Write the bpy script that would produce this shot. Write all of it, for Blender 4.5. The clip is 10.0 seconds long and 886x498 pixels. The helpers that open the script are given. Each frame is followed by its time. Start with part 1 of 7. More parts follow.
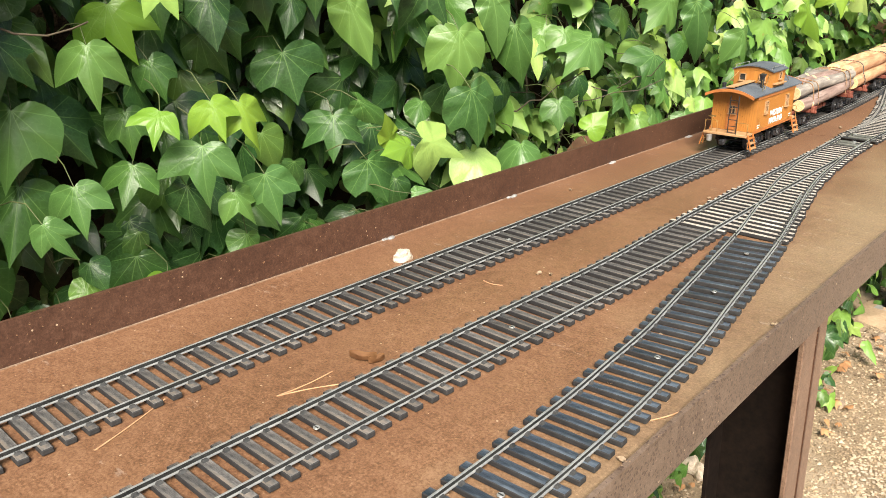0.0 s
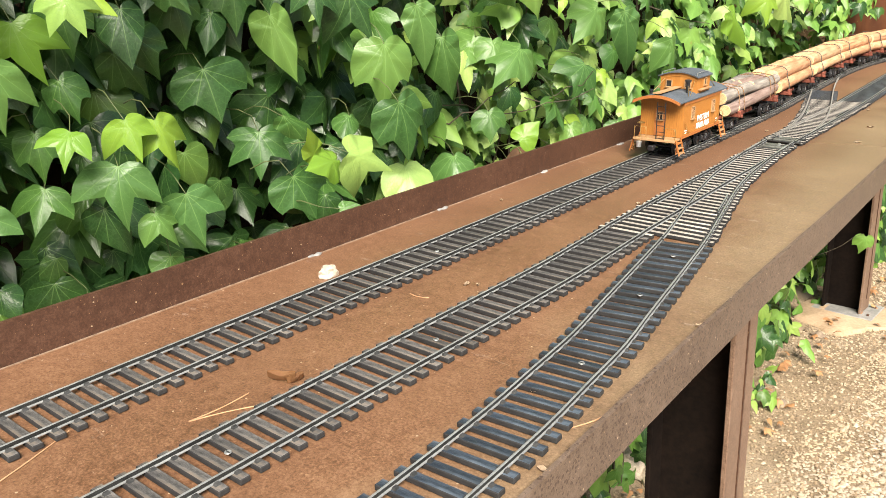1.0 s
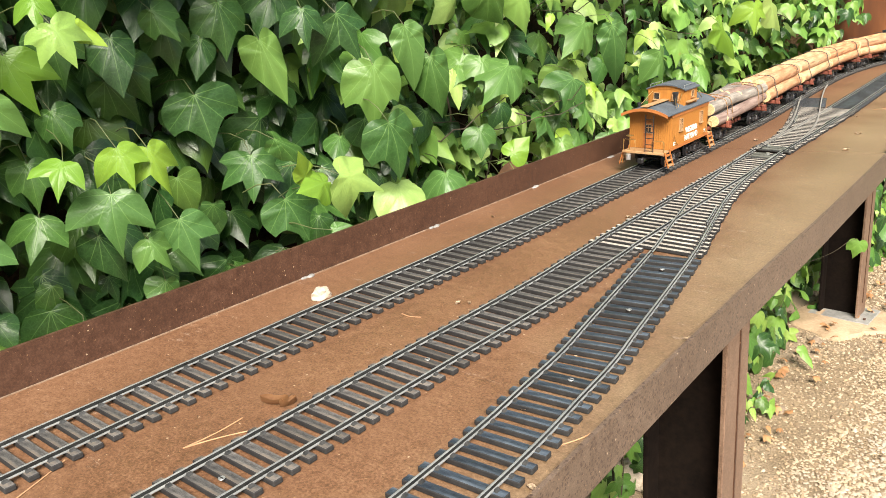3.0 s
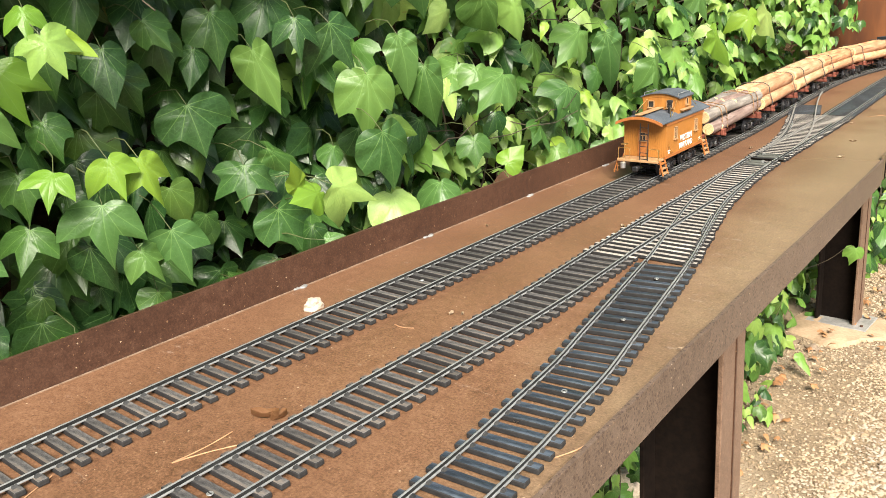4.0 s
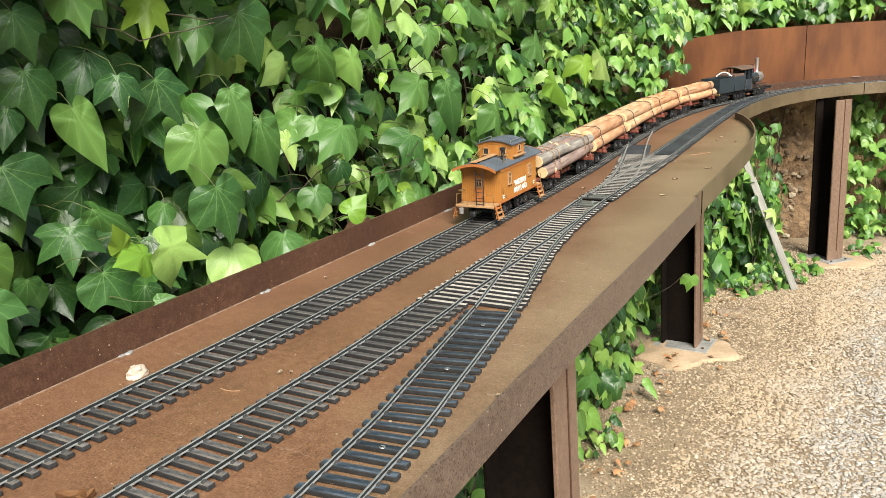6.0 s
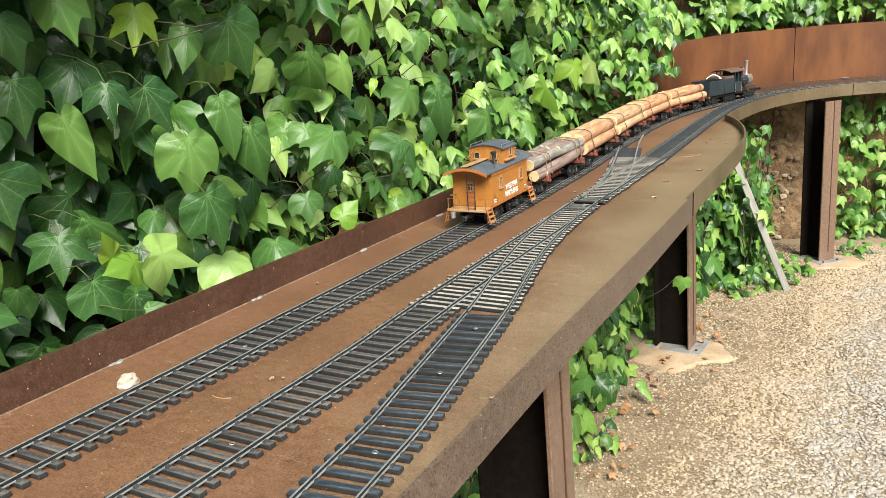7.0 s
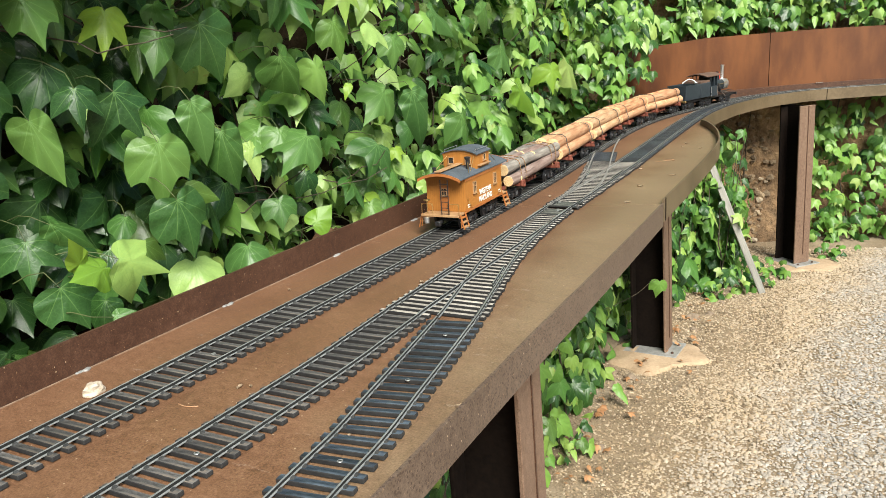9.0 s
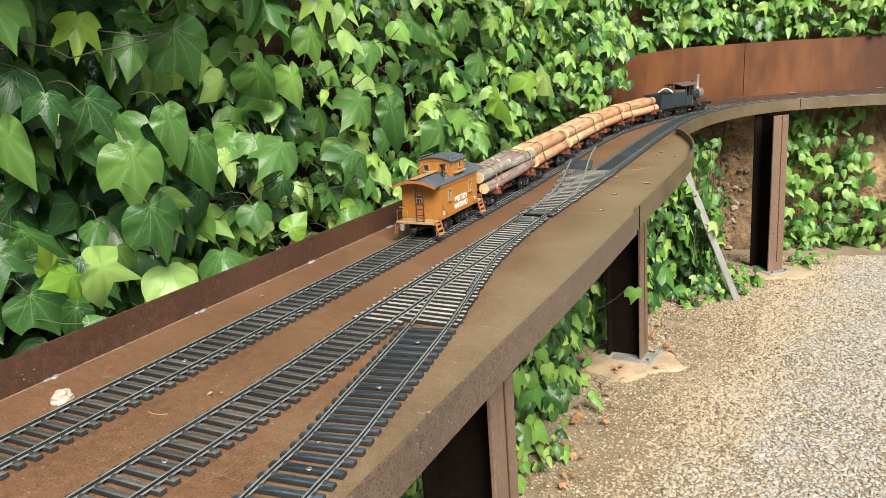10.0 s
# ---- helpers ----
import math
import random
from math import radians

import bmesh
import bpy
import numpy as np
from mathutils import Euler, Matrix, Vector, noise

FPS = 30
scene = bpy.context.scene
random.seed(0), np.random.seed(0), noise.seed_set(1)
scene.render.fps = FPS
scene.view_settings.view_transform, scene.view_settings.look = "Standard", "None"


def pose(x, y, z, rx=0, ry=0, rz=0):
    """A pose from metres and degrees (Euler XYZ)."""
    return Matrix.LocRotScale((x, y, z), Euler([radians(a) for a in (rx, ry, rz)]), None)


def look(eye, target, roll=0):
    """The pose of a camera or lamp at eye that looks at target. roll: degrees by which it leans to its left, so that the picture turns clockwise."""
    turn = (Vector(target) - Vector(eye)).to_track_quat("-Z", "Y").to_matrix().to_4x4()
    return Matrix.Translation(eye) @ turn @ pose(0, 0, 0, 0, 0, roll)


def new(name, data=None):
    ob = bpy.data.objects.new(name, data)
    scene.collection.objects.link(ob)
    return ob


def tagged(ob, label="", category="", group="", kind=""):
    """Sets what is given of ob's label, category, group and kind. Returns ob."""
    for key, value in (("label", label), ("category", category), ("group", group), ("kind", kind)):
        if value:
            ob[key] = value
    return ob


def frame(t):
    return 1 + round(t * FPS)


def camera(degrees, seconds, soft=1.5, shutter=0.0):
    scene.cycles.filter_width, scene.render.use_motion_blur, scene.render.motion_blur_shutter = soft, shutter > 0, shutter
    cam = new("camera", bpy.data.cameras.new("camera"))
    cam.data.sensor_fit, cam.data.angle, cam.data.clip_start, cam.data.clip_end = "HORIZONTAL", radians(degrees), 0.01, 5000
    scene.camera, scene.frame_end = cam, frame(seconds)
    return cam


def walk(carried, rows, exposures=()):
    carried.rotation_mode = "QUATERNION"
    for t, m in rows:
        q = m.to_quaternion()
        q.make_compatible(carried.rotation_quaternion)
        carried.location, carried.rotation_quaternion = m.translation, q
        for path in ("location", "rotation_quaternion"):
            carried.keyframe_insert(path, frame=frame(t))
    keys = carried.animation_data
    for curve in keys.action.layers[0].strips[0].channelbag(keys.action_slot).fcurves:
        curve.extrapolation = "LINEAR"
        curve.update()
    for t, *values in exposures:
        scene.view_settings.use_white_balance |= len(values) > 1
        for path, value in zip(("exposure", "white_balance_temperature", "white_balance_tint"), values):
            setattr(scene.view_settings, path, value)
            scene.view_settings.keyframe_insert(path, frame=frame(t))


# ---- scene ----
cam = camera(57.5, 10.0, soft=0.65)
PATH = [
    (0, (0.677, 0.006, 1.021), (-0.62, 1.362, 0.33), -0.7),
    (0.5, (0.69, 0.025, 1.014), (-0.546, 1.447, 0.341), -1.3),
    (1, (0.691, 0.034, 1.011), (-0.529, 1.478, 0.358), -1.7),
    (1.5, (0.692, 0.036, 1.015), (-0.529, 1.483, 0.37), -2.3),
    (2, (0.697, 0.036, 1.016), (-0.518, 1.49, 0.377), -2.6),
    (2.5, (0.702, 0.035, 1.02), (-0.517, 1.491, 0.389), -2.9),
    (4, (0.703, 0.043, 1.021), (-0.52, 1.505, 0.415), -3.3),
    (4.5, (0.721, 0.056, 1.035), (-0.404, 1.599, 0.441), -2.7),
    (5, (0.742, 0.064, 1.043), (-0.281, 1.686, 0.473), -2.5),
    (5.5, (0.751, 0.067, 1.042), (-0.243, 1.714, 0.494), -2.9),
    (7, (0.754, 0.07, 1.037), (-0.215, 1.739, 0.516), -3.9),
    (7.5, (0.759, 0.073, 1.039), (-0.201, 1.749, 0.521), -3.8),
    (8, (0.761, 0.075, 1.036), (-0.184, 1.76, 0.517), -3.6),
    (8.5, (0.761, 0.075, 1.035), (-0.181, 1.76, 0.511), -3.7),
    (9, (0.767, 0.077, 1.042), (-0.164, 1.769, 0.522), -3.6),
    (9.5, (0.772, 0.076, 1.043), (-0.14, 1.78, 0.53), -3.4),
    (10, (0.776, 0.078, 1.044), (-0.112, 1.797, 0.536), -3.0),
]
walk(cam, [(t, look(eye, target, roll)) for t, eye, target, roll in PATH], [(0.0, 1.28, 6500, 12), (4.3, 1.25, 6450, 11.5), (5.0, 0.92, 6400, 12), (6.5, 0.93, 6100, 6.5), (7.5, 0.93, 6100, 6.5), (10.0, 0.80, 6100, 6.5)])

# ---- world, sun, exposure ----
world = bpy.data.worlds.new("World")
scene.world = world
world.use_nodes = True
wn = world.node_tree.nodes
sky = wn.new("ShaderNodeTexSky")
sky.sky_type = "NISHITA"
sky.sun_disc = False
sky.sun_elevation = radians(44)
sky.sun_rotation = radians(135)
sky.air_density, sky.dust_density, sky.ozone_density = 1.0, 2.5, 1.0
wn["Background"].inputs["Strength"].default_value = 0.063
world.node_tree.links.new(sky.outputs[0], wn["Background"].inputs["Color"])
sun_data = bpy.data.lights.new("sun", "SUN")
sun_data.energy, sun_data.angle, sun_data.color = 5.0, radians(32), (1.0, 0.93, 0.80)
sun = new("sun", sun_data)
sun.matrix_world = look((3.8, -2.0, 5.4), (0.3, 1.5, 0.6))


# ---- materials ----
class Nodes:
    """A short way to wire one material."""

    def __init__(self, name):
        self.mat = bpy.data.materials.new(name)
        self.mat.use_nodes = True
        self.tree = self.mat.node_tree
        self.bsdf = self.tree.nodes["Principled BSDF"]
        self.out = self.tree.nodes["Material Output"]

    def add(self, kind, **props):
        n = self.tree.nodes.new("ShaderNode" + kind)
        for k, v in props.items():
            if k == "operation":
                n.operation = v
            elif k == "blend_type":
                n.blend_type = v
            elif k == "data_type":
                n.data_type = v
            elif k == "feature":
                n.feature = v
            elif k == "wave_type":
                n.wave_type = v
        return n

    def link(self, a, b):
        self.tree.links.new(a, b)

    def put(self, socket, v):
        if isinstance(v, bpy.types.NodeSocket):
            self.link(v, socket)
        else:
            socket.default_value = v

    def math(self, op, a, b=None, c=None):
        n = self.add("Math", operation=op)
        for i, v in enumerate((a, b, c)):
            if v is not None:
                self.put(n.inputs[i], v)
        return n.outputs[0]

    def coords(self, kind="Object", scale=(1, 1, 1)):
        tc = self.add("TexCoord")
        mp = self.add("Mapping")
        mp.inputs["Scale"].default_value = scale
        self.link(tc.outputs[kind], mp.inputs["Vector"])
        return mp.outputs[0]

    def noise(self, vec, scale, detail=4.0, rough=0.55):
        n = self.add("TexNoise")
        self.link(vec, n.inputs["Vector"])
        n.inputs["Scale"].default_value = scale
        n.inputs["Detail"].default_value = detail
        n.inputs["Roughness"].default_value = rough
        return n.outputs["Fac"]

    def ramp(self, fac, stops):
        n = self.add("ValToRGB")
        e = n.color_ramp.elements
        while len(e) < len(stops):
            e.new(0.5)
        for el, (p, c) in zip(e, stops):
            el.position, el.color = p, (*c, 1) if len(c) == 3 else c
        self.link(fac, n.inputs[0])
        return n.outputs[0]

    def mix(self, fac, a, b, blend="MIX"):
        n = self.add("Mix", data_type="RGBA", blend_type=blend)
        self.put(n.inputs[0], fac)
        for s, v in ((n.inputs[6], a), (n.inputs[7], b)):
            self.put(s, v if isinstance(v, bpy.types.NodeSocket) else (*v, 1))
        return n.outputs[2]

    def bump(self, height, strength, distance=0.002, after=None):
        n = self.add("Bump")
        n.inputs["Strength"].default_value = strength
        n.inputs["Distance"].default_value = distance
        self.link(height, n.inputs["Height"])
        if after is not None:
            self.link(after, n.inputs["Normal"])
        return n.outputs[0]

    def done(self, color, rough, normal=None, metal=0.0, spec=0.5, coat=0.0):
        b = self.bsdf.inputs
        self.put(b["Base Color"], color if isinstance(color, bpy.types.NodeSocket) else (*color, 1))
        self.put(b["Roughness"], rough)
        self.put(b["Metallic"], metal)
        b["Specular IOR Level"].default_value = spec
        b["Coat Weight"].default_value = coat
        if normal is not None:
            self.link(normal, b["Normal"])
        return self.mat


def grainy(name, dark, light, fine, coarse, rough=0.6, bump=0.4, depth=0.0006, metal=0.0, spec=0.5, stretch=(1, 1, 1), vary=0.0, third=None):
    """A surface with grain at two scales; vary: how much single pieces differ; third: the colour of patches."""
    m = Nodes(name)
    v = m.coords("Object", stretch)
    n1, n2 = m.noise(v, fine, 5, 0.6), m.noise(v, coarse, 3, 0.5)
    both = m.math("ADD", m.math("MULTIPLY", n1, 0.55), m.math("MULTIPLY", n2, 0.45))
    col = m.ramp(both, [(0.34, dark), (0.66, light)])
    if third:
        patch = m.ramp(m.noise(v, coarse * 0.6, 4, 0.6), [(0.5, (0, 0, 0)), (0.66, (1, 1, 1))])
        col = m.mix(patch, col, third)
    if vary:
        info = m.add("ObjectInfo")
        f = m.math("ADD", m.math("MULTIPLY", info.outputs["Random"], vary), 1 - vary / 2)
        hsv = m.add("HueSaturation")
        m.link(col, hsv.inputs["Color"])
        m.link(f, hsv.inputs["Value"])
        col = hsv.outputs[0]
    r = m.math("ADD", m.math("MULTIPLY", n2, 0.25), rough - 0.12)
    return m.done(col, r, m.bump(n1, bump, depth), metal, spec)


def rust_material(name, dark, mid, light, pits=0.0, dusty=0.7, streak=False, rough=0.55, edge_sheen=False, weights=(0.46, 0.34, 0.20), scuffs=0.0):
    m = Nodes(name)
    v = m.coords("Object")
    n1 = m.noise(v, 420, 5, 0.8)
    n2 = m.noise(v, 95, 5, 0.7)
    n3 = m.noise(m.coords("Object", (1, 1, 0.35) if streak else (1, 1, 1)), 5.0, 4, 0.6)
    f = m.math("ADD", m.math("MULTIPLY", n1, weights[0]), m.math("ADD", m.math("MULTIPLY", n2, weights[1]), m.math("MULTIPLY", n3, weights[2])))
    col = m.ramp(f, [(0.40, dark), (0.5, mid), (0.60, light)])
    if edge_sheen:
        # an olive tan tint towards the open edge paints in the sky's grazing sheen
        sep = m.add("SeparateXYZ")
        m.link(v, sep.inputs[0])
        edge = m.math("ADD", m.math("MULTIPLY", sep.outputs[0], 4.5), m.math("ADD", m.math("MULTIPLY", n3, 0.7), m.math("MULTIPLY", m.math("MINIMUM", sep.outputs[1], 1.5), 0.5)))
        sheen_mix = m.math("SMOOTH_MIN", m.math("MULTIPLY", m.math("MAXIMUM", m.math("SUBTRACT", edge, 2.16), 0.0), 1.6), 0.8, 0.1)
        col = m.mix(sheen_mix, col, m.ramp(f, [(0.40, (0.120, 0.083, 0.046)), (0.60, (0.275, 0.200, 0.118))]))
    if scuffs:
        # chalky scuffs of dried rain and dust, drawn out across the deck
        marks = m.math("GREATER_THAN", m.noise(m.coords("Object", (9, 34, 1)), 3.0, 5, 0.7), 0.635)
        where = m.math("GREATER_THAN", m.noise(v, 4.0, 2, 0.5), 0.52)
        col = m.mix(m.math("MULTIPLY", m.math("MULTIPLY", marks, where), m.math("MULTIPLY", n1, scuffs)), col, (0.44, 0.36, 0.29))
    vor = m.add("TexVoronoi")
    m.link(v, vor.inputs["Vector"])
    vor.inputs["Scale"].default_value = 260
    if pits:
        keep = m.math("LESS_THAN", n2, 0.56)
        dots = m.math("MULTIPLY", m.math("LESS_THAN", vor.outputs["Distance"], 0.33), keep)
        col = m.mix(m.math("MULTIPLY", dots, pits), col, (0.045, 0.026, 0.018))
    specks = m.math("GREATER_THAN", m.noise(v, 330, 2, 0.5), 0.70)
    col = m.mix(m.math("MULTIPLY", specks, 0.35 if dusty else 0.10), col, (0.42, 0.27, 0.15))
    dust = m.add("TexVoronoi")
    m.link(v, dust.inputs["Vector"])
    dust.inputs["Scale"].default_value = 150
    chosen = m.math("GREATER_THAN", dust.outputs["Color"], 0.80)
    grain = m.math("MULTIPLY", m.math("LESS_THAN", dust.outputs["Distance"], 0.13), chosen)
    col = m.mix(m.math("MULTIPLY", grain, dusty), col, (0.48, 0.38, 0.26))
    r = m.math("ADD", m.math("MULTIPLY", n2, 0.3), rough - 0.15)
    return m.done(col, r, m.bump(m.math("ADD", n1, n2), 0.22, 0.0005), 0.0, 0.45)


RUST_DECK = rust_material("rusted deck steel", (0.070, 0.034, 0.0175), (0.152, 0.0765, 0.0395), (0.232, 0.131, 0.072), edge_sheen=True, rough=0.46, weights=(0.56, 0.26, 0.18), scuffs=0.45)
RUST_SKIRT = rust_material("rusted edge steel", (0.072, 0.047, 0.033), (0.116, 0.080, 0.057), (0.162, 0.117, 0.086), pits=0.85)
RUST_LIP = rust_material("olive brown edge steel", (0.072, 0.051, 0.027), (0.112, 0.080, 0.044), (0.150, 0.110, 0.064), dusty=0.0, weights=(0.25, 0.30, 0.45))
RUST_FLANGE = rust_material("dark rusted flange steel", (0.028, 0.012, 0.007), (0.058, 0.026, 0.014), (0.095, 0.047, 0.028))
RUST_BOARD = rust_material("orange rusted board steel", (0.058, 0.0190, 0.0062), (0.092, 0.0310, 0.0088), (0.138, 0.0500, 0.0148), streak=True, dusty=0.0, weights=(0.03, 0.09, 0.88))
RUST_POST = rust_material("brown rusted post steel", (0.085, 0.050, 0.032), (0.155, 0.096, 0.064), (0.22, 0.148, 0.104), streak=True, dusty=0.2)
SHADE_JOINT_BLACK = grainy("black for post shade and joints", (0.004, 0.003, 0.0025), (0.012, 0.008, 0.006), 120, 12, 0.9, 0.3, spec=0.06)
GALVANISED = grainy("weathered base steel", (0.20, 0.20, 0.19), (0.36, 0.35, 0.33), 90, 14, 0.55, 0.3, metal=0.3)
CONCRETE = grainy("ochre stained concrete", (0.27, 0.185, 0.11), (0.44, 0.325, 0.21), 120, 9, 0.9, 0.6, 0.002)
RAIL_SIDE = grainy("dull rail steel", (0.014, 0.015, 0.015), (0.050, 0.052, 0.050), 300, 30, 0.5, 0.2, metal=0.3)
RAIL_TOP = grainy("polished rail steel", (0.21, 0.22, 0.215), (0.37, 0.38, 0.37), 400, 20, 0.36, 0.1, metal=0.45)
TIE_GREY = grainy("grey brown plastic sleeper", (0.018, 0.0175, 0.017), (0.132, 0.125, 0.117), 300, 45, 0.7, 0.6, stretch=(1, 4, 1), vary=0.7, third=(0.14, 0.115, 0.09))
TIE_BLACK = grainy("black plastic sleeper", (0.009, 0.013, 0.019), (0.050, 0.065, 0.084), 260, 45, 0.5, 0.5, stretch=(1, 4, 1), vary=0.7, third=(0.075, 0.094, 0.115))
TIE_PALE = grainy("weathered pale sleeper", (0.16, 0.142, 0.118), (0.47, 0.43, 0.37), 260, 40, 0.85, 0.5, stretch=(1, 4, 1), vary=0.45)
RAIL_FADED = grainy("faded painted rail", (0.12, 0.116, 0.104), (0.25, 0.24, 0.215), 300, 40, 0.7, 0.2)
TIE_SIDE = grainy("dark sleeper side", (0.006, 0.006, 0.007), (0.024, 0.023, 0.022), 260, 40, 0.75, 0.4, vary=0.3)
CHAIR = grainy("grey rail chair", (0.020, 0.021, 0.021), (0.070, 0.070, 0.068), 300, 50, 0.5, 0.2)
SWITCH_GREY = grainy("grey green switch casting", (0.045, 0.048, 0.040), (0.125, 0.128, 0.110), 260, 50, 0.6, 0.4)
SOIL = grainy("dry ochre soil", (0.135, 0.098, 0.060), (0.315, 0.235, 0.145), 190, 6.0, 0.95, 1.0, 0.006, third=(0.30, 0.235, 0.16))
EARTH = grainy("damp earth wall", (0.055, 0.034, 0.018), (0.27, 0.165, 0.085), 26, 7, 0.95, 1.0, 0.03, third=(0.40, 0.26, 0.13))
SHADED_EARTH = grainy("earth darkened for ivy shade", (0.006, 0.005, 0.003), (0.034, 0.023, 0.012), 30, 6, 0.95, 1.0, 0.02, spec=0.1)
BARK_STEM = grainy("ivy stem bark", (0.030, 0.024, 0.014), (0.092, 0.072, 0.045), 150, 20, 0.85, 0.5)
SEAM = grainy("pale dusty seam", (0.11, 0.07, 0.042), (0.26, 0.19, 0.135), 120, 30, 0.9, 0.3)
STALK = grainy("green leaf stalk", (0.035, 0.055, 0.014), (0.095, 0.115, 0.036), 150, 20, 0.6, 0.2)
WOOD_PLANK = grainy("grey weathered plank", (0.18, 0.17, 0.15), (0.36, 0.345, 0.31), 200, 20, 0.85, 0.5, stretch=(1, 1, 0.1))
PALE_STONE = grainy("pale limestone", (0.36, 0.29, 0.21), (0.62, 0.53, 0.42), 200, 60, 0.9, 0.9, 0.003)
DRY_LEAF = grainy("dry fallen leaf", (0.20, 0.088, 0.032), (0.40, 0.215, 0.095), 60, 12, 0.75, 0.5)
WITHERED = grainy("withered ivy leaf", (0.075, 0.036, 0.018), (0.18, 0.095, 0.05), 60, 12, 0.8, 0.4)
DRY_ROOT = grainy("pale dry root", (0.20, 0.15, 0.09), (0.40, 0.32, 0.21), 150, 20, 0.9, 0.4)
ROCK_BROWN = grainy("brown field stone", (0.13, 0.095, 0.065), (0.30, 0.23, 0.165), 150, 30, 0.95, 0.8, 0.002)
STRAW = grainy("dry pine needle", (0.28, 0.15, 0.075), (0.46, 0.28, 0.15), 200, 30, 0.7, 0.2)
PAPER_BIT = grainy("pale wood chip", (0.38, 0.28, 0.18), (0.58, 0.46, 0.33), 200, 40, 0.8, 0.3)


def gravel_material():
    m = Nodes("mixed gravel")
    geo = m.add("NewGeometry")
    rnd = geo.outputs["Random Per Island"]
    col = m.ramp(rnd, [(0.0, (0.35, 0.30, 0.245)), (0.2, (0.28, 0.257, 0.23)), (0.4, (0.37, 0.325, 0.27)), (0.55, (0.33, 0.245, 0.155)), (0.72, (0.46, 0.43, 0.385)), (0.86, (0.28, 0.255, 0.22)), (1.0, (0.17, 0.165, 0.155))])
    n = m.noise(m.coords("Object"), 260, 4, 0.6)
    col = m.mix(m.math("MULTIPLY", n, 0.4), col, (0.30, 0.275, 0.235))
    # ochre dust from the bare soil lies on the stones beside it
    where = m.add("SeparateXYZ")
    m.link(m.coords("Object"), where.inputs[0])
    side = m.math("SUBTRACT", m.math("ADD", m.math("MULTIPLY", where.outputs[1], 0.15), m.math("MULTIPLY", m.noise(m.coords("Object"), 4, 3, 0.6), 0.55)), m.math("SUBTRACT", where.outputs[0], 0.10))
    dusty = m.math("MINIMUM", m.math("MAXIMUM", m.math("MULTIPLY", side, 2.0), 0.0), 0.55)
    col = m.mix(dusty, col, (0.40, 0.285, 0.15))
    return m.done(col, 0.85, m.bump(n, 0.5, 0.001))


GRAVEL = gravel_material()


def rubble_material():
    m = Nodes("soil crumbs")
    rnd = m.add("NewGeometry").outputs["Random Per Island"]
    return m.done(m.ramp(rnd, [(0.0, (0.12, 0.085, 0.052)), (0.4, (0.215, 0.155, 0.095)), (0.75, (0.30, 0.22, 0.135)), (1.0, (0.40, 0.33, 0.24))]), 0.95)


RUBBLE = rubble_material()


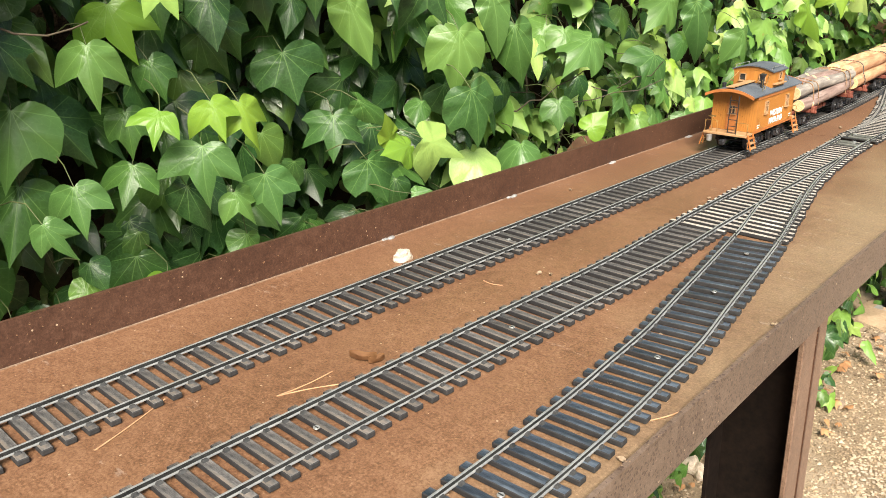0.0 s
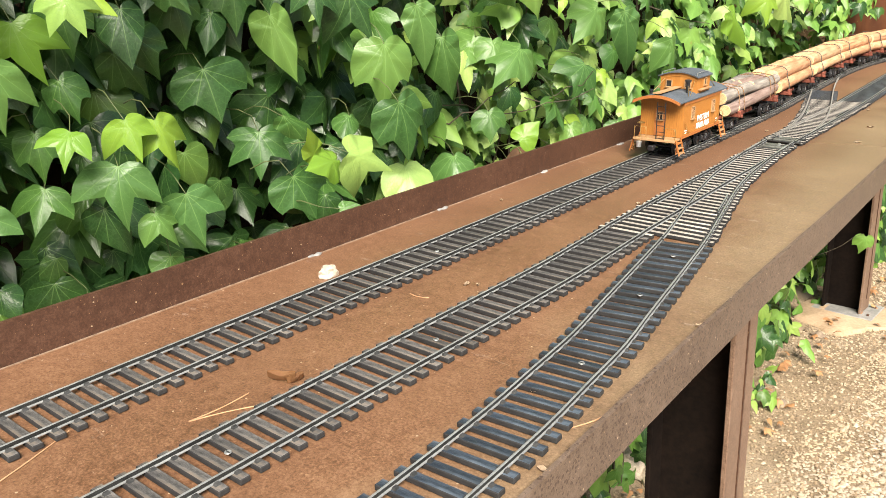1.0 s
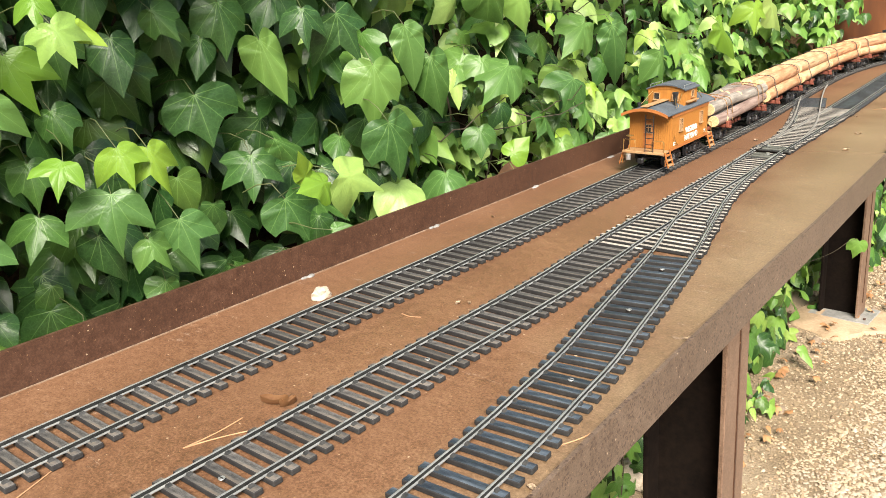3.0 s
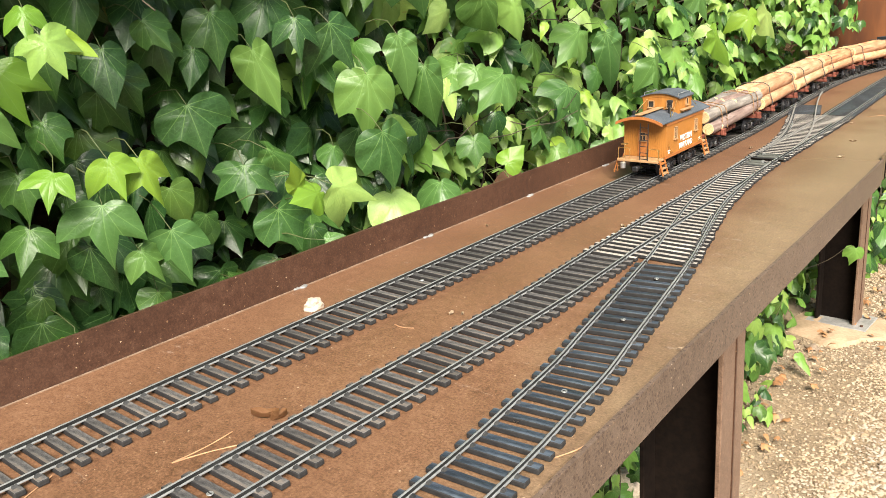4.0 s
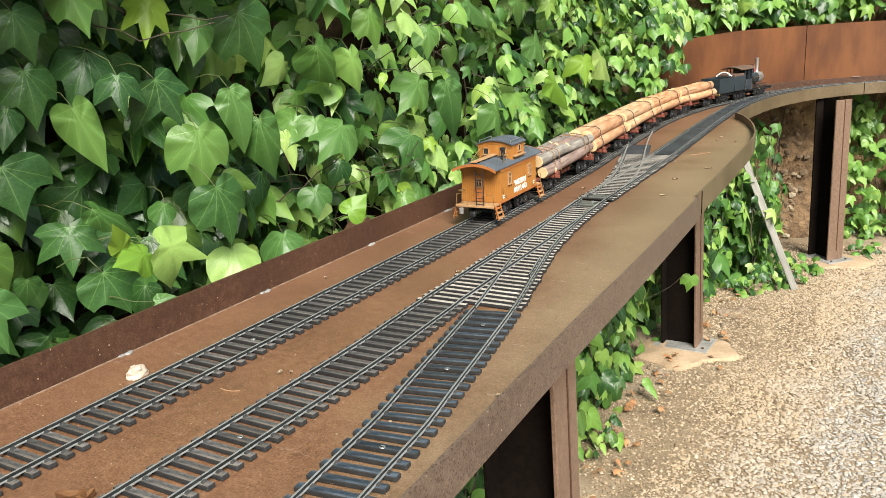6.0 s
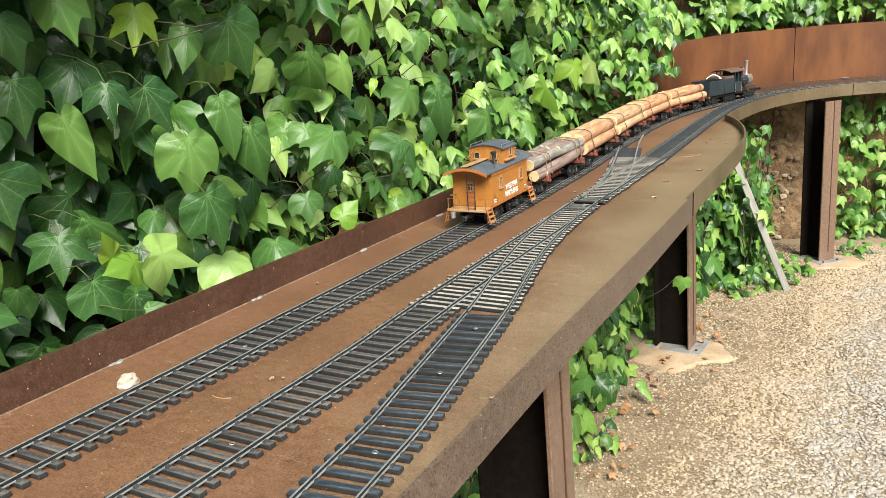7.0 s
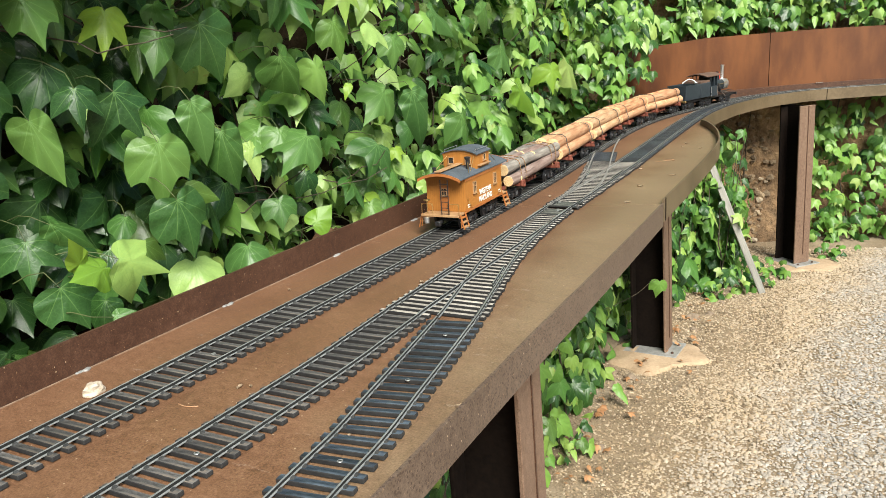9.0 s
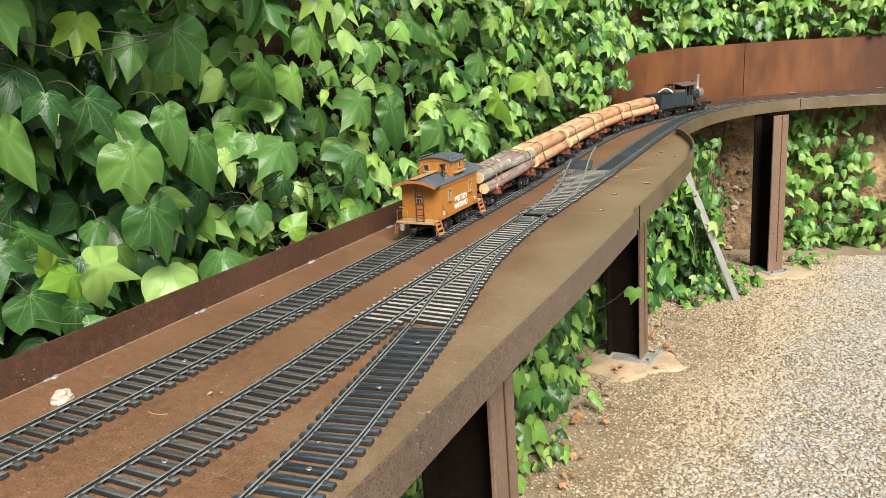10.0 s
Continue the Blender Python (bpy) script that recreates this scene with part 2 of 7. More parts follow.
def leaf_material(name, joined, palette, tint, gloss=0.42, glow=0.2):
    """Ivy leaf: pale veins that fan out from the stalk, blade colour that differs from leaf to leaf."""
    m = Nodes(name)
    uv = m.add("UVMap")
    sep = m.add("SeparateXYZ")
    m.link(uv.outputs[0], sep.inputs[0])
    x = m.math("SUBTRACT", sep.outputs[0], 0.5)
    y = m.math("SUBTRACT", sep.outputs[1], 0.25)
    ax = m.math("ABSOLUTE", x)
    ang = m.math("ARCTAN2", ax, y)
    rad = m.math("SQRT", m.math("ADD", m.math("MULTIPLY", x, x), m.math("MULTIPLY", y, y)))
    d = None
    for a in (0.0, 0.44, 0.86, 1.55):
        k = m.math("MULTIPLY", m.math("ABSOLUTE", m.math("SUBTRACT", ang, a)), rad)
        d = k if d is None else m.math("MINIMUM", d, k)
    vein = m.math("MULTIPLY", m.ramp(d, [(0.001, (1, 1, 1)), (0.006, (0, 0, 0))]), m.math("SUBTRACT", 1.0, rad))
    rib = m.math("ABSOLUTE", m.math("SUBTRACT", m.math("FRACT", m.math("MULTIPLY", m.math("SUBTRACT", rad, m.math("MULTIPLY", d, 1.6)), 9.0)), 0.5))
    fine = m.math("MULTIPLY", m.math("GREATER_THAN", rib, 0.478), 0.22)
    vein_all = m.math("MAXIMUM", vein, fine)
    net = m.add("TexVoronoi", feature="DISTANCE_TO_EDGE")
    m.link(uv.outputs[0], net.inputs["Vector"])
    net.inputs["Scale"].default_value = 15
    cells = m.math("MINIMUM", m.math("MULTIPLY", net.outputs["Distance"], 6.0), 1.0)
    rnd = m.add("NewGeometry").outputs["Random Per Island"] if joined else m.add("ObjectInfo").outputs["Random"]
    col = m.ramp(rnd, palette)
    vec = m.coords("Object", (1, 1, 1) if joined else (0.08, 0.08, 0.08))
    n = m.noise(vec, 26, 4, 0.6)
    col = m.mix(m.math("MULTIPLY", n, 0.3), col, tint)
    # the blade is darker between the veins, its rim a little paler
    between = m.math("MINIMUM", m.math("MULTIPLY", d, 5.0), 0.55)
    col = m.mix(between, col, m.mix(0.5, col, tuple(k * 0.35 for k in tint)))
    col = m.mix(m.math("MULTIPLY", vein_all, 0.5), col, (0.20, 0.34, 0.10))
    col = m.mix(m.math("MULTIPLY", m.math("SUBTRACT", 1.0, cells), 0.12), col, (0.10, 0.22, 0.06))
    spots = m.math("GREATER_THAN", m.noise(vec, 55, 2, 0.4), 0.755)
    col = m.mix(m.math("MULTIPLY", spots, 0.5), col, (0.28, 0.22, 0.06))
    swell = m.math("MINIMUM", m.math("MULTIPLY", d, 7.0), 1.0)
    height = m.math("SUBTRACT", m.math("ADD", m.math("MULTIPLY", m.noise(vec, 16, 2, 0.4), 1.2), m.math("MULTIPLY", swell, 0.9)), m.math("SUBTRACT", m.math("MULTIPLY", vein_all, 0.5), m.math("MULTIPLY", cells, 0.25)))
    nrm = m.bump(height, 0.22, 0.002)
    m.done(col, m.math("ADD", m.math("MULTIPLY", n, 0.12), gloss - 0.10), nrm, 0.0, 0.40)
    tr = m.add("BsdfTranslucent")
    m.link(m.mix(0.4, col, (0.12, 0.34, 0.03)), tr.inputs["Color"])
    m.link(nrm, tr.inputs["Normal"])
    mx = m.add("MixShader")
    mx.inputs[0].default_value = glow
    m.link(m.bsdf.outputs[0], mx.inputs[1])
    m.link(tr.outputs[0], mx.inputs[2])
    m.link(mx.outputs[0], m.out.inputs["Surface"])
    return m.mat


DARK_GREENS = [(0.0, (0.015, 0.046, 0.011)), (0.4, (0.023, 0.063, 0.014)), (0.75, (0.033, 0.086, 0.015)), (1.0, (0.049, 0.112, 0.018))]
MID_GREENS = [(0.0, (0.030, 0.080, 0.018)), (0.4, (0.046, 0.107, 0.020)), (0.75, (0.068, 0.142, 0.021)), (1.0, (0.095, 0.176, 0.025))]
LIGHT_GREENS = [(0.0, (0.043, 0.108, 0.031)), (0.4, (0.067, 0.145, 0.035)), (0.75, (0.098, 0.192, 0.040)), (1.0, (0.132, 0.235, 0.048))]
YELLOW_GREENS = [(0.0, (0.128, 0.255, 0.025)), (0.5, (0.201, 0.326, 0.033)), (1.0, (0.305, 0.418, 0.048))]
PALE_GREENS = [(0.0, (0.171, 0.306, 0.062)), (0.5, (0.256, 0.388, 0.085)), (1.0, (0.366, 0.469, 0.133))]
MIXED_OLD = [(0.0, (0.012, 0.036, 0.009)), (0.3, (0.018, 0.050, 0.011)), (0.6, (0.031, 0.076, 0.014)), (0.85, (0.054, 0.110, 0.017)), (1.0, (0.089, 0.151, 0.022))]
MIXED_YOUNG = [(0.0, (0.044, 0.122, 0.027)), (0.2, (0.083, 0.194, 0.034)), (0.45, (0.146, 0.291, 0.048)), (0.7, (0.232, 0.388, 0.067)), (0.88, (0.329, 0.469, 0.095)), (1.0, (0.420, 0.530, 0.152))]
LEAF_KINDS = {
    "D": leaf_material("dark ivy leaf", False, DARK_GREENS, (0.026, 0.080, 0.024), 0.47, 0.12),
    "M": leaf_material("ivy leaf", False, MID_GREENS, (0.046, 0.120, 0.034), 0.46, 0.15),
    "L": leaf_material("light ivy leaf", False, LIGHT_GREENS, (0.056, 0.135, 0.028), 0.43, 0.18),
    "Y": leaf_material("yellow green ivy leaf", False, YELLOW_GREENS, (0.16, 0.34, 0.04), 0.42, 0.3),
    "P": leaf_material("pale ivy leaf", False, PALE_GREENS, (0.20, 0.38, 0.10), 0.40, 0.25),
}
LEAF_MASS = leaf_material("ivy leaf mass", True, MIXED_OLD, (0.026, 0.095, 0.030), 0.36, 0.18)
# pale ivy greens, lightened further to paint in stronger sun at the far end
LEAF_PALE = leaf_material("pale ivy leaf lightened for sun", True, [(0.0, (0.090, 0.200, 0.036)), (0.3, (0.170, 0.330, 0.060)), (0.65, (0.270, 0.440, 0.095)), (1.0, (0.400, 0.540, 0.180))], (0.16, 0.30, 0.06), 0.42, 0.3)
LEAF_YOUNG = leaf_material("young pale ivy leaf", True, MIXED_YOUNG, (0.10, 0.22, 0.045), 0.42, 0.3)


def bark_material(name, dark, mid, light, scale=1.0):
    """Bark that runs along the log (local y), with cracks."""
    m = Nodes(name)
    v = m.coords("Object", (1, 0.09, 1))
    n1 = m.noise(v, 220 * scale, 5, 0.65)
    n2 = m.noise(m.coords("Object", (1, 0.25, 1)), 55 * scale, 4, 0.6)
    f = m.math("ADD", m.math("MULTIPLY", n1, 0.5), m.math("MULTIPLY", n2, 0.5))
    col = m.ramp(f, [(0.33, dark), (0.47, mid), (0.62, light)])
    cr = m.ramp(m.noise(m.coords("Object", (1, 0.06, 1)), 90, 3, 0.5), [(0.30, (1, 1, 1)), (0.36, (0, 0, 0))])
    col = m.mix(m.math("MULTIPLY", cr, 0.6), col, tuple(k * 0.35 for k in dark))
    info = m.add("ObjectInfo")
    hsv = m.add("HueSaturation")
    m.link(m.math("ADD", m.math("MULTIPLY", info.outputs["Random"], 0.3), 0.85), hsv.inputs["Value"])
    m.link(col, hsv.inputs["Color"])
    return m.done(hsv.outputs[0], 0.75, m.bump(f, 0.6, 0.0012), 0.0, 0.35)


BARK_RED = bark_material("reddish peeled log", (0.22, 0.085, 0.038), (0.40, 0.19, 0.09), (0.58, 0.34, 0.18))
BARK_ORANGE = bark_material("orange peeled log", (0.27, 0.122, 0.058), (0.42, 0.222, 0.114), (0.55, 0.335, 0.195))
BARK_PALE = bark_material("pale peeled log", (0.27, 0.140, 0.068), (0.42, 0.250, 0.132), (0.55, 0.365, 0.22))
BARK_GREY = bark_material("grey bark branch", (0.105, 0.090, 0.076), (0.19, 0.168, 0.145), (0.31, 0.28, 0.24))
BARK_PLUM = bark_material("plum brown bark branch", (0.115, 0.074, 0.060), (0.205, 0.140, 0.115), (0.31, 0.235, 0.20))


def cut_wood():
    m = Nodes("cut log end")
    v = m.coords("Object")
    w = m.add("TexWave", wave_type="RINGS")
    mp = m.add("Mapping")
    tc = m.add("TexCoord")
    m.link(tc.outputs["Object"], mp.inputs["Vector"])
    mp.inputs["Scale"].default_value = (1, 0.02, 1)
    m.link(mp.outputs[0], w.inputs["Vector"])
    w.rings_direction = "Y"
    w.inputs["Scale"].default_value = 130
    w.inputs["Distortion"].default_value = 1.5
    n = m.noise(v, 200, 4, 0.6)
    f = m.math("ADD", m.math("MULTIPLY", w.outputs["Fac"], 0.35), m.math("MULTIPLY", n, 0.65))
    return m.done(m.ramp(f, [(0.25, (0.46, 0.29, 0.13)), (0.7, (0.66, 0.48, 0.26))]), 0.8, m.bump(n, 0.3, 0.0004))


CUT_WOOD = cut_wood()
CAR_RED = grainy("red oxide painted wood", (0.10, 0.024, 0.013), (0.21, 0.058, 0.032), 260, 40, 0.65, 0.4)
CHAIN = grainy("dark binding chain", (0.035, 0.03, 0.026), (0.10, 0.085, 0.07), 300, 60, 0.6, 0.3, metal=0.4)
ROPE = grainy("tan twine", (0.12, 0.065, 0.03), (0.26, 0.15, 0.075), 500, 60, 0.9, 0.6)
BLACK_IRON = grainy("black cast iron", (0.008, 0.008, 0.009), (0.026, 0.026, 0.028), 260, 40, 0.42, 0.3)
BLACK_PAINT = grainy("satin black tender paint", (0.014, 0.020, 0.026), (0.034, 0.044, 0.054), 160, 25, 0.45, 0.2)
BLACK_GLOSS = grainy("polished black enamel", (0.006, 0.007, 0.010), (0.014, 0.016, 0.022), 160, 25, 0.22, 0.05)
CAB_ORANGE = grainy("orange stained caboose siding", (0.27, 0.102, 0.018), (0.41, 0.172, 0.030), 220, 25, 0.55, 0.3, stretch=(1, 1, 0.15))
CAB_TRIM = grainy("brown orange trim", (0.27, 0.088, 0.022), (0.40, 0.148, 0.036), 220, 25, 0.55, 0.3)
ROOF_FELT = grainy("blue grey roof felt", (0.040, 0.050, 0.060), (0.090, 0.105, 0.122), 300, 30, 0.85, 0.4)
RAW_WOOD = grainy("raw pine strip", (0.26, 0.14, 0.06), (0.42, 0.26, 0.125), 220, 30, 0.7, 0.3)
BRASS = grainy("brass wire", (0.42, 0.27, 0.10), (0.60, 0.42, 0.18), 200, 30, 0.35, 0.1, metal=0.9)
SILVER = grainy("silver smokebox paint", (0.42, 0.42, 0.41), (0.60, 0.60, 0.59), 200, 30, 0.30, 0.15, metal=0.75)
CAB_BROWN = grainy("brown cab roof", (0.075, 0.042, 0.03), (0.14, 0.085, 0.06), 200, 30, 0.7, 0.3)
WHITE_PAINT = grainy("white lettering paint", (0.70, 0.68, 0.62), (0.82, 0.80, 0.75), 300, 40, 0.6, 0.2)
DARK_PANE = grainy("dark window pane", (0.02, 0.02, 0.02), (0.045, 0.04, 0.035), 100, 20, 0.12, 0.05)
HOSE_WHITE = grainy("pale braided hose", (0.62, 0.62, 0.60), (0.80, 0.80, 0.78), 400, 60, 0.6, 0.4)
RED_ENAMEL = grainy("red enamel", (0.28, 0.02, 0.012), (0.42, 0.05, 0.03), 200, 30, 0.4, 0.1)


# ---- mesh helpers ----
def box(bm, size, at=(0, 0, 0), turn=None, bevel=0.0):
    """A box of that size round a point, with rounded edges where bevel is given."""
    made = bmesh.ops.create_cube(bm, size=1.0)["verts"]
    m = Matrix.Translation(at) @ (turn.to_4x4() if turn is not None else Matrix()) @ Matrix.Diagonal((*size, 1))
    bmesh.ops.transform(bm, matrix=m, verts=made)
    if bevel:
        edges = list({e for v in made for e in v.link_edges})
        bmesh.ops.bevel(bm, geom=edges, offset=bevel, segments=1, affect="EDGES")


def rod(bm, a, b, r, r2=None, sides=10):
    """A round bar from a to b."""
    a, b = Vector(a), Vector(b)
    d = b - a
    m = Matrix.Translation((a + b) / 2) @ d.to_track_quat("Z", "Y").to_matrix().to_4x4()
    bmesh.ops.create_cone(bm, cap_ends=True, segments=sides, radius1=r, radius2=r if r2 is None else r2, depth=d.length, matrix=m)


def tube(bm, pts, r, sides=6):
    """A bent bar along points, round in section."""
    pts = [Vector(p) for p in pts]
    rings = []
    for i, p in enumerate(pts):
        d = (pts[min(i + 1, len(pts) - 1)] - pts[max(i - 1, 0)]).normalized()
        u = d.orthogonal().normalized() if not rings else (last - d * last.dot(d)).normalized()
        last = u
        w = d.cross(u)
        rad = r[i] if isinstance(r, (list, tuple)) else r
        rings.append([bm.verts.new(p + (u * math.cos(2 * math.pi * k / sides) + w * math.sin(2 * math.pi * k / sides)) * rad) for k in range(sides)])
    for a, b in zip(rings, rings[1:]):
        for k in range(sides):
            bm.faces.new((a[k], a[(k + 1) % sides], b[(k + 1) % sides], b[k]))
    bm.faces.new(rings[0][::-1])
    bm.faces.new(rings[-1])


def lathe(bm, profile, axis="x", at=(0, 0, 0), sides=24):
    """Turns a profile of (along, radius) round an axis through a point."""
    rings = []
    for s, r in profile:
        ring = []
        for k in range(sides):
            a = 2 * math.pi * k / sides
            c, d = r * math.cos(a), r * math.sin(a)
            p = {"x": (s, c, d), "y": (c, s, d), "z": (c, d, s)}[axis]
            ring.append(bm.verts.new(Vector(at) + Vector(p)))
        rings.append(ring)
    for a, b in zip(rings, rings[1:]):
        for k in range(sides):
            bm.faces.new((a[k], a[(k + 1) % sides], b[(k + 1) % sides], b[k]))
    bm.faces.new(rings[0][::-1])
    bm.faces.new(rings[-1])


def mesh_of(name, bm, material, smooth=None):
    bmesh.ops.recalc_face_normals(bm, faces=bm.faces)
    me = bpy.data.meshes.new(name)
    bm.to_mesh(me)
    bm.free()
    for mt in material if isinstance(material, (list, tuple)) else (material,):
        me.materials.append(mt)
    if smooth is not None:
        me.polygons.foreach_set("use_smooth", [True] * len(me.polygons))
        me.set_sharp_from_angle(angle=radians(smooth))
    return me


def part(name, bm, material, parent=None, label="", smooth=None, at=None):
    """Links a bmesh as one mesh object under a thing or a part."""
    ob = new(name, mesh_of(name, bm, material, smooth))
    if at is not None:
        ob.matrix_basis = at
    ob.parent = parent
    if label:
        tagged(ob, label)
    return ob


def thing(name, label, category, group="", kind="", at=None):
    ob = new(name)
    ob.empty_display_size = 0.05
    if at is not None:
        ob.matrix_basis = at
    return tagged(ob, label, category, group, kind)


def joined(name, verts, faces, material, parent=None, smooth=False):
    me = bpy.data.meshes.new(name)
    me.from_pydata(verts, [], faces)
    me.materials.append(material)
    if smooth:
        me.polygons.foreach_set("use_smooth", [True] * len(me.polygons))
    me.update()
    ob = new(name, me)
    ob.parent = parent
    return ob


# ---- plan: lines along the deck ----
DECK = 0.70  # height of the deck above the ground


def spline(pts, step=0.02):
    """A smooth line through plan points, sampled evenly."""
    p = [np.array(q, float) for q in pts]
    p = [2 * p[0] - p[1]] + p + [2 * p[-1] - p[-2]]
    out = []
    for a, b, c, d in zip(p, p[1:], p[2:], p[3:]):
        n = max(2, int(np.linalg.norm(c - b) / step))
        for i in range(n):
            t = i / n
            out.append(0.5 * (2 * b + (c - a) * t + (2 * a - 5 * b + 4 * c - d) * t * t + (3 * b - a - 3 * c + d) * t ** 3))
    out.append(p[-2])
    return np.array(out)


class Line:
    """A plan line by its length."""

    def __init__(self, pts, step=0.02):
        self.p = spline(pts, step)
        self.s = np.concatenate(([0], np.cumsum(np.linalg.norm(np.diff(self.p, axis=0), axis=1))))
        self.length = self.s[-1]

    def at(self, s):
        x, y = np.interp(s, self.s, self.p[:, 0]), np.interp(s, self.s, self.p[:, 1])
        x1, y1 = np.interp(s + 0.01, self.s, self.p[:, 0]), np.interp(s + 0.01, self.s, self.p[:, 1])
        x0, y0 = np.interp(s - 0.01, self.s, self.p[:, 0]), np.interp(s - 0.01, self.s, self.p[:, 1])
        return x, y, math.atan2(-(x1 - x0), y1 - y0)

    def offset(self, d):
        """Points moved d to the right of the way of travel."""
        t = np.gradient(self.p, axis=0)
        t /= np.linalg.norm(t, axis=1)[:, None]
        return self.p + np.stack((t[:, 1], -t[:, 0]), axis=1) * d


START = -0.35
MAIN = Line([(0.1225, START), (0.1225, 0.5), (0.1205, 1.15), (0.1165, 1.4), (0.112, 1.62), (0.104, 1.85), (0.085, 2.12), (0.068, 2.4), (0.061, 2.6), (0.067, 2.8), (0.091, 3.0), (0.135, 3.2), (0.198, 3.40), (0.29, 3.60), (0.415, 3.795), (0.54, 3.912), (0.70, 4.015), (0.90, 4.115), (1.2, 4.20), (1.8, 4.26)])
SIDING = Line([(0.2715, START), (0.2715, 0.4), (0.2715, 0.70), (0.2675, 0.80), (0.2630, 0.886)])
SPUR = Line([(0.432, START + 0.05), (0.418, 0.2), (0.4085, 0.42), (0.3975, 0.53), (0.3895, 0.60), (0.3765, 0.67), (0.361, 0.757), (0.3435, 0.853), (0.3372, 0.886)])
LIP_NEAR = [(0.474, START - 0.1), (0.459, 0.2), (0.4525, 0.385), (0.4465, 0.53), (0.4425, 0.65), (0.4385, 0.77), (0.434, 0.9), (0.430, 1.1), (0.424, 1.3), (0.414, 1.586)]
LIP_BULGE = [(0.414, 1.588), (0.411, 1.88), (0.405, 2.14), (0.395, 2.29), (0.376, 2.41), (0.346, 2.54), (0.300, 2.68), (0.262, 2.758)]
LIP_FAR = [(0.260, 2.764), (0.251, 2.87), (0.256, 3.08), (0.286, 3.32), (0.357, 3.56), (0.462, 3.745), (0.575, 3.86), (0.72, 3.955), (0.90, 4.055), (1.2, 4.15), (1.8, 4.22)]
BACK_NEAR = [(0.0, START - 0.1), (0.0, 1.478)]
BACK_FAR = [(0.0, 1.482), (0.0, 1.8), (-0.014, 2.3), (-0.048, 2.7), (-0.10, 3.0), (-0.125, 3.10)]
BOARD = [(-0.129, 3.10), (-0.05, 3.32), (0.08, 3.52), (0.228, 3.685), (0.328, 3.79), (0.434, 3.885), (0.553, 3.975), (0.688, 4.06), (0.90, 4.165), (1.2, 4.25), (1.8, 4.31)]


def strip(bm, pts, z0, z1, thick, side=1):
    """A standing metal strip along plan points; z0 and z1 may be lists."""
    pts = np.array(pts)
    t = np.gradient(pts, axis=0)
    t /= np.linalg.norm(t, axis=1)[:, None]
    off = pts + np.stack((t[:, 1], -t[:, 0]), axis=1) * thick * side
    rows = []
    for i in range(len(pts)):
        a = z0[i] if isinstance(z0, (list, np.ndarray)) else z0
        b = z1[i] if isinstance(z1, (list, np.ndarray)) else z1
        rows.append([bm.verts.new((*q, z)) for q, z in ((pts[i], a), (off[i], a), (off[i], b), (pts[i], b))])
    for a, b in zip(rows, rows[1:]):
        for k in range(4):
            bm.faces.new((a[k], a[(k + 1) % 4], b[(k + 1) % 4], b[k]))
    bm.faces.new(rows[0][::-1])
    bm.faces.new(rows[-1])


def plate(bm, outline, z, thick):
    top = [bm.verts.new((x, y, z)) for x, y in outline]
    low = [bm.verts.new((x, y, z - thick)) for x, y in outline]
    n = len(top)
    f = bm.faces.new(top)
    g = bm.faces.new(low[::-1])
    for k in range(n):
        bm.faces.new((top[k], low[k], low[(k + 1) % n], top[(k + 1) % n]))
    bmesh.ops.triangulate(bm, faces=[f, g])


def ribbon_plate(bm, left, right, z, thick, n=120):
    """A plate between two plan lines that run side by side."""
    rows = []
    for pts in (np.array(left), np.array(right)):
        d = np.concatenate(([0], np.cumsum(np.linalg.norm(np.diff(pts, axis=0), axis=1))))
        q = np.linspace(0, d[-1], n)
        xs, ys = np.interp(q, d, pts[:, 0]), np.interp(q, d, pts[:, 1])
        rows.append([[bm.verts.new((x, y, h)) for h in (z, z - thick)] for x, y in zip(xs, ys)])
    a, b = rows
    for k in range(n - 1):
        bm.faces.new((a[k][0], b[k][0], b[k + 1][0], a[k + 1][0]))
        bm.faces.new((a[k][1], a[k + 1][1], b[k + 1][1], b[k][1]))
        bm.faces.new((a[k][0], a[k + 1][0], a[k + 1][1], a[k][1]))
        bm.faces.new((b[k][0], b[k][1], b[k + 1][1], b[k + 1][0]))
    for k in (0, n - 1):
        bm.faces.new((a[k][0], a[k][1], b[k][1], b[k][0]))


# ---- ground and walls ----
def ground_sheet():
    bm = bmesh.new()
    n = 90
    xs = np.concatenate(([-40, -15, -4], np.linspace(-1.2, 3.2, n), [6, 15, 40]))
    ys = np.concatenate(([-40, -12, -3], np.linspace(-1.0, 5.2, n), [9, 18, 40]))
    vs = [[bm.verts.new((x, y, 0.012 * noise.noise((x * 2.2, y * 2.2, 3.0)) + 0.006 * noise.noise((x * 7, y * 7, 1.0)))) for x in xs] for y in ys]
    for a, b in zip(vs, vs[1:]):
        for k in range(len(xs) - 1):
            bm.faces.new((a[k], a[k + 1], b[k + 1], b[k]))
    ob = new("ground", mesh_of("ground", bm, SOIL, 60))
    return tagged(ob, "dry ochre soil ground under the raised railway", "ground", kind="structure")


ground_sheet()

WALL = Line([(-0.62, -1.6), (-0.62, 0.0), (-0.62, 1.5), (-0.58, 2.5), (-0.46, 3.15), (-0.22, 3.60), (0.12, 3.92), (0.52, 4.17), (1.0, 4.34), (1.6, 4.42), (3.4, 4.48)], 0.05)


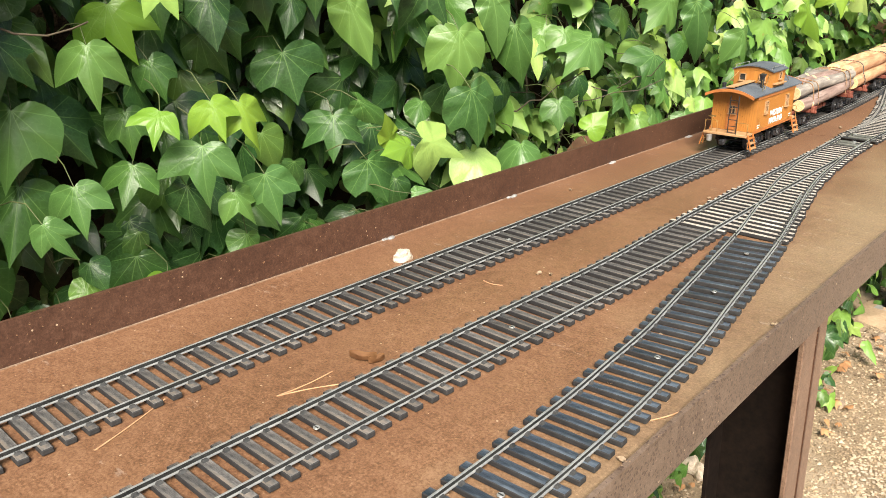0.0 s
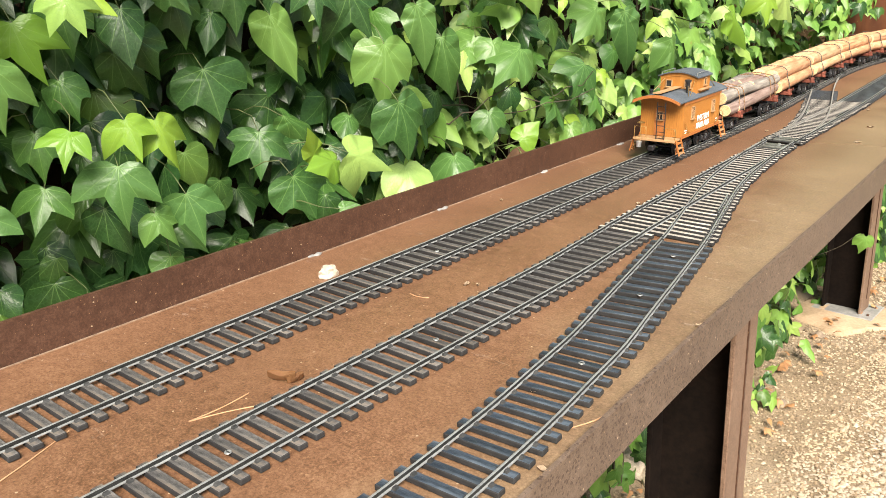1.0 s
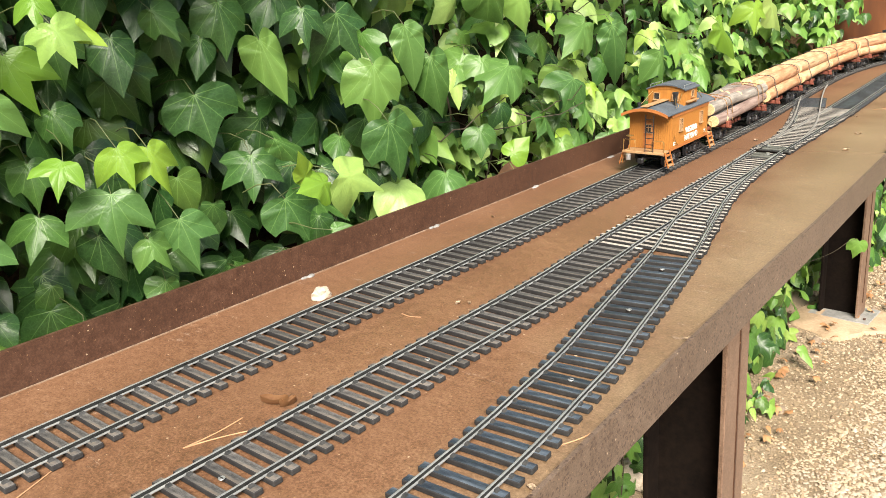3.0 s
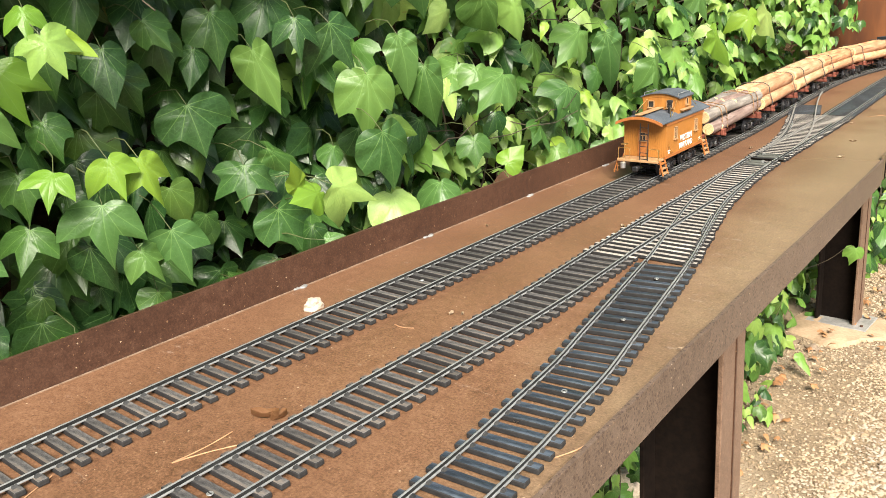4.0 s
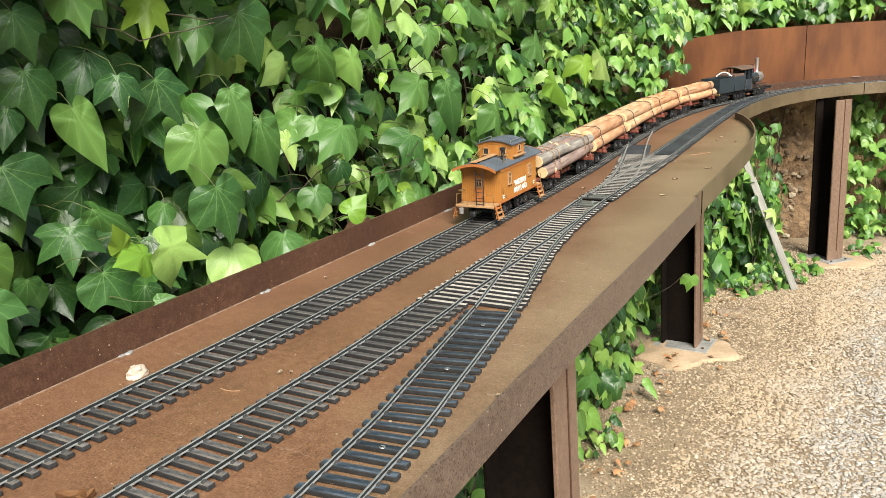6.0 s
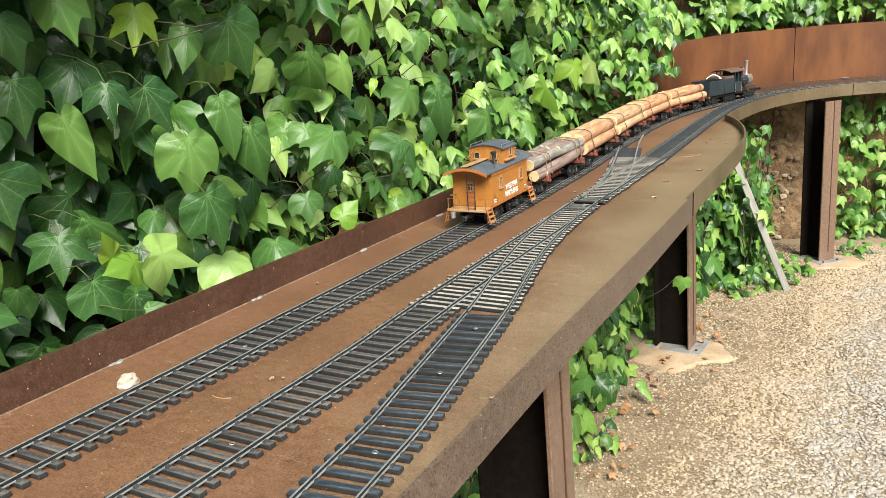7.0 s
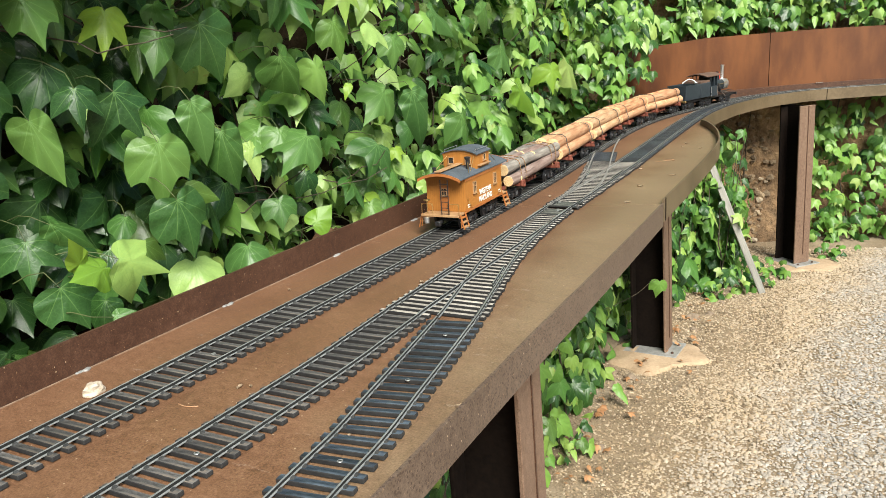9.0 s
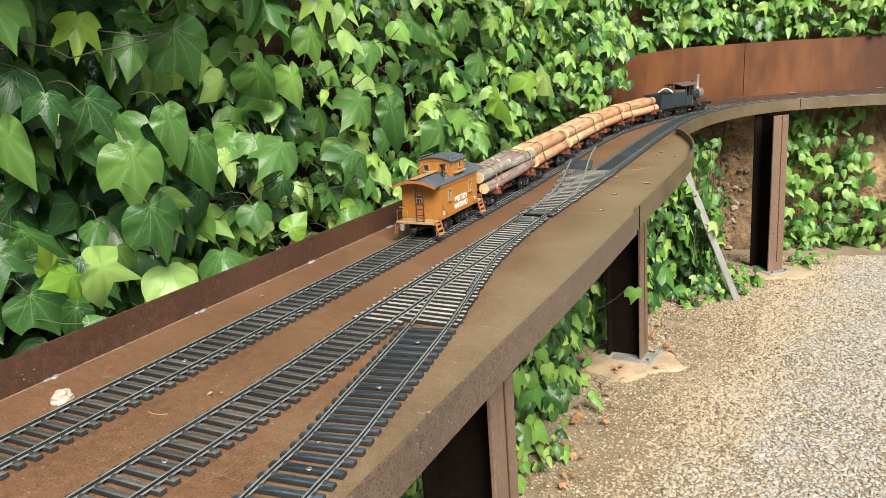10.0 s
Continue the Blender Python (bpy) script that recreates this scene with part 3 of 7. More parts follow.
def earth_wall():
    """A rough earth bank that stands behind the deck and bends round its far end."""
    bm = bmesh.new()
    zs = np.linspace(-0.05, 1.75, 46)
    t = WALL.p
    g = np.gradient(t, axis=0)
    g /= np.linalg.norm(g, axis=1)[:, None]
    nrm = np.stack((g[:, 1], -g[:, 0]), axis=1)
    rows = []
    for i in range(len(t)):
        row = []
        for z in zs:
            lean = 0.20 * max(0.0, 0.45 - z) if t[i][1] < 3.3 else 0.06 * max(0.0, 0.5 - z)
            d = lean + 0.06 * noise.noise((t[i][0] * 4, t[i][1] * 4, z * 4)) + 0.035 * noise.noise((t[i][0] * 14, t[i][1] * 14, z * 14))
            row.append(bm.verts.new((t[i][0] + nrm[i][0] * d, t[i][1] + nrm[i][1] * d, z)))
        rows.append(row)
    back = [[bm.verts.new((t[i][0] - nrm[i][0] * 0.3, t[i][1] - nrm[i][1] * 0.3, z)) for z in (1.75, -0.05)] for i in range(len(t))]
    for i in range(len(t) - 1):
        a, b = rows[i], rows[i + 1]
        for k in range(len(zs) - 1):
            bm.faces.new((a[k], b[k], b[k + 1], a[k + 1]))
        bm.faces.new((a[-1], b[-1], back[i + 1][0], back[i][0]))
        bm.faces.new((back[i][0], back[i + 1][0], back[i + 1][1], back[i][1]))
    # faces behind the hanging ivy take earth darkened to paint in its shade
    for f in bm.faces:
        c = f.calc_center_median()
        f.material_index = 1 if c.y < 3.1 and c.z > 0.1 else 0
    ob = new("wall_north", mesh_of("wall_north", bm, [EARTH, SHADED_EARTH], 60))
    return tagged(ob, "rough brown earth bank overgrown with ivy", "wall", kind="structure")


earth_wall()


# ---- the rusted steel deck ----
def steel_deck():
    top = thing("steel_deck", "raised rusted steel deck that carries the model railway", "deck", kind="structure", at=pose(0, 0, DECK))
    near_r, bulge, far_r = spline(LIP_NEAR), spline(LIP_BULGE), spline(LIP_FAR)
    near_b, far_b, board = np.array(BACK_NEAR), spline(BACK_FAR), spline(BOARD)
    bm = bmesh.new()
    plate(bm, [*near_b[::-1], *near_r], 0.0, 0.005)
    part("deck_plate", bm, RUST_DECK, top)
    bm = bmesh.new()
    ribbon_plate(bm, [(0.0, 1.4815), *far_b[1:], *board], [*bulge, *far_r], 0.0, 0.005)
    part("deck_plate", bm, RUST_DECK, top)
    for pts, up in ((near_r, (0.001, 0.003)), (bulge, (0.010, 0.020)), (far_r, (0.010, 0.008))):
        bm = bmesh.new()
        n = len(pts)
        hi = np.interp(np.linspace(0, 1, n), (0, 0.55, 1), (up[0], (up[0] + up[1]) / 2 + 0.004 * (up[1] > 0.002), up[1]))
        strip(bm, pts, hi - 0.0445, hi, 0.004)
        part("edge_strip", bm, RUST_SKIRT if pts is near_r else RUST_LIP, top, "brown rusted edge strip with dark pits" if pts is near_r else "smooth olive brown edge strip")
    for pts, fall in ((near_b, 0.0), (far_b, 0.009)):
        bm = bmesh.new()
        strip(bm, pts, -0.044, 0.040 - fall * np.linspace(0, 1, len(pts)), 0.004, -1)
        part("back_flange", bm, RUST_FLANGE, top, "dark rusted upright back flange")
        bm = bmesh.new()
        tube(bm, [Vector((x + 0.0006, y, 0.0002)) for x, y in pts], [0.0007] * len(pts), 6)
        part("foot_seam", bm, SEAM, top, "thin pale dusty seam")
    bm = bmesh.new()
    strip(bm, board, -0.044, 0.030, 0.004, -1)
    part("back_flange", bm, RUST_FLANGE, top, "rusted lower back strip with a weld line")
    bm = bmesh.new()
    n = len(board)
    hi = np.interp(np.linspace(0, 1, n), (0, 0.10, 0.22, 0.45, 1), (0.222, 0.231, 0.250, 0.254, 0.250))
    g = np.gradient(board, axis=0)
    g /= np.linalg.norm(g, axis=1)[:, None]
    behind = board - np.stack((g[:, 1], -g[:, 0]), axis=1) * 0.0045
    strip(bm, behind, -0.02, hi, 0.004, -1)
    part("back_board", bm, RUST_BOARD, top, "tall curved orange rusted back board")
    # dark joints between the lengths of the board and of the edge strips
    for x, y, lo, hi in ((0.3403, 3.8075, 0.034, 0.252), (0.567, 3.8475, -0.030, 0.012), (0.4183, 1.603, -0.034, 0.0105)):
        bm = bmesh.new()
        rod(bm, (x, y, lo), (x, y, hi), 0.0013, sides=8)
        part("joint", bm, SHADE_JOINT_BLACK, top, "dark narrow joint")
    # weld beads along the foot of the flange
    rnd = random.Random(4)
    for y in (0.617, 0.851, 1.107, 1.36):
        bm = bmesh.new()
        for k in range(5):
            bmesh.ops.create_icosphere(bm, subdivisions=2, radius=0.0022 + 0.0016 * rnd.random(), matrix=Matrix.Translation((0.0005 + 0.003 * rnd.random(), y + k * 0.0032 - 0.006, 0.0004)) @ Matrix.Diagonal((1.0, 1.3, 0.55, 1)))
        part("weld_bead", bm, GALVANISED, top, "pale weld bead", 60)
    for s in (0.45, 0.60, 0.78):
        i = int(s * (n - 1))
        bm = bmesh.new()
        for k in range(4):
            bmesh.ops.create_icosphere(bm, subdivisions=1, radius=0.003, matrix=Matrix.Translation((board[i][0] + k * 0.007, board[i][1] + k * 0.003 - 0.003, 0.031)))
        part("weld_bead", bm, GALVANISED, top, "pale weld bead", 60)
    return top


steel_deck()


def steel_post(x, y, turn, lean=0.0):
    """A rolled H section on a base plate; its origin is the middle of the front flange's foot."""
    ob = thing("steel_post", "rusted steel H-beam post under the deck edge", "post", "posts under the deck", at=pose(x, y, 0, 0, lean, turn))
    h, depth, wide, t = DECK - 0.046, 0.112, 0.077, 0.007
    # rear flange and web are coloured black for the shade inside the post
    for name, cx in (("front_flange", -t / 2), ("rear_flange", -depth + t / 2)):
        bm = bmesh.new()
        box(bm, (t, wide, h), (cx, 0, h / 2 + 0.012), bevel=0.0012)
        part(name, bm, RUST_POST if name == "front_flange" else SHADE_JOINT_BLACK, ob)
    bm = bmesh.new()
    box(bm, (0.0016, 0.0035, h * 0.94), (0.0008, 0.004, h / 2 + 0.03))
    part("weld_seam", bm, RUST_FLANGE, ob, "dark weld seam")
    bm = bmesh.new()
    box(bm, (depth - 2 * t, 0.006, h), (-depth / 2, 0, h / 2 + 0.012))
    part("web", bm, SHADE_JOINT_BLACK, ob, "web coloured black for its shade")
    bm = bmesh.new()
    box(bm, (depth + 0.06, wide + 0.05, 0.008), (-depth / 2 + 0.008, 0, 0.008), bevel=0.0015)
    part("base_plate", bm, GALVANISED, ob, "grey steel base plate")
    for bx, by in ((0.020, 0.036), (0.020, -0.036)):
        bm = bmesh.new()
        rod(bm, (bx, by, 0.012), (bx, by, 0.017), 0.004, sides=6)
        part("bolt", bm, RUST_FLANGE, ob)
    return ob


def footing(x, y, r, sx, sy, seed):
    bm = bmesh.new()
    n = 56
    rings = []
    for k, (f, z) in enumerate(((1.0, -0.03), (1.0, -0.004), (0.93, 0.004), (0.5, 0.006), (0.05, 0.006))):
        ring = []
        for i in range(n):
            a = 2 * math.pi * i / n
            rr = r * f * (1 + 0.45 * noise.noise((math.cos(a) * 1.7, math.sin(a) * 1.7, seed)) + 0.12 * noise.noise((math.cos(a) * 4.3, math.sin(a) * 4.3, seed)))
            ring.append(bm.verts.new((rr * sx * math.cos(a), rr * sy * math.sin(a), z)))
        rings.append(ring)
    for a, b in zip(rings, rings[1:]):
        for i in range(n):
            bm.faces.new((a[i], a[(i + 1) % n], b[(i + 1) % n], b[i]))
    bm.faces.new(rings[-1])
    ob = new("concrete_footing", mesh_of("concrete_footing", bm, CONCRETE, 40))
    ob.matrix_basis = pose(x, y, 0.004)
    return tagged(ob, "ochre concrete footing with an uneven edge", "footing", "footings of the posts")


POSTS = [(0.397, 0.985, 0, -1.2), (0.222, 2.535, -3, -1.2), (0.520, 3.640, -42, -1.0)]
for px, py, pa, pl in POSTS:
    steel_post(px, py, pa, pl)
footing(0.36, 0.99, 0.17, 1.0, 0.9, 3.1)
footing(0.19, 2.50, 0.145, 1.05, 1.0, 5.3)
footing(0.52, 3.66, 0.13, 1.15, 0.8, 8.2)


# ---- railway track ----
PITCH, TIE_L, TIE_W, TIE_H, GAUGE = 0.0163, 0.070, 0.0084, 0.0044, 0.0478
RAIL_H = 0.0047


def rail_mesh(bm, pts, z=TIE_H, head=0.0019):
    """A rail of I section along plan points; its head's top takes the second material."""
    pts = np.array(pts)
    t = np.gradient(pts, axis=0)
    t /= np.linalg.norm(t, axis=1)[:, None]
    nrm = np.stack((t[:, 1], -t[:, 0]), axis=1)
    h, t1 = head / 2, RAIL_H
    prof = [(-0.0016, 0), (0.0016, 0), (0.0016, 0.0006), (0.0005, 0.0012), (0.0005, t1 - 0.0020), (h, t1 - 0.0015), (h, t1 - 0.0003), (h - 0.0003, t1), (-h + 0.0003, t1), (-h, t1 - 0.0003), (-h, t1 - 0.0015), (-0.0005, t1 - 0.0020), (-0.0005, 0.0012), (-0.0016, 0.0006)]
    rows = [[bm.verts.new((p[0] + q[0] * a, p[1] + q[1] * a, z + b)) for a, b in prof] for p, q in zip(pts, nrm)]
    m = len(prof)
    for a, b in zip(rows, rows[1:]):
        for k in range(m):
            f = bm.faces.new((a[k], a[(k + 1) % m], b[(k + 1) % m], b[k]))
            f.material_index = 1 if k in (1, 2, 6, 7, 8, 12, 13) else 0
    bm.faces.new(rows[0][::-1])
    bm.faces.new(rows[-1])


def add_rail(parent, pts, head=0.0019, faded=False):
    bm = bmesh.new()
    rail_mesh(bm, pts, head=head)
    part("rail", bm, [RAIL_FADED, RAIL_FADED] if faded else [RAIL_SIDE, RAIL_TOP], parent)


def tie_mesh(length, material, width=TIE_W):
    bm = bmesh.new()
    box(bm, (length, width, TIE_H), (0, 0, TIE_H / 2), bevel=0.0006)
    # upper face has faded; sides are darkened to paint the shade in the gaps
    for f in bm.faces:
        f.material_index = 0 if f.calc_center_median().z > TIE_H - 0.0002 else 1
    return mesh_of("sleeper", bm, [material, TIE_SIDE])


def chairs(spots, parent):
    """The small clips that hold the rail on each sleeper, as one piece."""
    verts, faces = [], []
    base = np.array([(-1, -1, 0), (1, -1, 0), (1, 1, 0), (-1, 1, 0), (-0.6, -0.8, 1), (0.6, -0.8, 1), (0.6, 0.8, 1), (-0.6, 0.8, 1)], float)
    quads = [(4, 5, 6, 7), (0, 1, 5, 4), (1, 2, 6, 5), (2, 3, 7, 6), (3, 0, 4, 7)]
    for x, y, a in spots:
        c, s = math.cos(a), math.sin(a)
        for d in (-0.0030, 0.0030):
            n = len(verts)
            for v in base * (0.0015, 0.0022, 0.0020) + (d, 0, TIE_H):
                verts.append((x + c * v[0] - s * v[1], y + s * v[0] + c * v[1], v[2]))
            faces += [tuple(n + i for i in q) for q in quads]
    ob = joined("rail_fastening", verts, faces, CHAIR, parent)
    tagged(ob, kind="stuff")


def plain_track(line, material, label, s0=0.0, pitch=PITCH, lift=0.0005):
    top = thing("railway_track", label, "model track", "model railway tracks", at=pose(-0.0040, 0, DECK + lift))
    for d in (-GAUGE / 2, GAUGE / 2):
        add_rail(top, line.offset(d))
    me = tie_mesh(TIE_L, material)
    rnd = random.Random(len(label))
    spots, s = [], s0 + 0.004
    while s < line.length - 0.004:
        x, y, a = line.at(s)
        a += 0.012 * (rnd.random() - 0.5)
        ob = new("sleeper", me)
        ob.parent = top
        ob.matrix_basis = pose(x + 0.001 * (rnd.random() - 0.5), y + 0.0008 * (rnd.random() - 0.5), 0, 0, 0, math.degrees(a))
        for d in (-GAUGE / 2, GAUGE / 2):
            spots.append((x + d * math.cos(a), y + d * math.sin(a), a))
        s += pitch
    chairs(spots, top)
    return top


plain_track(MAIN, TIE_GREY, "main model railway track with grey brown plastic sleepers")
plain_track(SIDING, TIE_GREY, "siding track with grey brown sleepers beside the main line")
plain_track(SPUR, TIE_BLACK, "spur track with bluish black plastic sleepers near the deck edge", pitch=0.0182)


def track_screw(x, y):
    """A small bright screw head sunk in a sleeper."""
    ob = thing("track_screw", "small bright screw head in a black sleeper", "screw", "track screws", at=pose(x, y, DECK + TIE_H + 0.0005))
    bm = bmesh.new()
    lathe(bm, [(-0.001, 0.0012), (0.0004, 0.0027), (0.0009, 0.0024), (0.0006, 0.0010)], "z", (0, 0, 0), 14)
    part("screw_head", bm, RAIL_TOP, ob, smooth=40)
    part("slot", boxed((0.0040, 0.0007, 0.0004), (0, 0, 0.0009)), RAIL_SIDE, ob)


def boxed(size, at=(0, 0, 0), bevel=0.0):
    bm = bmesh.new()
    box(bm, size, at, bevel=bevel)
    return bm


for sx, sy in ((0.394, 0.556), (0.366, 0.715), (0.344, 0.838), (0.414, 0.330), (0.2695, 0.520), (0.2695, 0.300), (0.119, 0.700)):
    track_screw(sx, sy)


# ---- turnouts ----
def fx(pts):
    """x by y along a line given by plan points."""
    p = spline(pts, 0.01)
    return lambda y: float(np.interp(y, p[:, 1], p[:, 0]))


def route(pts, d, y0, y1, n=40):
    """A rail d right of a route between two stations."""
    ln = Line(pts, 0.01)
    q = ln.offset(d)
    ys = np.linspace(y0, y1, n)
    return np.stack((np.interp(ys, q[:, 1], q[:, 0]), ys), axis=1)


TH_1 = [(0.265, 0.84), (0.262, 0.90), (0.2575, 1.05), (0.254, 1.2), (0.250, 1.4), (0.2455, 1.50)]
BR_1 = [(0.3455, 0.84), (0.3335, 0.905), (0.3185, 0.97), (0.300, 1.05), (0.282, 1.13), (0.2665, 1.22), (0.2555, 1.32), (0.2475, 1.42), (0.2455, 1.50)]
TH_2 = [(0.2455, 1.50), (0.2435, 1.7), (0.238, 2.0), (0.226, 2.3), (0.214, 2.6), (0.208, 2.85), (0.207, 3.0), (0.211, 3.12), (0.224, 3.26), (0.245, 3.39), (0.275, 3.52), (0.318, 3.62)]
BR_2 = [(0.2455, 1.50), (0.2425, 1.62), (0.228, 1.74), (0.2065, 1.85), (0.178, 1.97), (0.148, 2.09), (0.119, 2.21), (0.093, 2.33), (0.071, 2.45)]
G2 = GAUGE / 2


def turnout(label, through_line, branch, y0, y1, points, material, guard, faded=False):
    top = thing("turnout", label, "model turnout", "model railway tracks", at=pose(-0.0040, 0, DECK + 0.0008))
    outer_left, outer_right = (through_line, branch) if fx(branch)((y0 + y1) / 2) > fx(through_line)((y0 + y1) / 2) else (branch, through_line)
    add_rail(top, route(outer_left, -G2, y0, y1), faded=faded)
    add_rail(top, route(outer_right, G2, y0, y1))
    # the two inner rails cross at the frog and run on to the point blades
    add_rail(top, route(outer_left, G2, *points), 0.0017, faded)
    add_rail(top, route(outer_right, -G2, *points), 0.0017, faded)
    for d, line, g0, g1 in guard:
        add_rail(top, route(line, d, g0, g1, 10), 0.0017)
    l_edge, r_edge = fx(outer_left), fx(outer_right)
    rnd = random.Random(7)
    y, spots, made = y0 + 0.008, [], {}
    while y < y1 - 0.004:
        xl, xr = l_edge(y) - TIE_L / 2, r_edge(y) + TIE_L / 2
        if xr - xl > 0.1435:
            xr = xl + TIE_L + 0.002 * rnd.random()
        w = round((xr - xl) * 250) / 250
        if w not in made:
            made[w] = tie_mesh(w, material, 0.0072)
        ob = new("sleeper", made[w])
        ob.parent = top
        ob.matrix_basis = pose((xl + xr) / 2 + 0.0025 * (rnd.random() - 0.5), y, 0, 0, 0, 1.2 * (rnd.random() - 0.5))
        for ex in (l_edge(y) - G2, r_edge(y) + G2):
            spots.append((ex, y, 0.0))
        y += PITCH * 0.93
    chairs(spots, top)
    return top


turnout("turnout with pale weathered sleepers where spur joins siding", TH_1, BR_1, 0.885, 1.50, (0.885, 1.47), TIE_PALE, ((-G2 + 0.006, TH_1, 1.02, 1.09), (G2 - 0.006, BR_1, 1.02, 1.10)))
turnout("turnout with pale weathered sleepers that leads onto the main line", TH_2, BR_2, 1.505, 2.02, (1.53, 2.02), TIE_PALE, ((G2 - 0.006, TH_2, 1.80, 1.89), (-G2 + 0.006, BR_2, 1.80, 1.89)), True)


def linking_track():
    """The branch from the second turnout up to the main line."""
    top = thing("railway_track", "short link of faded track curving onto the main line", "model track", "model railway tracks", at=pose(-0.0040, 0, DECK + 0.0009))
    for d in (-G2, G2):
        add_rail(top, route(BR_2, d, 2.02, 2.40), faded=True)
    me = tie_mesh(TIE_L, TIE_BLACK)
    line, y = fx(BR_2), 2.03
    while y < 2.17:
        ob = new("sleeper", me)
        ob.parent, ob.matrix_basis = top, pose(line(y), y, 0, 0, 0, 13)
        y += PITCH


linking_track()
LOOP = Line([p for p in TH_2 if p[1] >= 2.0], 0.01)
plain_track(LOOP, TIE_BLACK, "siding with black sleepers running along the curved deck edge", 0.03, lift=0.0011)


def point_lever(x, y, turn):
    ob = thing("point_switch", "small dark point switch between the rails of a turnout", "point switch", "point switches", at=pose(x, y, DECK + TIE_H, 0, 0, turn))
    bm = bmesh.new()
    box(bm, (0.034, 0.024, 0.0042), (0, 0, 0.0022), bevel=0.0009)
    box(bm, (0.020, 0.012, 0.0022), (-0.003, 0.001, 0.0052), bevel=0.0007)
    part("cover", bm, SWITCH_GREY, ob)
    for yy in (-0.0155, 0.0155):
        bm = bmesh.new()
        box(bm, (0.064, 0.0042, 0.0024), (0.0, yy, 0.0013), bevel=0.0005)
        part("throw_bar", bm, RAIL_SIDE, ob)
    bm = bmesh.new()
    rod(bm, (0.008, 0.002, 0.004), (0.008, 0.002, 0.0080), 0.0030)
    part("pin", bm, RAIL_TOP, ob)
    bm = bmesh.new()
    tube(bm, [(0.012, -0.004, 0.005), (0.022, -0.002, 0.0085), (0.030, 0.004, 0.006), (0.036, 0.006, 0.002)], 0.0008, 5)
    part("spring_wire", bm, RAIL_SIDE, ob)


point_lever(0.246, 1.456, 0)
point_lever(0.243, 1.522, 180)


# ---- ivy ----
# right halves of five leaf outlines from the tip down to the stalk, as smooth arcs that meet in points
LEAF_FORMS = {
    "A": [[(0, 1), (0.07, 0.88), (0.25, 0.63), (0.39, 0.38), (0.45, 0.15), (0.39, -0.05), (0.22, -0.13), (0.06, -0.07), (0, 0)]],
    "B": [[(0, 1), (0.08, 0.82), (0.19, 0.64), (0.27, 0.54)], [(0.27, 0.54), (0.36, 0.52), (0.48, 0.56)], [(0.48, 0.56), (0.54, 0.32), (0.52, 0.08), (0.39, -0.09), (0.2, -0.13), (0.05, -0.06), (0, 0)]],
    "C": [[(0, 1), (0.07, 0.80), (0.15, 0.60), (0.19, 0.46)], [(0.19, 0.46), (0.36, 0.49), (0.60, 0.54)], [(0.60, 0.54), (0.55, 0.27), (0.47, 0.07), (0.34, -0.06), (0.16, -0.10), (0, 0)]],
    "D": [[(0, 1), (0.07, 0.82), (0.14, 0.64), (0.18, 0.50)], [(0.18, 0.50), (0.34, 0.54), (0.57, 0.60)], [(0.57, 0.60), (0.50, 0.38), (0.42, 0.20)], [(0.42, 0.20), (0.47, 0.10), (0.56, 0.02)], [(0.56, 0.02), (0.44, -0.12), (0.25, -0.15), (0.07, -0.08), (0, 0)]],
    "E": [[(0, 1), (0.05, 0.88), (0.15, 0.62), (0.24, 0.36), (0.26, 0.14), (0.17, -0.03), (0.06, -0.06), (0, 0)]],
}
FORM_ORDER = "ABCDE"


def leaf_rim(form, count):
    """The right half of an outline, in steps of about one length."""
    arcs = [spline(a, 0.01) for a in LEAF_FORMS[form]]
    lengths = [np.linalg.norm(np.diff(a, axis=0), axis=1).sum() for a in arcs]
    pts = []
    for a, ln in zip(arcs, lengths):
        s = np.concatenate(([0], np.cumsum(np.linalg.norm(np.diff(a, axis=0), axis=1))))
        n = max(2, round(count * ln / sum(lengths)))
        pts += [(np.interp(q, s, a[:, 0]), np.interp(q, s, a[:, 1])) for q in np.linspace(0, s[-1], n, endpoint=False)]
    return pts


def leaf_shape(form, seed, fold, droop, count, rings):
    """Vertices, faces and blade coordinates of one ivy leaf, stalk at the origin, tip towards +y, 1 long."""
    rnd = random.Random(seed)
    skew, wave, bend = rnd.uniform(-0.12, 0.12), rnd.uniform(0, 6), rnd.uniform(-0.10, 0.10)
    twist, cup = rnd.uniform(-0.3, 0.3), rnd.uniform(0.35, 0.9)
    half = leaf_rim(form, count // 2)
    rim = [(x * (1 + skew), y) for x, y in half] + [(0.0, 0.0)] + [(-x * (1 - skew), y) for x, y in half[:0:-1]]
    mid = 0.20
    verts, uv, faces = [], [], []
    for f in (0.0, *rings):
        for k, (x, y) in enumerate(rim[:1] if f == 0.0 else rim):
            px, py = x * f, mid + (y - mid) * f
            uv.append((0.5 + px * 0.7, 0.25 + py * 0.7))
            px += bend * py * py
            ax = abs(px)
            pz = -fold * (math.sqrt(ax * ax + 0.0016) - 0.04) - droop * max(py, 0) ** 2 + twist * px * py - cup * ax * ax
            pz += (0.030 * math.sin(7 * math.atan2(x, y + 0.01) + wave) + 0.015 * math.sin(13 * math.atan2(x, y + 0.01) - wave)) * f * f
            verts.append((px, py, pz))
    n = len(rim)
    for k in range(n):
        j = (k + 1) % n
        faces.append((0, 1 + j, 1 + k))
        for i in range(len(rings) - 1):
            p, q = 1 + n * i, 1 + n * (i + 1)
            faces.append((p + k, p + j, q + j, q + k))
    return np.array(verts), faces, np.array(uv)


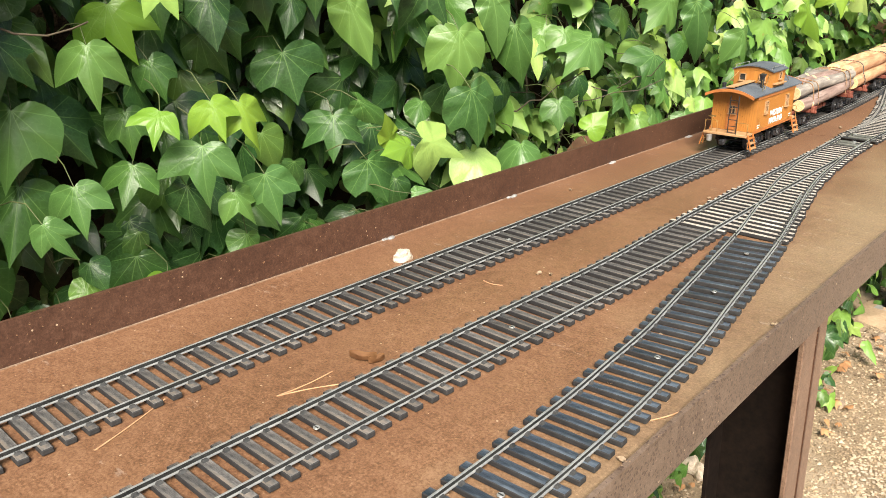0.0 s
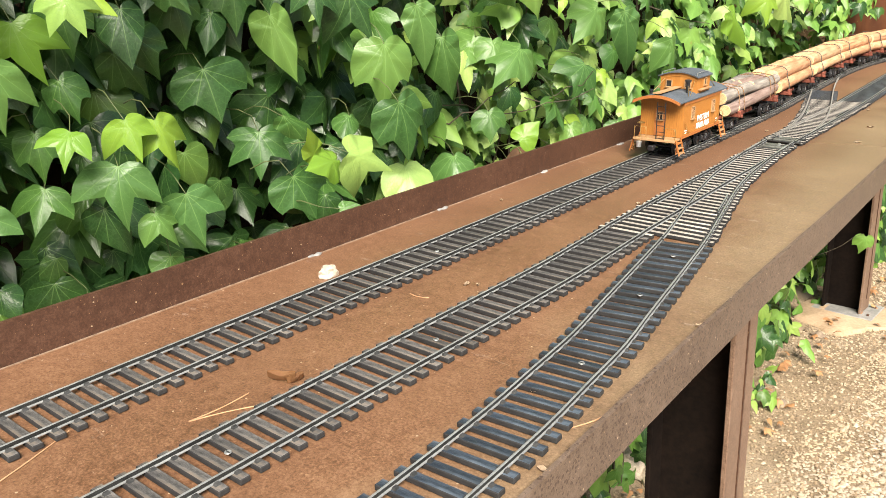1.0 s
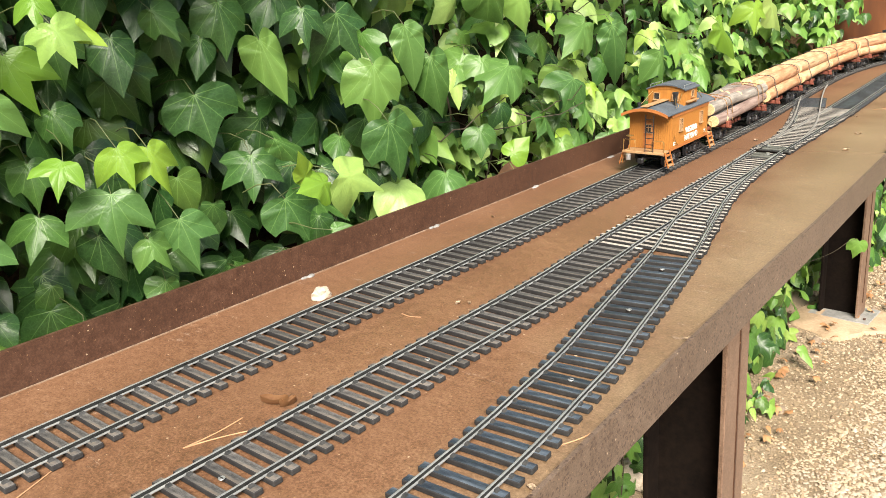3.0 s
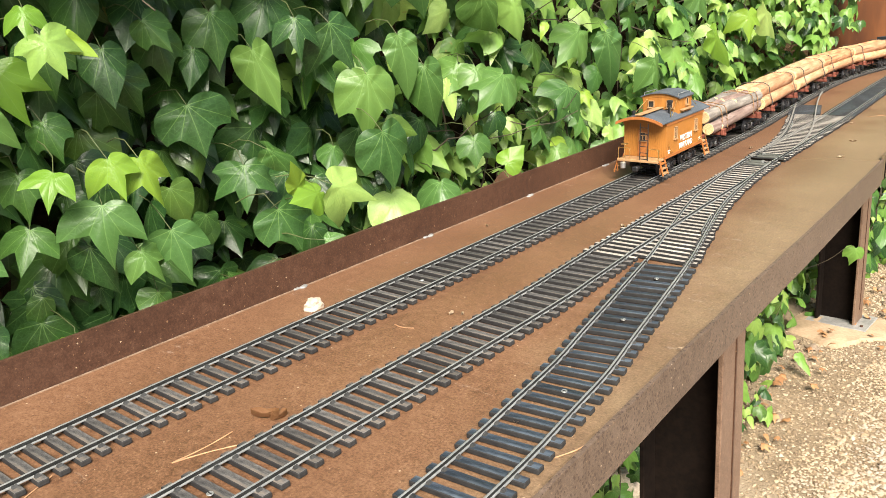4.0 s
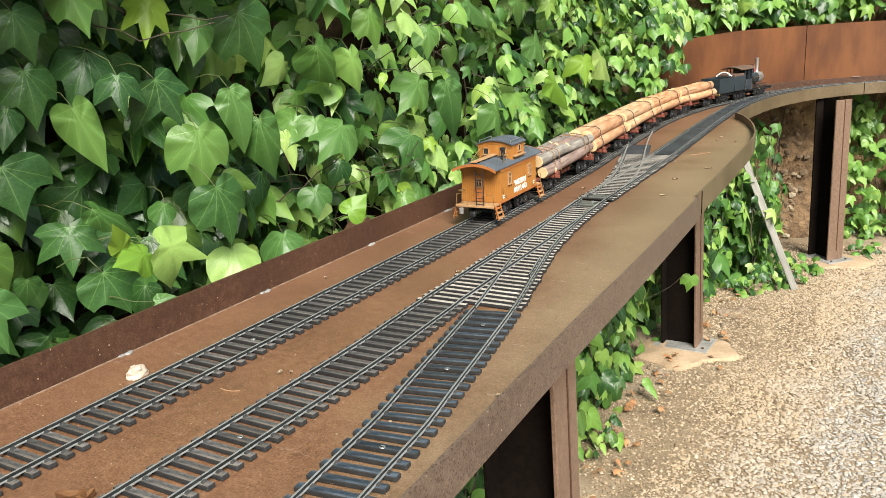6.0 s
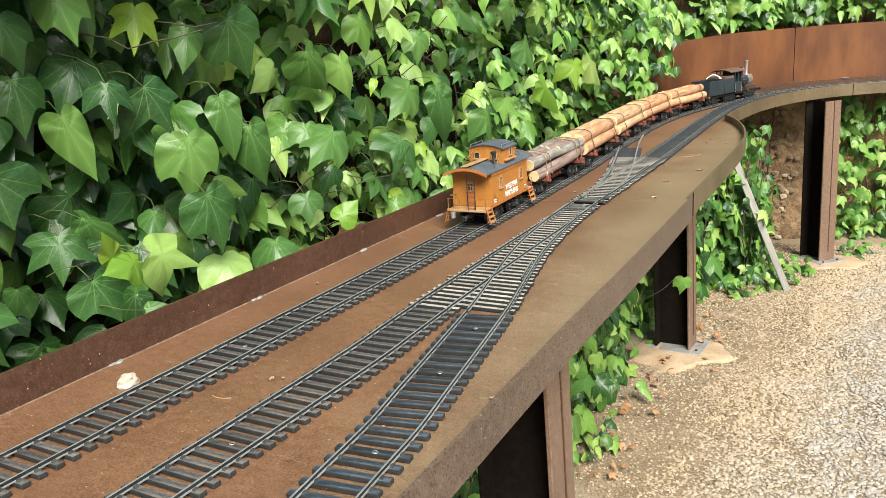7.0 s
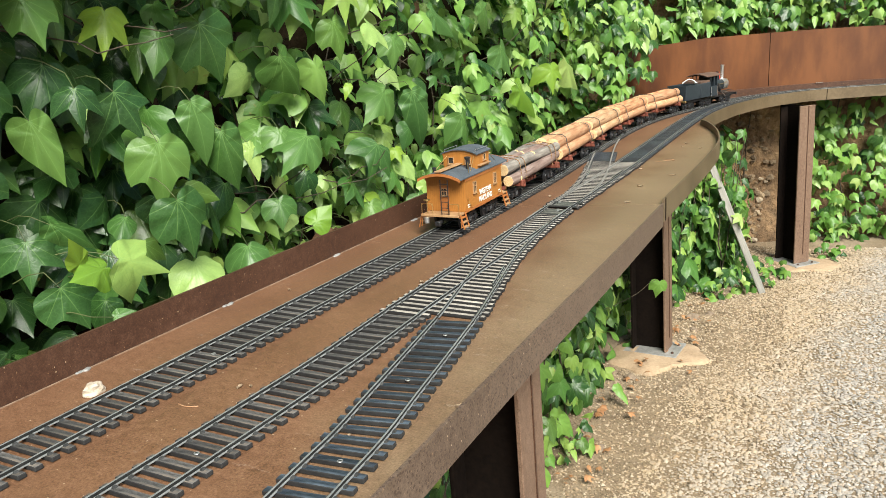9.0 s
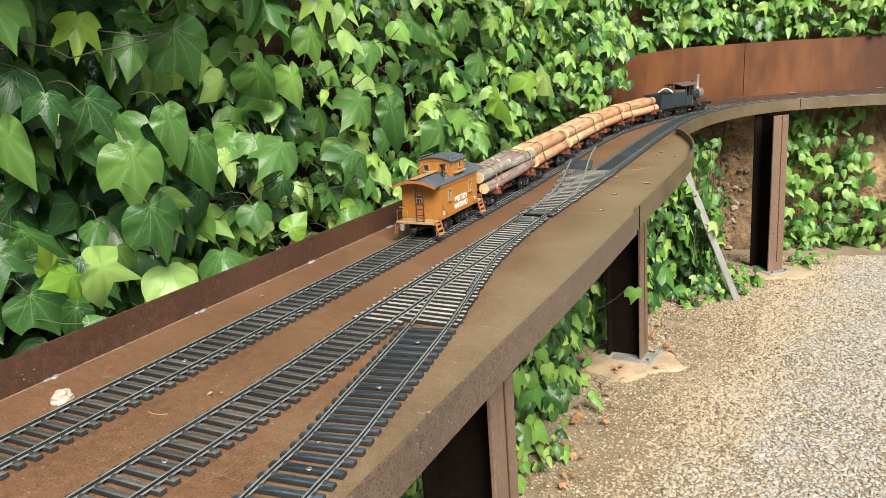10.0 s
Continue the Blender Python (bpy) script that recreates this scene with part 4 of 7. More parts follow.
def leaf_set(count, rings):
    return [leaf_shape(f, 11 * i + j, 0.08 + 0.12 * j, 0.12 + 0.16 * ((i + j) % 3), count, rings) for i, f in enumerate(FORM_ORDER) for j in range(3)]


SHAPES = leaf_set(24, (0.55, 1.0))
SHAPES_FINE = leaf_set(52, (0.3, 0.62, 0.86, 1.0))


def leaf_mesh(shape, material):
    v, faces, uv = shape
    me = bpy.data.meshes.new("leaf")
    me.from_pydata(v.tolist(), [], faces)
    lay = me.uv_layers.new(name="UVMap")
    idx = np.zeros(len(me.loops), dtype=np.int32)
    me.loops.foreach_get("vertex_index", idx)
    lay.data.foreach_set("uv", uv[idx].ravel())
    me.polygons.foreach_set("use_smooth", [True] * len(me.polygons))
    me.materials.append(material)
    return me


LEAF_MESHES = {key: [leaf_mesh(s, m) for s in SHAPES_FINE] for key, m in LEAF_KINDS.items()}


def leaf_turn(out, rnd, spread=0.55, lift=0.35):
    """A turn for a leaf that hangs from a wall facing the direction out."""
    n = Vector((out[0], out[1], lift)) + Vector((rnd.gauss(0, spread), rnd.gauss(0, spread), rnd.gauss(0, spread * 0.7)))
    n.normalize()
    tip = Vector((rnd.gauss(0, 0.35), rnd.gauss(0, 0.35), -1.0))
    tip = (tip - n * tip.dot(n)).normalized()
    x = tip.cross(n)
    return Matrix((x, tip, n)).transposed()


def leaf_mass(name, items, material, parent):
    """Many leaves as one mesh; items: (place, turn, size, shape number)."""
    vs, fs, us, n = [], [], [], 0
    for p, rot, size, k in items:
        v, faces, uv = SHAPES[k]
        vs.append(v @ (np.array(rot).T * size) + np.array(p))
        us.append(uv)
        fs += [tuple(i + n for i in f) for f in faces]
        n += len(v)
    vs, us = np.concatenate(vs), np.concatenate(us)
    me = bpy.data.meshes.new(name)
    me.from_pydata(vs.tolist(), [], fs)
    lay = me.uv_layers.new(name="UVMap")
    idx = np.zeros(len(me.loops), dtype=np.int32)
    me.loops.foreach_get("vertex_index", idx)
    lay.data.foreach_set("uv", us[idx].ravel())
    me.polygons.foreach_set("use_smooth", [True] * len(me.polygons))
    me.materials.append(material)
    ob = new(name, me)
    ob.parent = parent
    return tagged(ob, kind="stuff")


def stem(parent, pts, r0, r1):
    bm = bmesh.new()
    n = len(pts)
    tube(bm, pts, [r0 + (r1 - r0) * i / (n - 1) for i in range(n)], 5)
    part("stem", bm, BARK_STEM, parent, smooth=80)


def wander(a, b, sag, rnd, n=9):
    a, b = Vector(a), Vector(b)
    return [a.lerp(b, i / (n - 1)) + Vector((rnd.gauss(0, 0.004), rnd.gauss(0, 0.004), rnd.gauss(0, 0.004) - sag * math.sin(math.pi * i / (n - 1)))) for i in range(n)]


# large leaves at the front of the hedge: form and kind, the stalk's end (x, y, z), the tip (y, z) and the blade's width
SPRIG_A = [("AL", -0.250, 0.786, 0.958, 0.810, 0.862, 0.66), ("BL", -0.155, 0.915, 0.911, 0.903, 0.816, 0.88), ("BD", -0.280, 0.687, 0.892, 0.697, 0.819, 1.30), ("BM", -0.120, 0.903, 0.830, 0.924, 0.742, 0.92), ("CP", -0.050, 0.731, 0.795, 0.800, 0.766, 0.85), ("AM", -0.145, 1.035, 0.912, 1.038, 0.813, 0.80), ("EL", -0.160, 0.995, 0.962, 1.014, 0.864, 1.10), ("CD", -0.180, 0.873, 0.988, 0.912, 0.916, 1.00), ("CD", -0.190, 0.818, 0.998, 0.802, 0.945, 0.95), ("BD", -0.270, 0.737, 1.012, 0.741, 0.937, 0.95), ("BL", -0.260, 0.730, 1.086, 0.749, 1.024, 1.00), ("BL", -0.220, 0.785, 1.117, 0.796, 1.049, 0.90), ("BM", -0.200, 1.076, 1.077, 1.115, 0.985, 1.05), ("AM", -0.210, 0.998, 1.068, 0.969, 1.007, 0.85)]
SPRIG_B = [("AP", -0.170, 1.325, 1.003, 1.334, 0.921, 0.75), ("BM", -0.120, 1.123, 0.784, 1.112, 0.738, 1.10), ("DY", -0.220, 0.914, 1.099, 0.889, 1.038, 0.90), ("BM", -0.110, 0.687, 0.765, 0.708, 0.707, 1.20), ("DM", -0.250, 0.746, 0.799, 0.731, 0.734, 1.15), ("AY", -0.060, 0.719, 0.787, 0.666, 0.792, 0.95), ("EY", -0.070, 0.692, 0.791, 0.668, 0.834, 1.10), ("EL", -0.050, 0.710, 0.726, 0.737, 0.729, 1.20), ("AD", -0.200, 0.752, 0.825, 0.816, 0.785, 0.55), ("AD", -0.170, 0.850, 0.814, 0.819, 0.791, 1.00), ("CY", -0.260, 0.438, 0.969, 0.442, 0.903, 1.15), ("CY", -0.170, 0.502, 0.861, 0.510, 0.815, 1.05), ("CY", -0.170, 0.540, 0.855, 0.553, 0.795, 0.90), ("CL", -0.180, 0.491, 0.808, 0.469, 0.743, 1.15)]
SPRIG_C = [("CL", -0.170, 0.567, 0.760, 0.579, 0.693, 1.00), ("CL", -0.180, 0.528, 0.743, 0.543, 0.700, 1.00), ("CY", -0.180, 0.443, 0.856, 0.414, 0.832, 1.15), ("BD", -0.240, 0.431, 0.850, 0.424, 0.801, 0.90), ("CL", -0.210, 0.385, 0.932, 0.372, 0.865, 0.90), ("BL", -0.240, 0.308, 0.869, 0.280, 0.787, 1.00), ("CL", -0.190, 0.339, 0.788, 0.338, 0.732, 1.00), ("BD", -0.260, 0.308, 0.782, 0.273, 0.699, 0.80), ("CL", -0.160, 0.290, 0.764, 0.305, 0.721, 0.75), ("CD", -0.240, 0.431, 0.786, 0.404, 0.741, 1.10), ("BD", -0.290, 0.361, 0.849, 0.404, 0.783, 0.85), ("BD", -0.260, 0.478, 0.902, 0.487, 0.855, 0.90), ("BD", -0.310, 0.577, 0.922, 0.616, 0.862, 0.80), ("AD", -0.220, 0.486, 0.752, 0.502, 0.687, 0.80)]
SPRIG_D = [("BM", -0.160, 1.383, 1.073, 1.397, 1.002, 0.95), ("BL", -0.160, 1.596, 1.037, 1.586, 0.976, 1.00), ("BL", -0.140, 2.112, 0.994, 2.150, 0.912, 1.00), ("AP", -0.140, 2.605, 0.933, 2.739, 0.826, 0.75), ("EY", -0.140, 2.617, 1.063, 2.775, 0.966, 0.95), ("EY", -0.120, 2.168, 0.888, 2.283, 0.784, 0.95), ("BL", -0.170, 1.568, 0.930, 1.481, 0.873, 0.80), ("EL", -0.150, 1.647, 0.918, 1.670, 0.779, 1.00), ("CL", -0.130, 1.844, 0.846, 1.868, 0.737, 0.75), ("CM", -0.160, 1.505, 0.821, 1.445, 0.765, 1.15), ("CY", -0.140, 2.486, 0.921, 2.481, 0.831, 1.00), ("AM", -0.180, 1.240, 1.017, 1.298, 0.937, 0.90), ("BL", -0.140, 1.246, 0.876, 1.160, 0.829, 0.80), ("EL", -0.150, 2.022, 1.105, 2.052, 1.019, 1.30)]
SPRIG_E = [("EL", -0.160, 1.770, 1.092, 1.863, 1.032, 1.20), ("AY", -0.100, 1.185, 0.727, 1.218, 0.759, 1.10)]
SPRIG_F = [("DP", -0.180, 0.459, 1.001, 0.474, 0.959, 1.15), ("BM", -0.240, 0.616, 1.008, 0.641, 0.968, 0.90), ("AD", -0.260, 0.567, 0.978, 0.560, 0.908, 0.90), ("AD", -0.280, 0.710, 0.965, 0.685, 0.918, 0.80), ("CY", -0.200, 0.455, 1.030, 0.443, 0.995, 0.90), ("AD", -0.270, 0.632, 1.035, 0.591, 0.975, 0.90), ("BD", -0.270, 0.837, 1.030, 0.786, 0.965, 0.90), ("AD", -0.270, 0.555, 1.045, 0.528, 0.985, 0.90), ("BD", -0.290, 0.660, 0.990, 0.668, 0.925, 0.90), ("BD", -0.300, 0.600, 0.945, 0.625, 0.885, 0.90), ("EY", -0.200, 0.490, 1.000, 0.520, 0.975, 1.20), ("BD", -0.280, 0.500, 0.990, 0.505, 0.925, 0.95)]
SPRIGS = (*SPRIG_A, *SPRIG_B, *SPRIG_C, *SPRIG_D, *SPRIG_E, *SPRIG_F)


def front_leaf(top, what, x0, y0, z0, y1, z1, wide, rnd, k):
    """One large leaf of a sprig, its blade turned towards the open side."""
    d = Vector((0.022, y1 - y0, z1 - z0))
    size = d.length
    d.normalize()
    n = Vector((0.85, -0.50 + rnd.uniform(-0.2, 0.2), 0.50 + rnd.uniform(-0.15, 0.25)))
    n = (n - d * n.dot(d)).normalized()
    ob = new("leaf", LEAF_MESHES[what[1]][FORM_ORDER.index(what[0]) * 3 + k % 3])
    ob.parent = top
    ob.matrix_basis = Matrix.Translation((x0, y0, z0)) @ Matrix((d.cross(n), d, n)).transposed().to_4x4() @ Matrix.Diagonal((size * wide, size, size, 1))


def hedge():
    """The curtain of ivy behind the near part of the deck."""
    rnd = random.Random(21)
    top = thing("ivy_hedge", "dense glossy green ivy curtain hanging behind the railway deck", "ivy")
    near, rest, young = [], [], []
    big = [(x, (a + c) / 2, (b + d) / 2, math.hypot(a - c, b - d)) for _, x, a, b, c, d, _ in SPRIGS]
    for k, row in enumerate(SPRIGS):
        front_leaf(top, *row, rnd, k)
    for layer, (x0, dx, count) in enumerate(((-0.165, 0.045, 1750), (-0.265, 0.045, 1500), (-0.40, 0.06, 1900))):
        for _ in range(count):
            y = rnd.uniform(-0.35, 3.36)
            z = rnd.uniform(0.52, 1.50)
            clump = noise.noise((y * 3.4, z * 4.6, 4.0 + 0.15 * layer))
            if layer == 1 and y < 1.25 and rnd.random() < 0.3 and noise.noise((y * 4.5, z * 5.5, 17.0)) < 0.02:
                continue
            if layer == 2 and y < 1.3 and rnd.random() < 0.1:
                continue
            if layer == 0 and clump < (-0.12 if y < 1.6 else -0.22) and rnd.random() < 0.85:
                continue
            x = x0 + dx * 1.6 * noise.noise((y * 3.1, z * 3.1, 9.0)) + rnd.uniform(-dx, dx) * 0.7
            x -= 0.10 * max(0.0, (0.80 - z)) / 0.28 + 0.030 * max(0.0, y - 2.3)
            # the curtain follows the flange and then folds round the end of the tall board
            x += 0.22 * max(0.0, y - 2.75)
            small = min(max((y - 0.9) / 0.8, 0.0), 1.0)
            size = (rnd.uniform(0.056, 0.098) if rnd.random() < 0.75 else rnd.uniform(0.035, 0.055)) * (1 - 0.30 * small)
            if z < 0.80 and x > -0.075:
                x = -0.075
            # the sprigs stay clear in front: nothing hangs between them and the open side
            if any(x > a - 0.035 and abs(y - b + 0.9 * (x - a)) < 0.03 + c * 0.6 and abs(z - e - 0.02) < 0.03 + c * 0.7 for a, b, e, c in big):
                continue
            near_one = layer == 0 and 0.25 < y < 1.75
            item = ((x, y, z), leaf_turn((1.0, -0.45), rnd, 0.45 + 0.1 * layer, 0.75), size, rnd.randrange(len(SHAPES)))
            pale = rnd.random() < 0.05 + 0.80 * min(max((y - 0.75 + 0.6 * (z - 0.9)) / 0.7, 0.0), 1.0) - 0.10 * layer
            if near_one and len(near) < 235:
                near.append((*item, pale))
            else:
                (young if pale else rest).append(item)
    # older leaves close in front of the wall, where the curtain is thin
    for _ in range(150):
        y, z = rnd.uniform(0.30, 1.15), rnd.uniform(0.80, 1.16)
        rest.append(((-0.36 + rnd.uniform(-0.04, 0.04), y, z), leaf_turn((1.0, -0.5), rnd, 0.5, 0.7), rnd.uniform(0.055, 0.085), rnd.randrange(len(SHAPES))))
    # a tuft that hangs over the end of the tall board
    for _ in range(75):
        y = rnd.uniform(2.9, 3.22)
        item = ((-0.075 + 0.32 * (y - 3.0) + rnd.uniform(-0.03, 0.02), y, rnd.uniform(0.78, 1.06) + 0.25 * max(0.0, y - 3.08)), leaf_turn((0.9, -0.6), rnd, 0.35, 0.6), rnd.uniform(0.035, 0.062), rnd.randrange(len(SHAPES)))
        (young if rnd.random() < 0.7 else rest).append(item)
    for p, rot, size, k, pale in near:
        ob = new("leaf", LEAF_MESHES[rnd.choice("LLYP" if pale else "DMML")][k])
        ob.parent = top
        ob.matrix_basis = Matrix.Translation(p) @ rot.to_4x4() @ Matrix.Scale(size, 4)
    # stalks that carry the front leaves
    bm = bmesh.new()
    feet = [(Vector(r[1:4]), Vector((0.02, r[4] - r[2], r[5] - r[3])).normalized()) for r in SPRIGS]
    feet += [(Vector(q[0]), Vector(q[1].col[1])) for q in near]
    for p, d in feet:
        a = p - d * 0.018 + Vector((-0.012, 0, 0.004))
        b = p - d * rnd.uniform(0.018, 0.032) + Vector((-rnd.uniform(0.04, 0.07), rnd.uniform(-0.02, 0.02), rnd.uniform(-0.02, 0.02)))
        tube(bm, [p, p.lerp(a, 0.6), a, a.lerp(b, 0.5) + Vector((0, 0, 0.004)), b], [0.0005, 0.0006, 0.0007, 0.0008, 0.0008], 5)
    tagged(part("leaf_stalk", bm, STALK, top, smooth=80), kind="stuff")
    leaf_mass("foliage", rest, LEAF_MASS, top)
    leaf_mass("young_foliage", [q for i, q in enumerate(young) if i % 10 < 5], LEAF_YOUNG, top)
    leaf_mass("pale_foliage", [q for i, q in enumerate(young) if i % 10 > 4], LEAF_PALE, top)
    brown = [((rnd.uniform(-0.34, -0.25), rnd.uniform(0.6, 3.2), rnd.uniform(0.62, 1.3)), leaf_turn((1.0, -0.3), rnd, 0.6), rnd.uniform(0.03, 0.06), rnd.randrange(len(SHAPES))) for _ in range(9)]
    leaf_mass("withered_foliage", brown, WITHERED, top)
    for _ in range(40):
        y = rnd.uniform(0.2, 3.2)
        z = rnd.uniform(0.72, 1.35)
        a = (-0.36 + rnd.uniform(-0.05, 0.05), y, z)
        b = (-0.13 + rnd.uniform(-0.06, 0.03), y + rnd.uniform(-0.25, 0.25), z + rnd.uniform(-0.12, 0.16))
        stem(top, wander(a, b, rnd.uniform(0.0, 0.05), rnd), rnd.uniform(0.0011, 0.0022), 0.0009)
    for _ in range(9):
        y = rnd.uniform(1.3, 3.2)
        a = (-0.36 + rnd.uniform(-0.03, 0.06), y, 0.45)
        b = (-0.30 + rnd.uniform(-0.03, 0.08), y + rnd.uniform(-0.3, 0.3), 1.5)
        stem(top, wander(a, b, 0.0, rnd, 14), rnd.uniform(0.0015, 0.003), 0.0014)


hedge()


def wall_ivy():
    """Ivy on the far bank above and below the curved deck."""
    rnd = random.Random(33)
    top = thing("ivy_wall", "pale green ivy covering the far earth bank", "ivy")
    items = []
    s_lo, s_hi = 4.7, WALL.length - 0.3
    tries = 0
    while len(items) < 4200 and tries < 16000:
        tries += 1
        s = rnd.uniform(s_lo, s_hi)
        x, y, a = WALL.at(s)
        out = (math.cos(a), math.sin(a))
        z = rnd.uniform(0.02, 1.62)
        bare = noise.noise((x * 2.6, y * 2.6, z * 3.2))
        if z < 0.66:
            if x < 0.44 and bare > -0.28:
                continue
            if x >= 0.44 and bare > 0.42 - 0.5 * max(0.0, z - 0.35):
                continue
        elif z < 0.99:
            continue
        d = rnd.uniform(0.05, 0.17)
        items.append(((x + out[0] * d, y + out[1] * d, z), leaf_turn(out, rnd, 0.5, 0.6), rnd.uniform(0.032, 0.07), rnd.randrange(len(SHAPES))))
    # the thick curtain above the tall board
    for _ in range(1700):
        s = rnd.uniform(s_lo - 0.5, s_hi)
        x, y, a = WALL.at(s)
        out = (math.cos(a), math.sin(a))
        z = rnd.uniform(0.97, 1.62)
        d = rnd.uniform(0.05, 0.16)
        if noise.noise((x * 3.1, y * 3.1, z * 4.0 + 7)) > 0.26:
            continue
        items.append(((x + out[0] * d, y + out[1] * d, z), leaf_turn(out, rnd, 0.5, 0.7), rnd.uniform(0.04, 0.08), rnd.randrange(len(SHAPES))))
    leaf_mass("foliage", [q for i, q in enumerate(items) if i % 6 == 0], LEAF_MASS, top)
    leaf_mass("young_foliage", [q for i, q in enumerate(items) if i % 6 in (1, 2)], LEAF_YOUNG, top)
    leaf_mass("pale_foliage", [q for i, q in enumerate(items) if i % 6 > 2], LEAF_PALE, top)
    # dry roots and straw on the bare earth under the deck
    for _ in range(46):
        s = rnd.uniform(5.0, 5.75)
        x, y, a = WALL.at(s)
        d = rnd.uniform(0.10, 0.16)
        z = rnd.uniform(0.03, 0.58)
        x2, y2, a2 = WALL.at(s + rnd.uniform(-0.16, 0.16))
        bm = bmesh.new()
        tube(bm, wander((x + math.cos(a) * d, y + math.sin(a) * d, z), (x2 + math.cos(a2) * d, y2 + math.sin(a2) * d, max(0.01, z - rnd.uniform(0.02, 0.22))), 0.02, rnd, 8), rnd.uniform(0.0010, 0.0024), 5)
        part("dry_root", bm, DRY_ROOT if rnd.random() < 0.6 else BARK_STEM, top, smooth=80)
    for _ in range(14):
        s = rnd.uniform(s_lo, s_hi - 0.6)
        x, y, a = WALL.at(s)
        d = rnd.uniform(0.05, 0.12)
        p = (x + math.cos(a) * d, y + math.sin(a) * d, rnd.uniform(0.02, 0.5))
        x2, y2, a2 = WALL.at(s + rnd.uniform(-0.3, 0.3))
        q = (x2 + math.cos(a2) * d, y2 + math.sin(a2) * d, p[2] + rnd.uniform(0.2, 0.9))
        stem(top, wander(p, q, 0.03, rnd, 11), 0.004, 0.002)


wall_ivy()


def low_ivy():
    """Ivy that grows below the deck behind the posts."""
    rnd = random.Random(57)
    top = thing("ivy_bank", "green ivy trailing on the bank under the deck", "ivy")
    items = []
    clumps = [(0.10, 1.30, 0.16), (0.13, 1.62, 0.20), (0.14, 1.90, 0.22), (0.10, 2.12, 0.16), (0.05, 2.4, 0.2), (0.10, 2.72, 0.17), (0.15, 2.92, 0.20), (0.17, 3.1, 0.18), (0.20, 3.28, 0.12), (0.24, 3.38, 0.14), (0.28, 3.52, 0.16), (0.31, 3.26, 0.07)]
    for cx, cy, r in clumps:
        for _ in range(95):
            y = cy + rnd.gauss(0, r * 0.5)
            z = abs(rnd.gauss(0.22, 0.19)) + 0.02
            if z > 0.62:
                continue
            x = cx - 0.02 + rnd.gauss(0, 0.03) - 0.10 * abs(z - 0.25)
            items.append(((x, y, z), leaf_turn((1.0, -0.45), rnd, 0.5, 0.5), rnd.uniform(0.030, 0.066), rnd.randrange(len(SHAPES))))
        for _ in range(70):
            y = cy + rnd.gauss(0, r * 0.6)
            z = rnd.uniform(0.03, 0.6)
            items.append(((cx - 0.12 + rnd.gauss(0, 0.04), y, z), leaf_turn((1.0, -0.35), rnd, 0.6), rnd.uniform(0.05, 0.09), rnd.randrange(len(SHAPES))))
        for _ in range(4):
            y = cy + rnd.gauss(0, r * 0.4)
            stem(top, wander((cx - 0.05, y, 0.0), (cx + rnd.uniform(-0.06, 0.03), y + rnd.uniform(-0.12, 0.12), rnd.uniform(0.35, 0.62)), 0.0, rnd), 0.003, 0.0015)
    # a twig that reaches past the second post
    for k in range(16):
        items.append(((0.165 + rnd.gauss(0, 0.022), 1.80 + rnd.gauss(0, 0.035), rnd.uniform(0.02, 0.09)), leaf_turn((0.7, -0.5), rnd, 0.4, 0.9), rnd.uniform(0.02, 0.038), rnd.randrange(len(SHAPES))))
    for p, size in (((0.235, 2.34, 0.30), 0.05), ((0.10, 2.0, 0.45), 0.06)):
        items.append((p, leaf_turn((0.8, -0.6), rnd, 0.2), size, 4))
    stem(top, wander((0.08, 2.24, 0.22), (0.232, 2.335, 0.312), 0.01, rnd), 0.0009, 0.0006)
    # runners that spill over the ground at the plank's foot
    for cx, cy, r, n in ((0.36, 3.34, 0.05, 34), (0.43, 3.46, 0.03, 9), (0.33, 3.22, 0.03, 16), (0.62, 3.80, 0.04, 14), (0.27, 3.10, 0.03, 16)):
        for _ in range(n):
            p = (cx + rnd.gauss(0, r), cy + rnd.gauss(0, r), abs(rnd.gauss(0.03, 0.035)) + 0.015)
            items.append((p, leaf_turn((0.5, -0.6), rnd, 0.5, 1.2), rnd.uniform(0.024, 0.048), rnd.randrange(len(SHAPES))))
    leaf_mass("foliage", [q for i, q in enumerate(items) if i % 5 < 2], LEAF_MASS, top)
    leaf_mass("young_foliage", [q for i, q in enumerate(items) if i % 5 > 1], LEAF_YOUNG, top)


low_ivy()


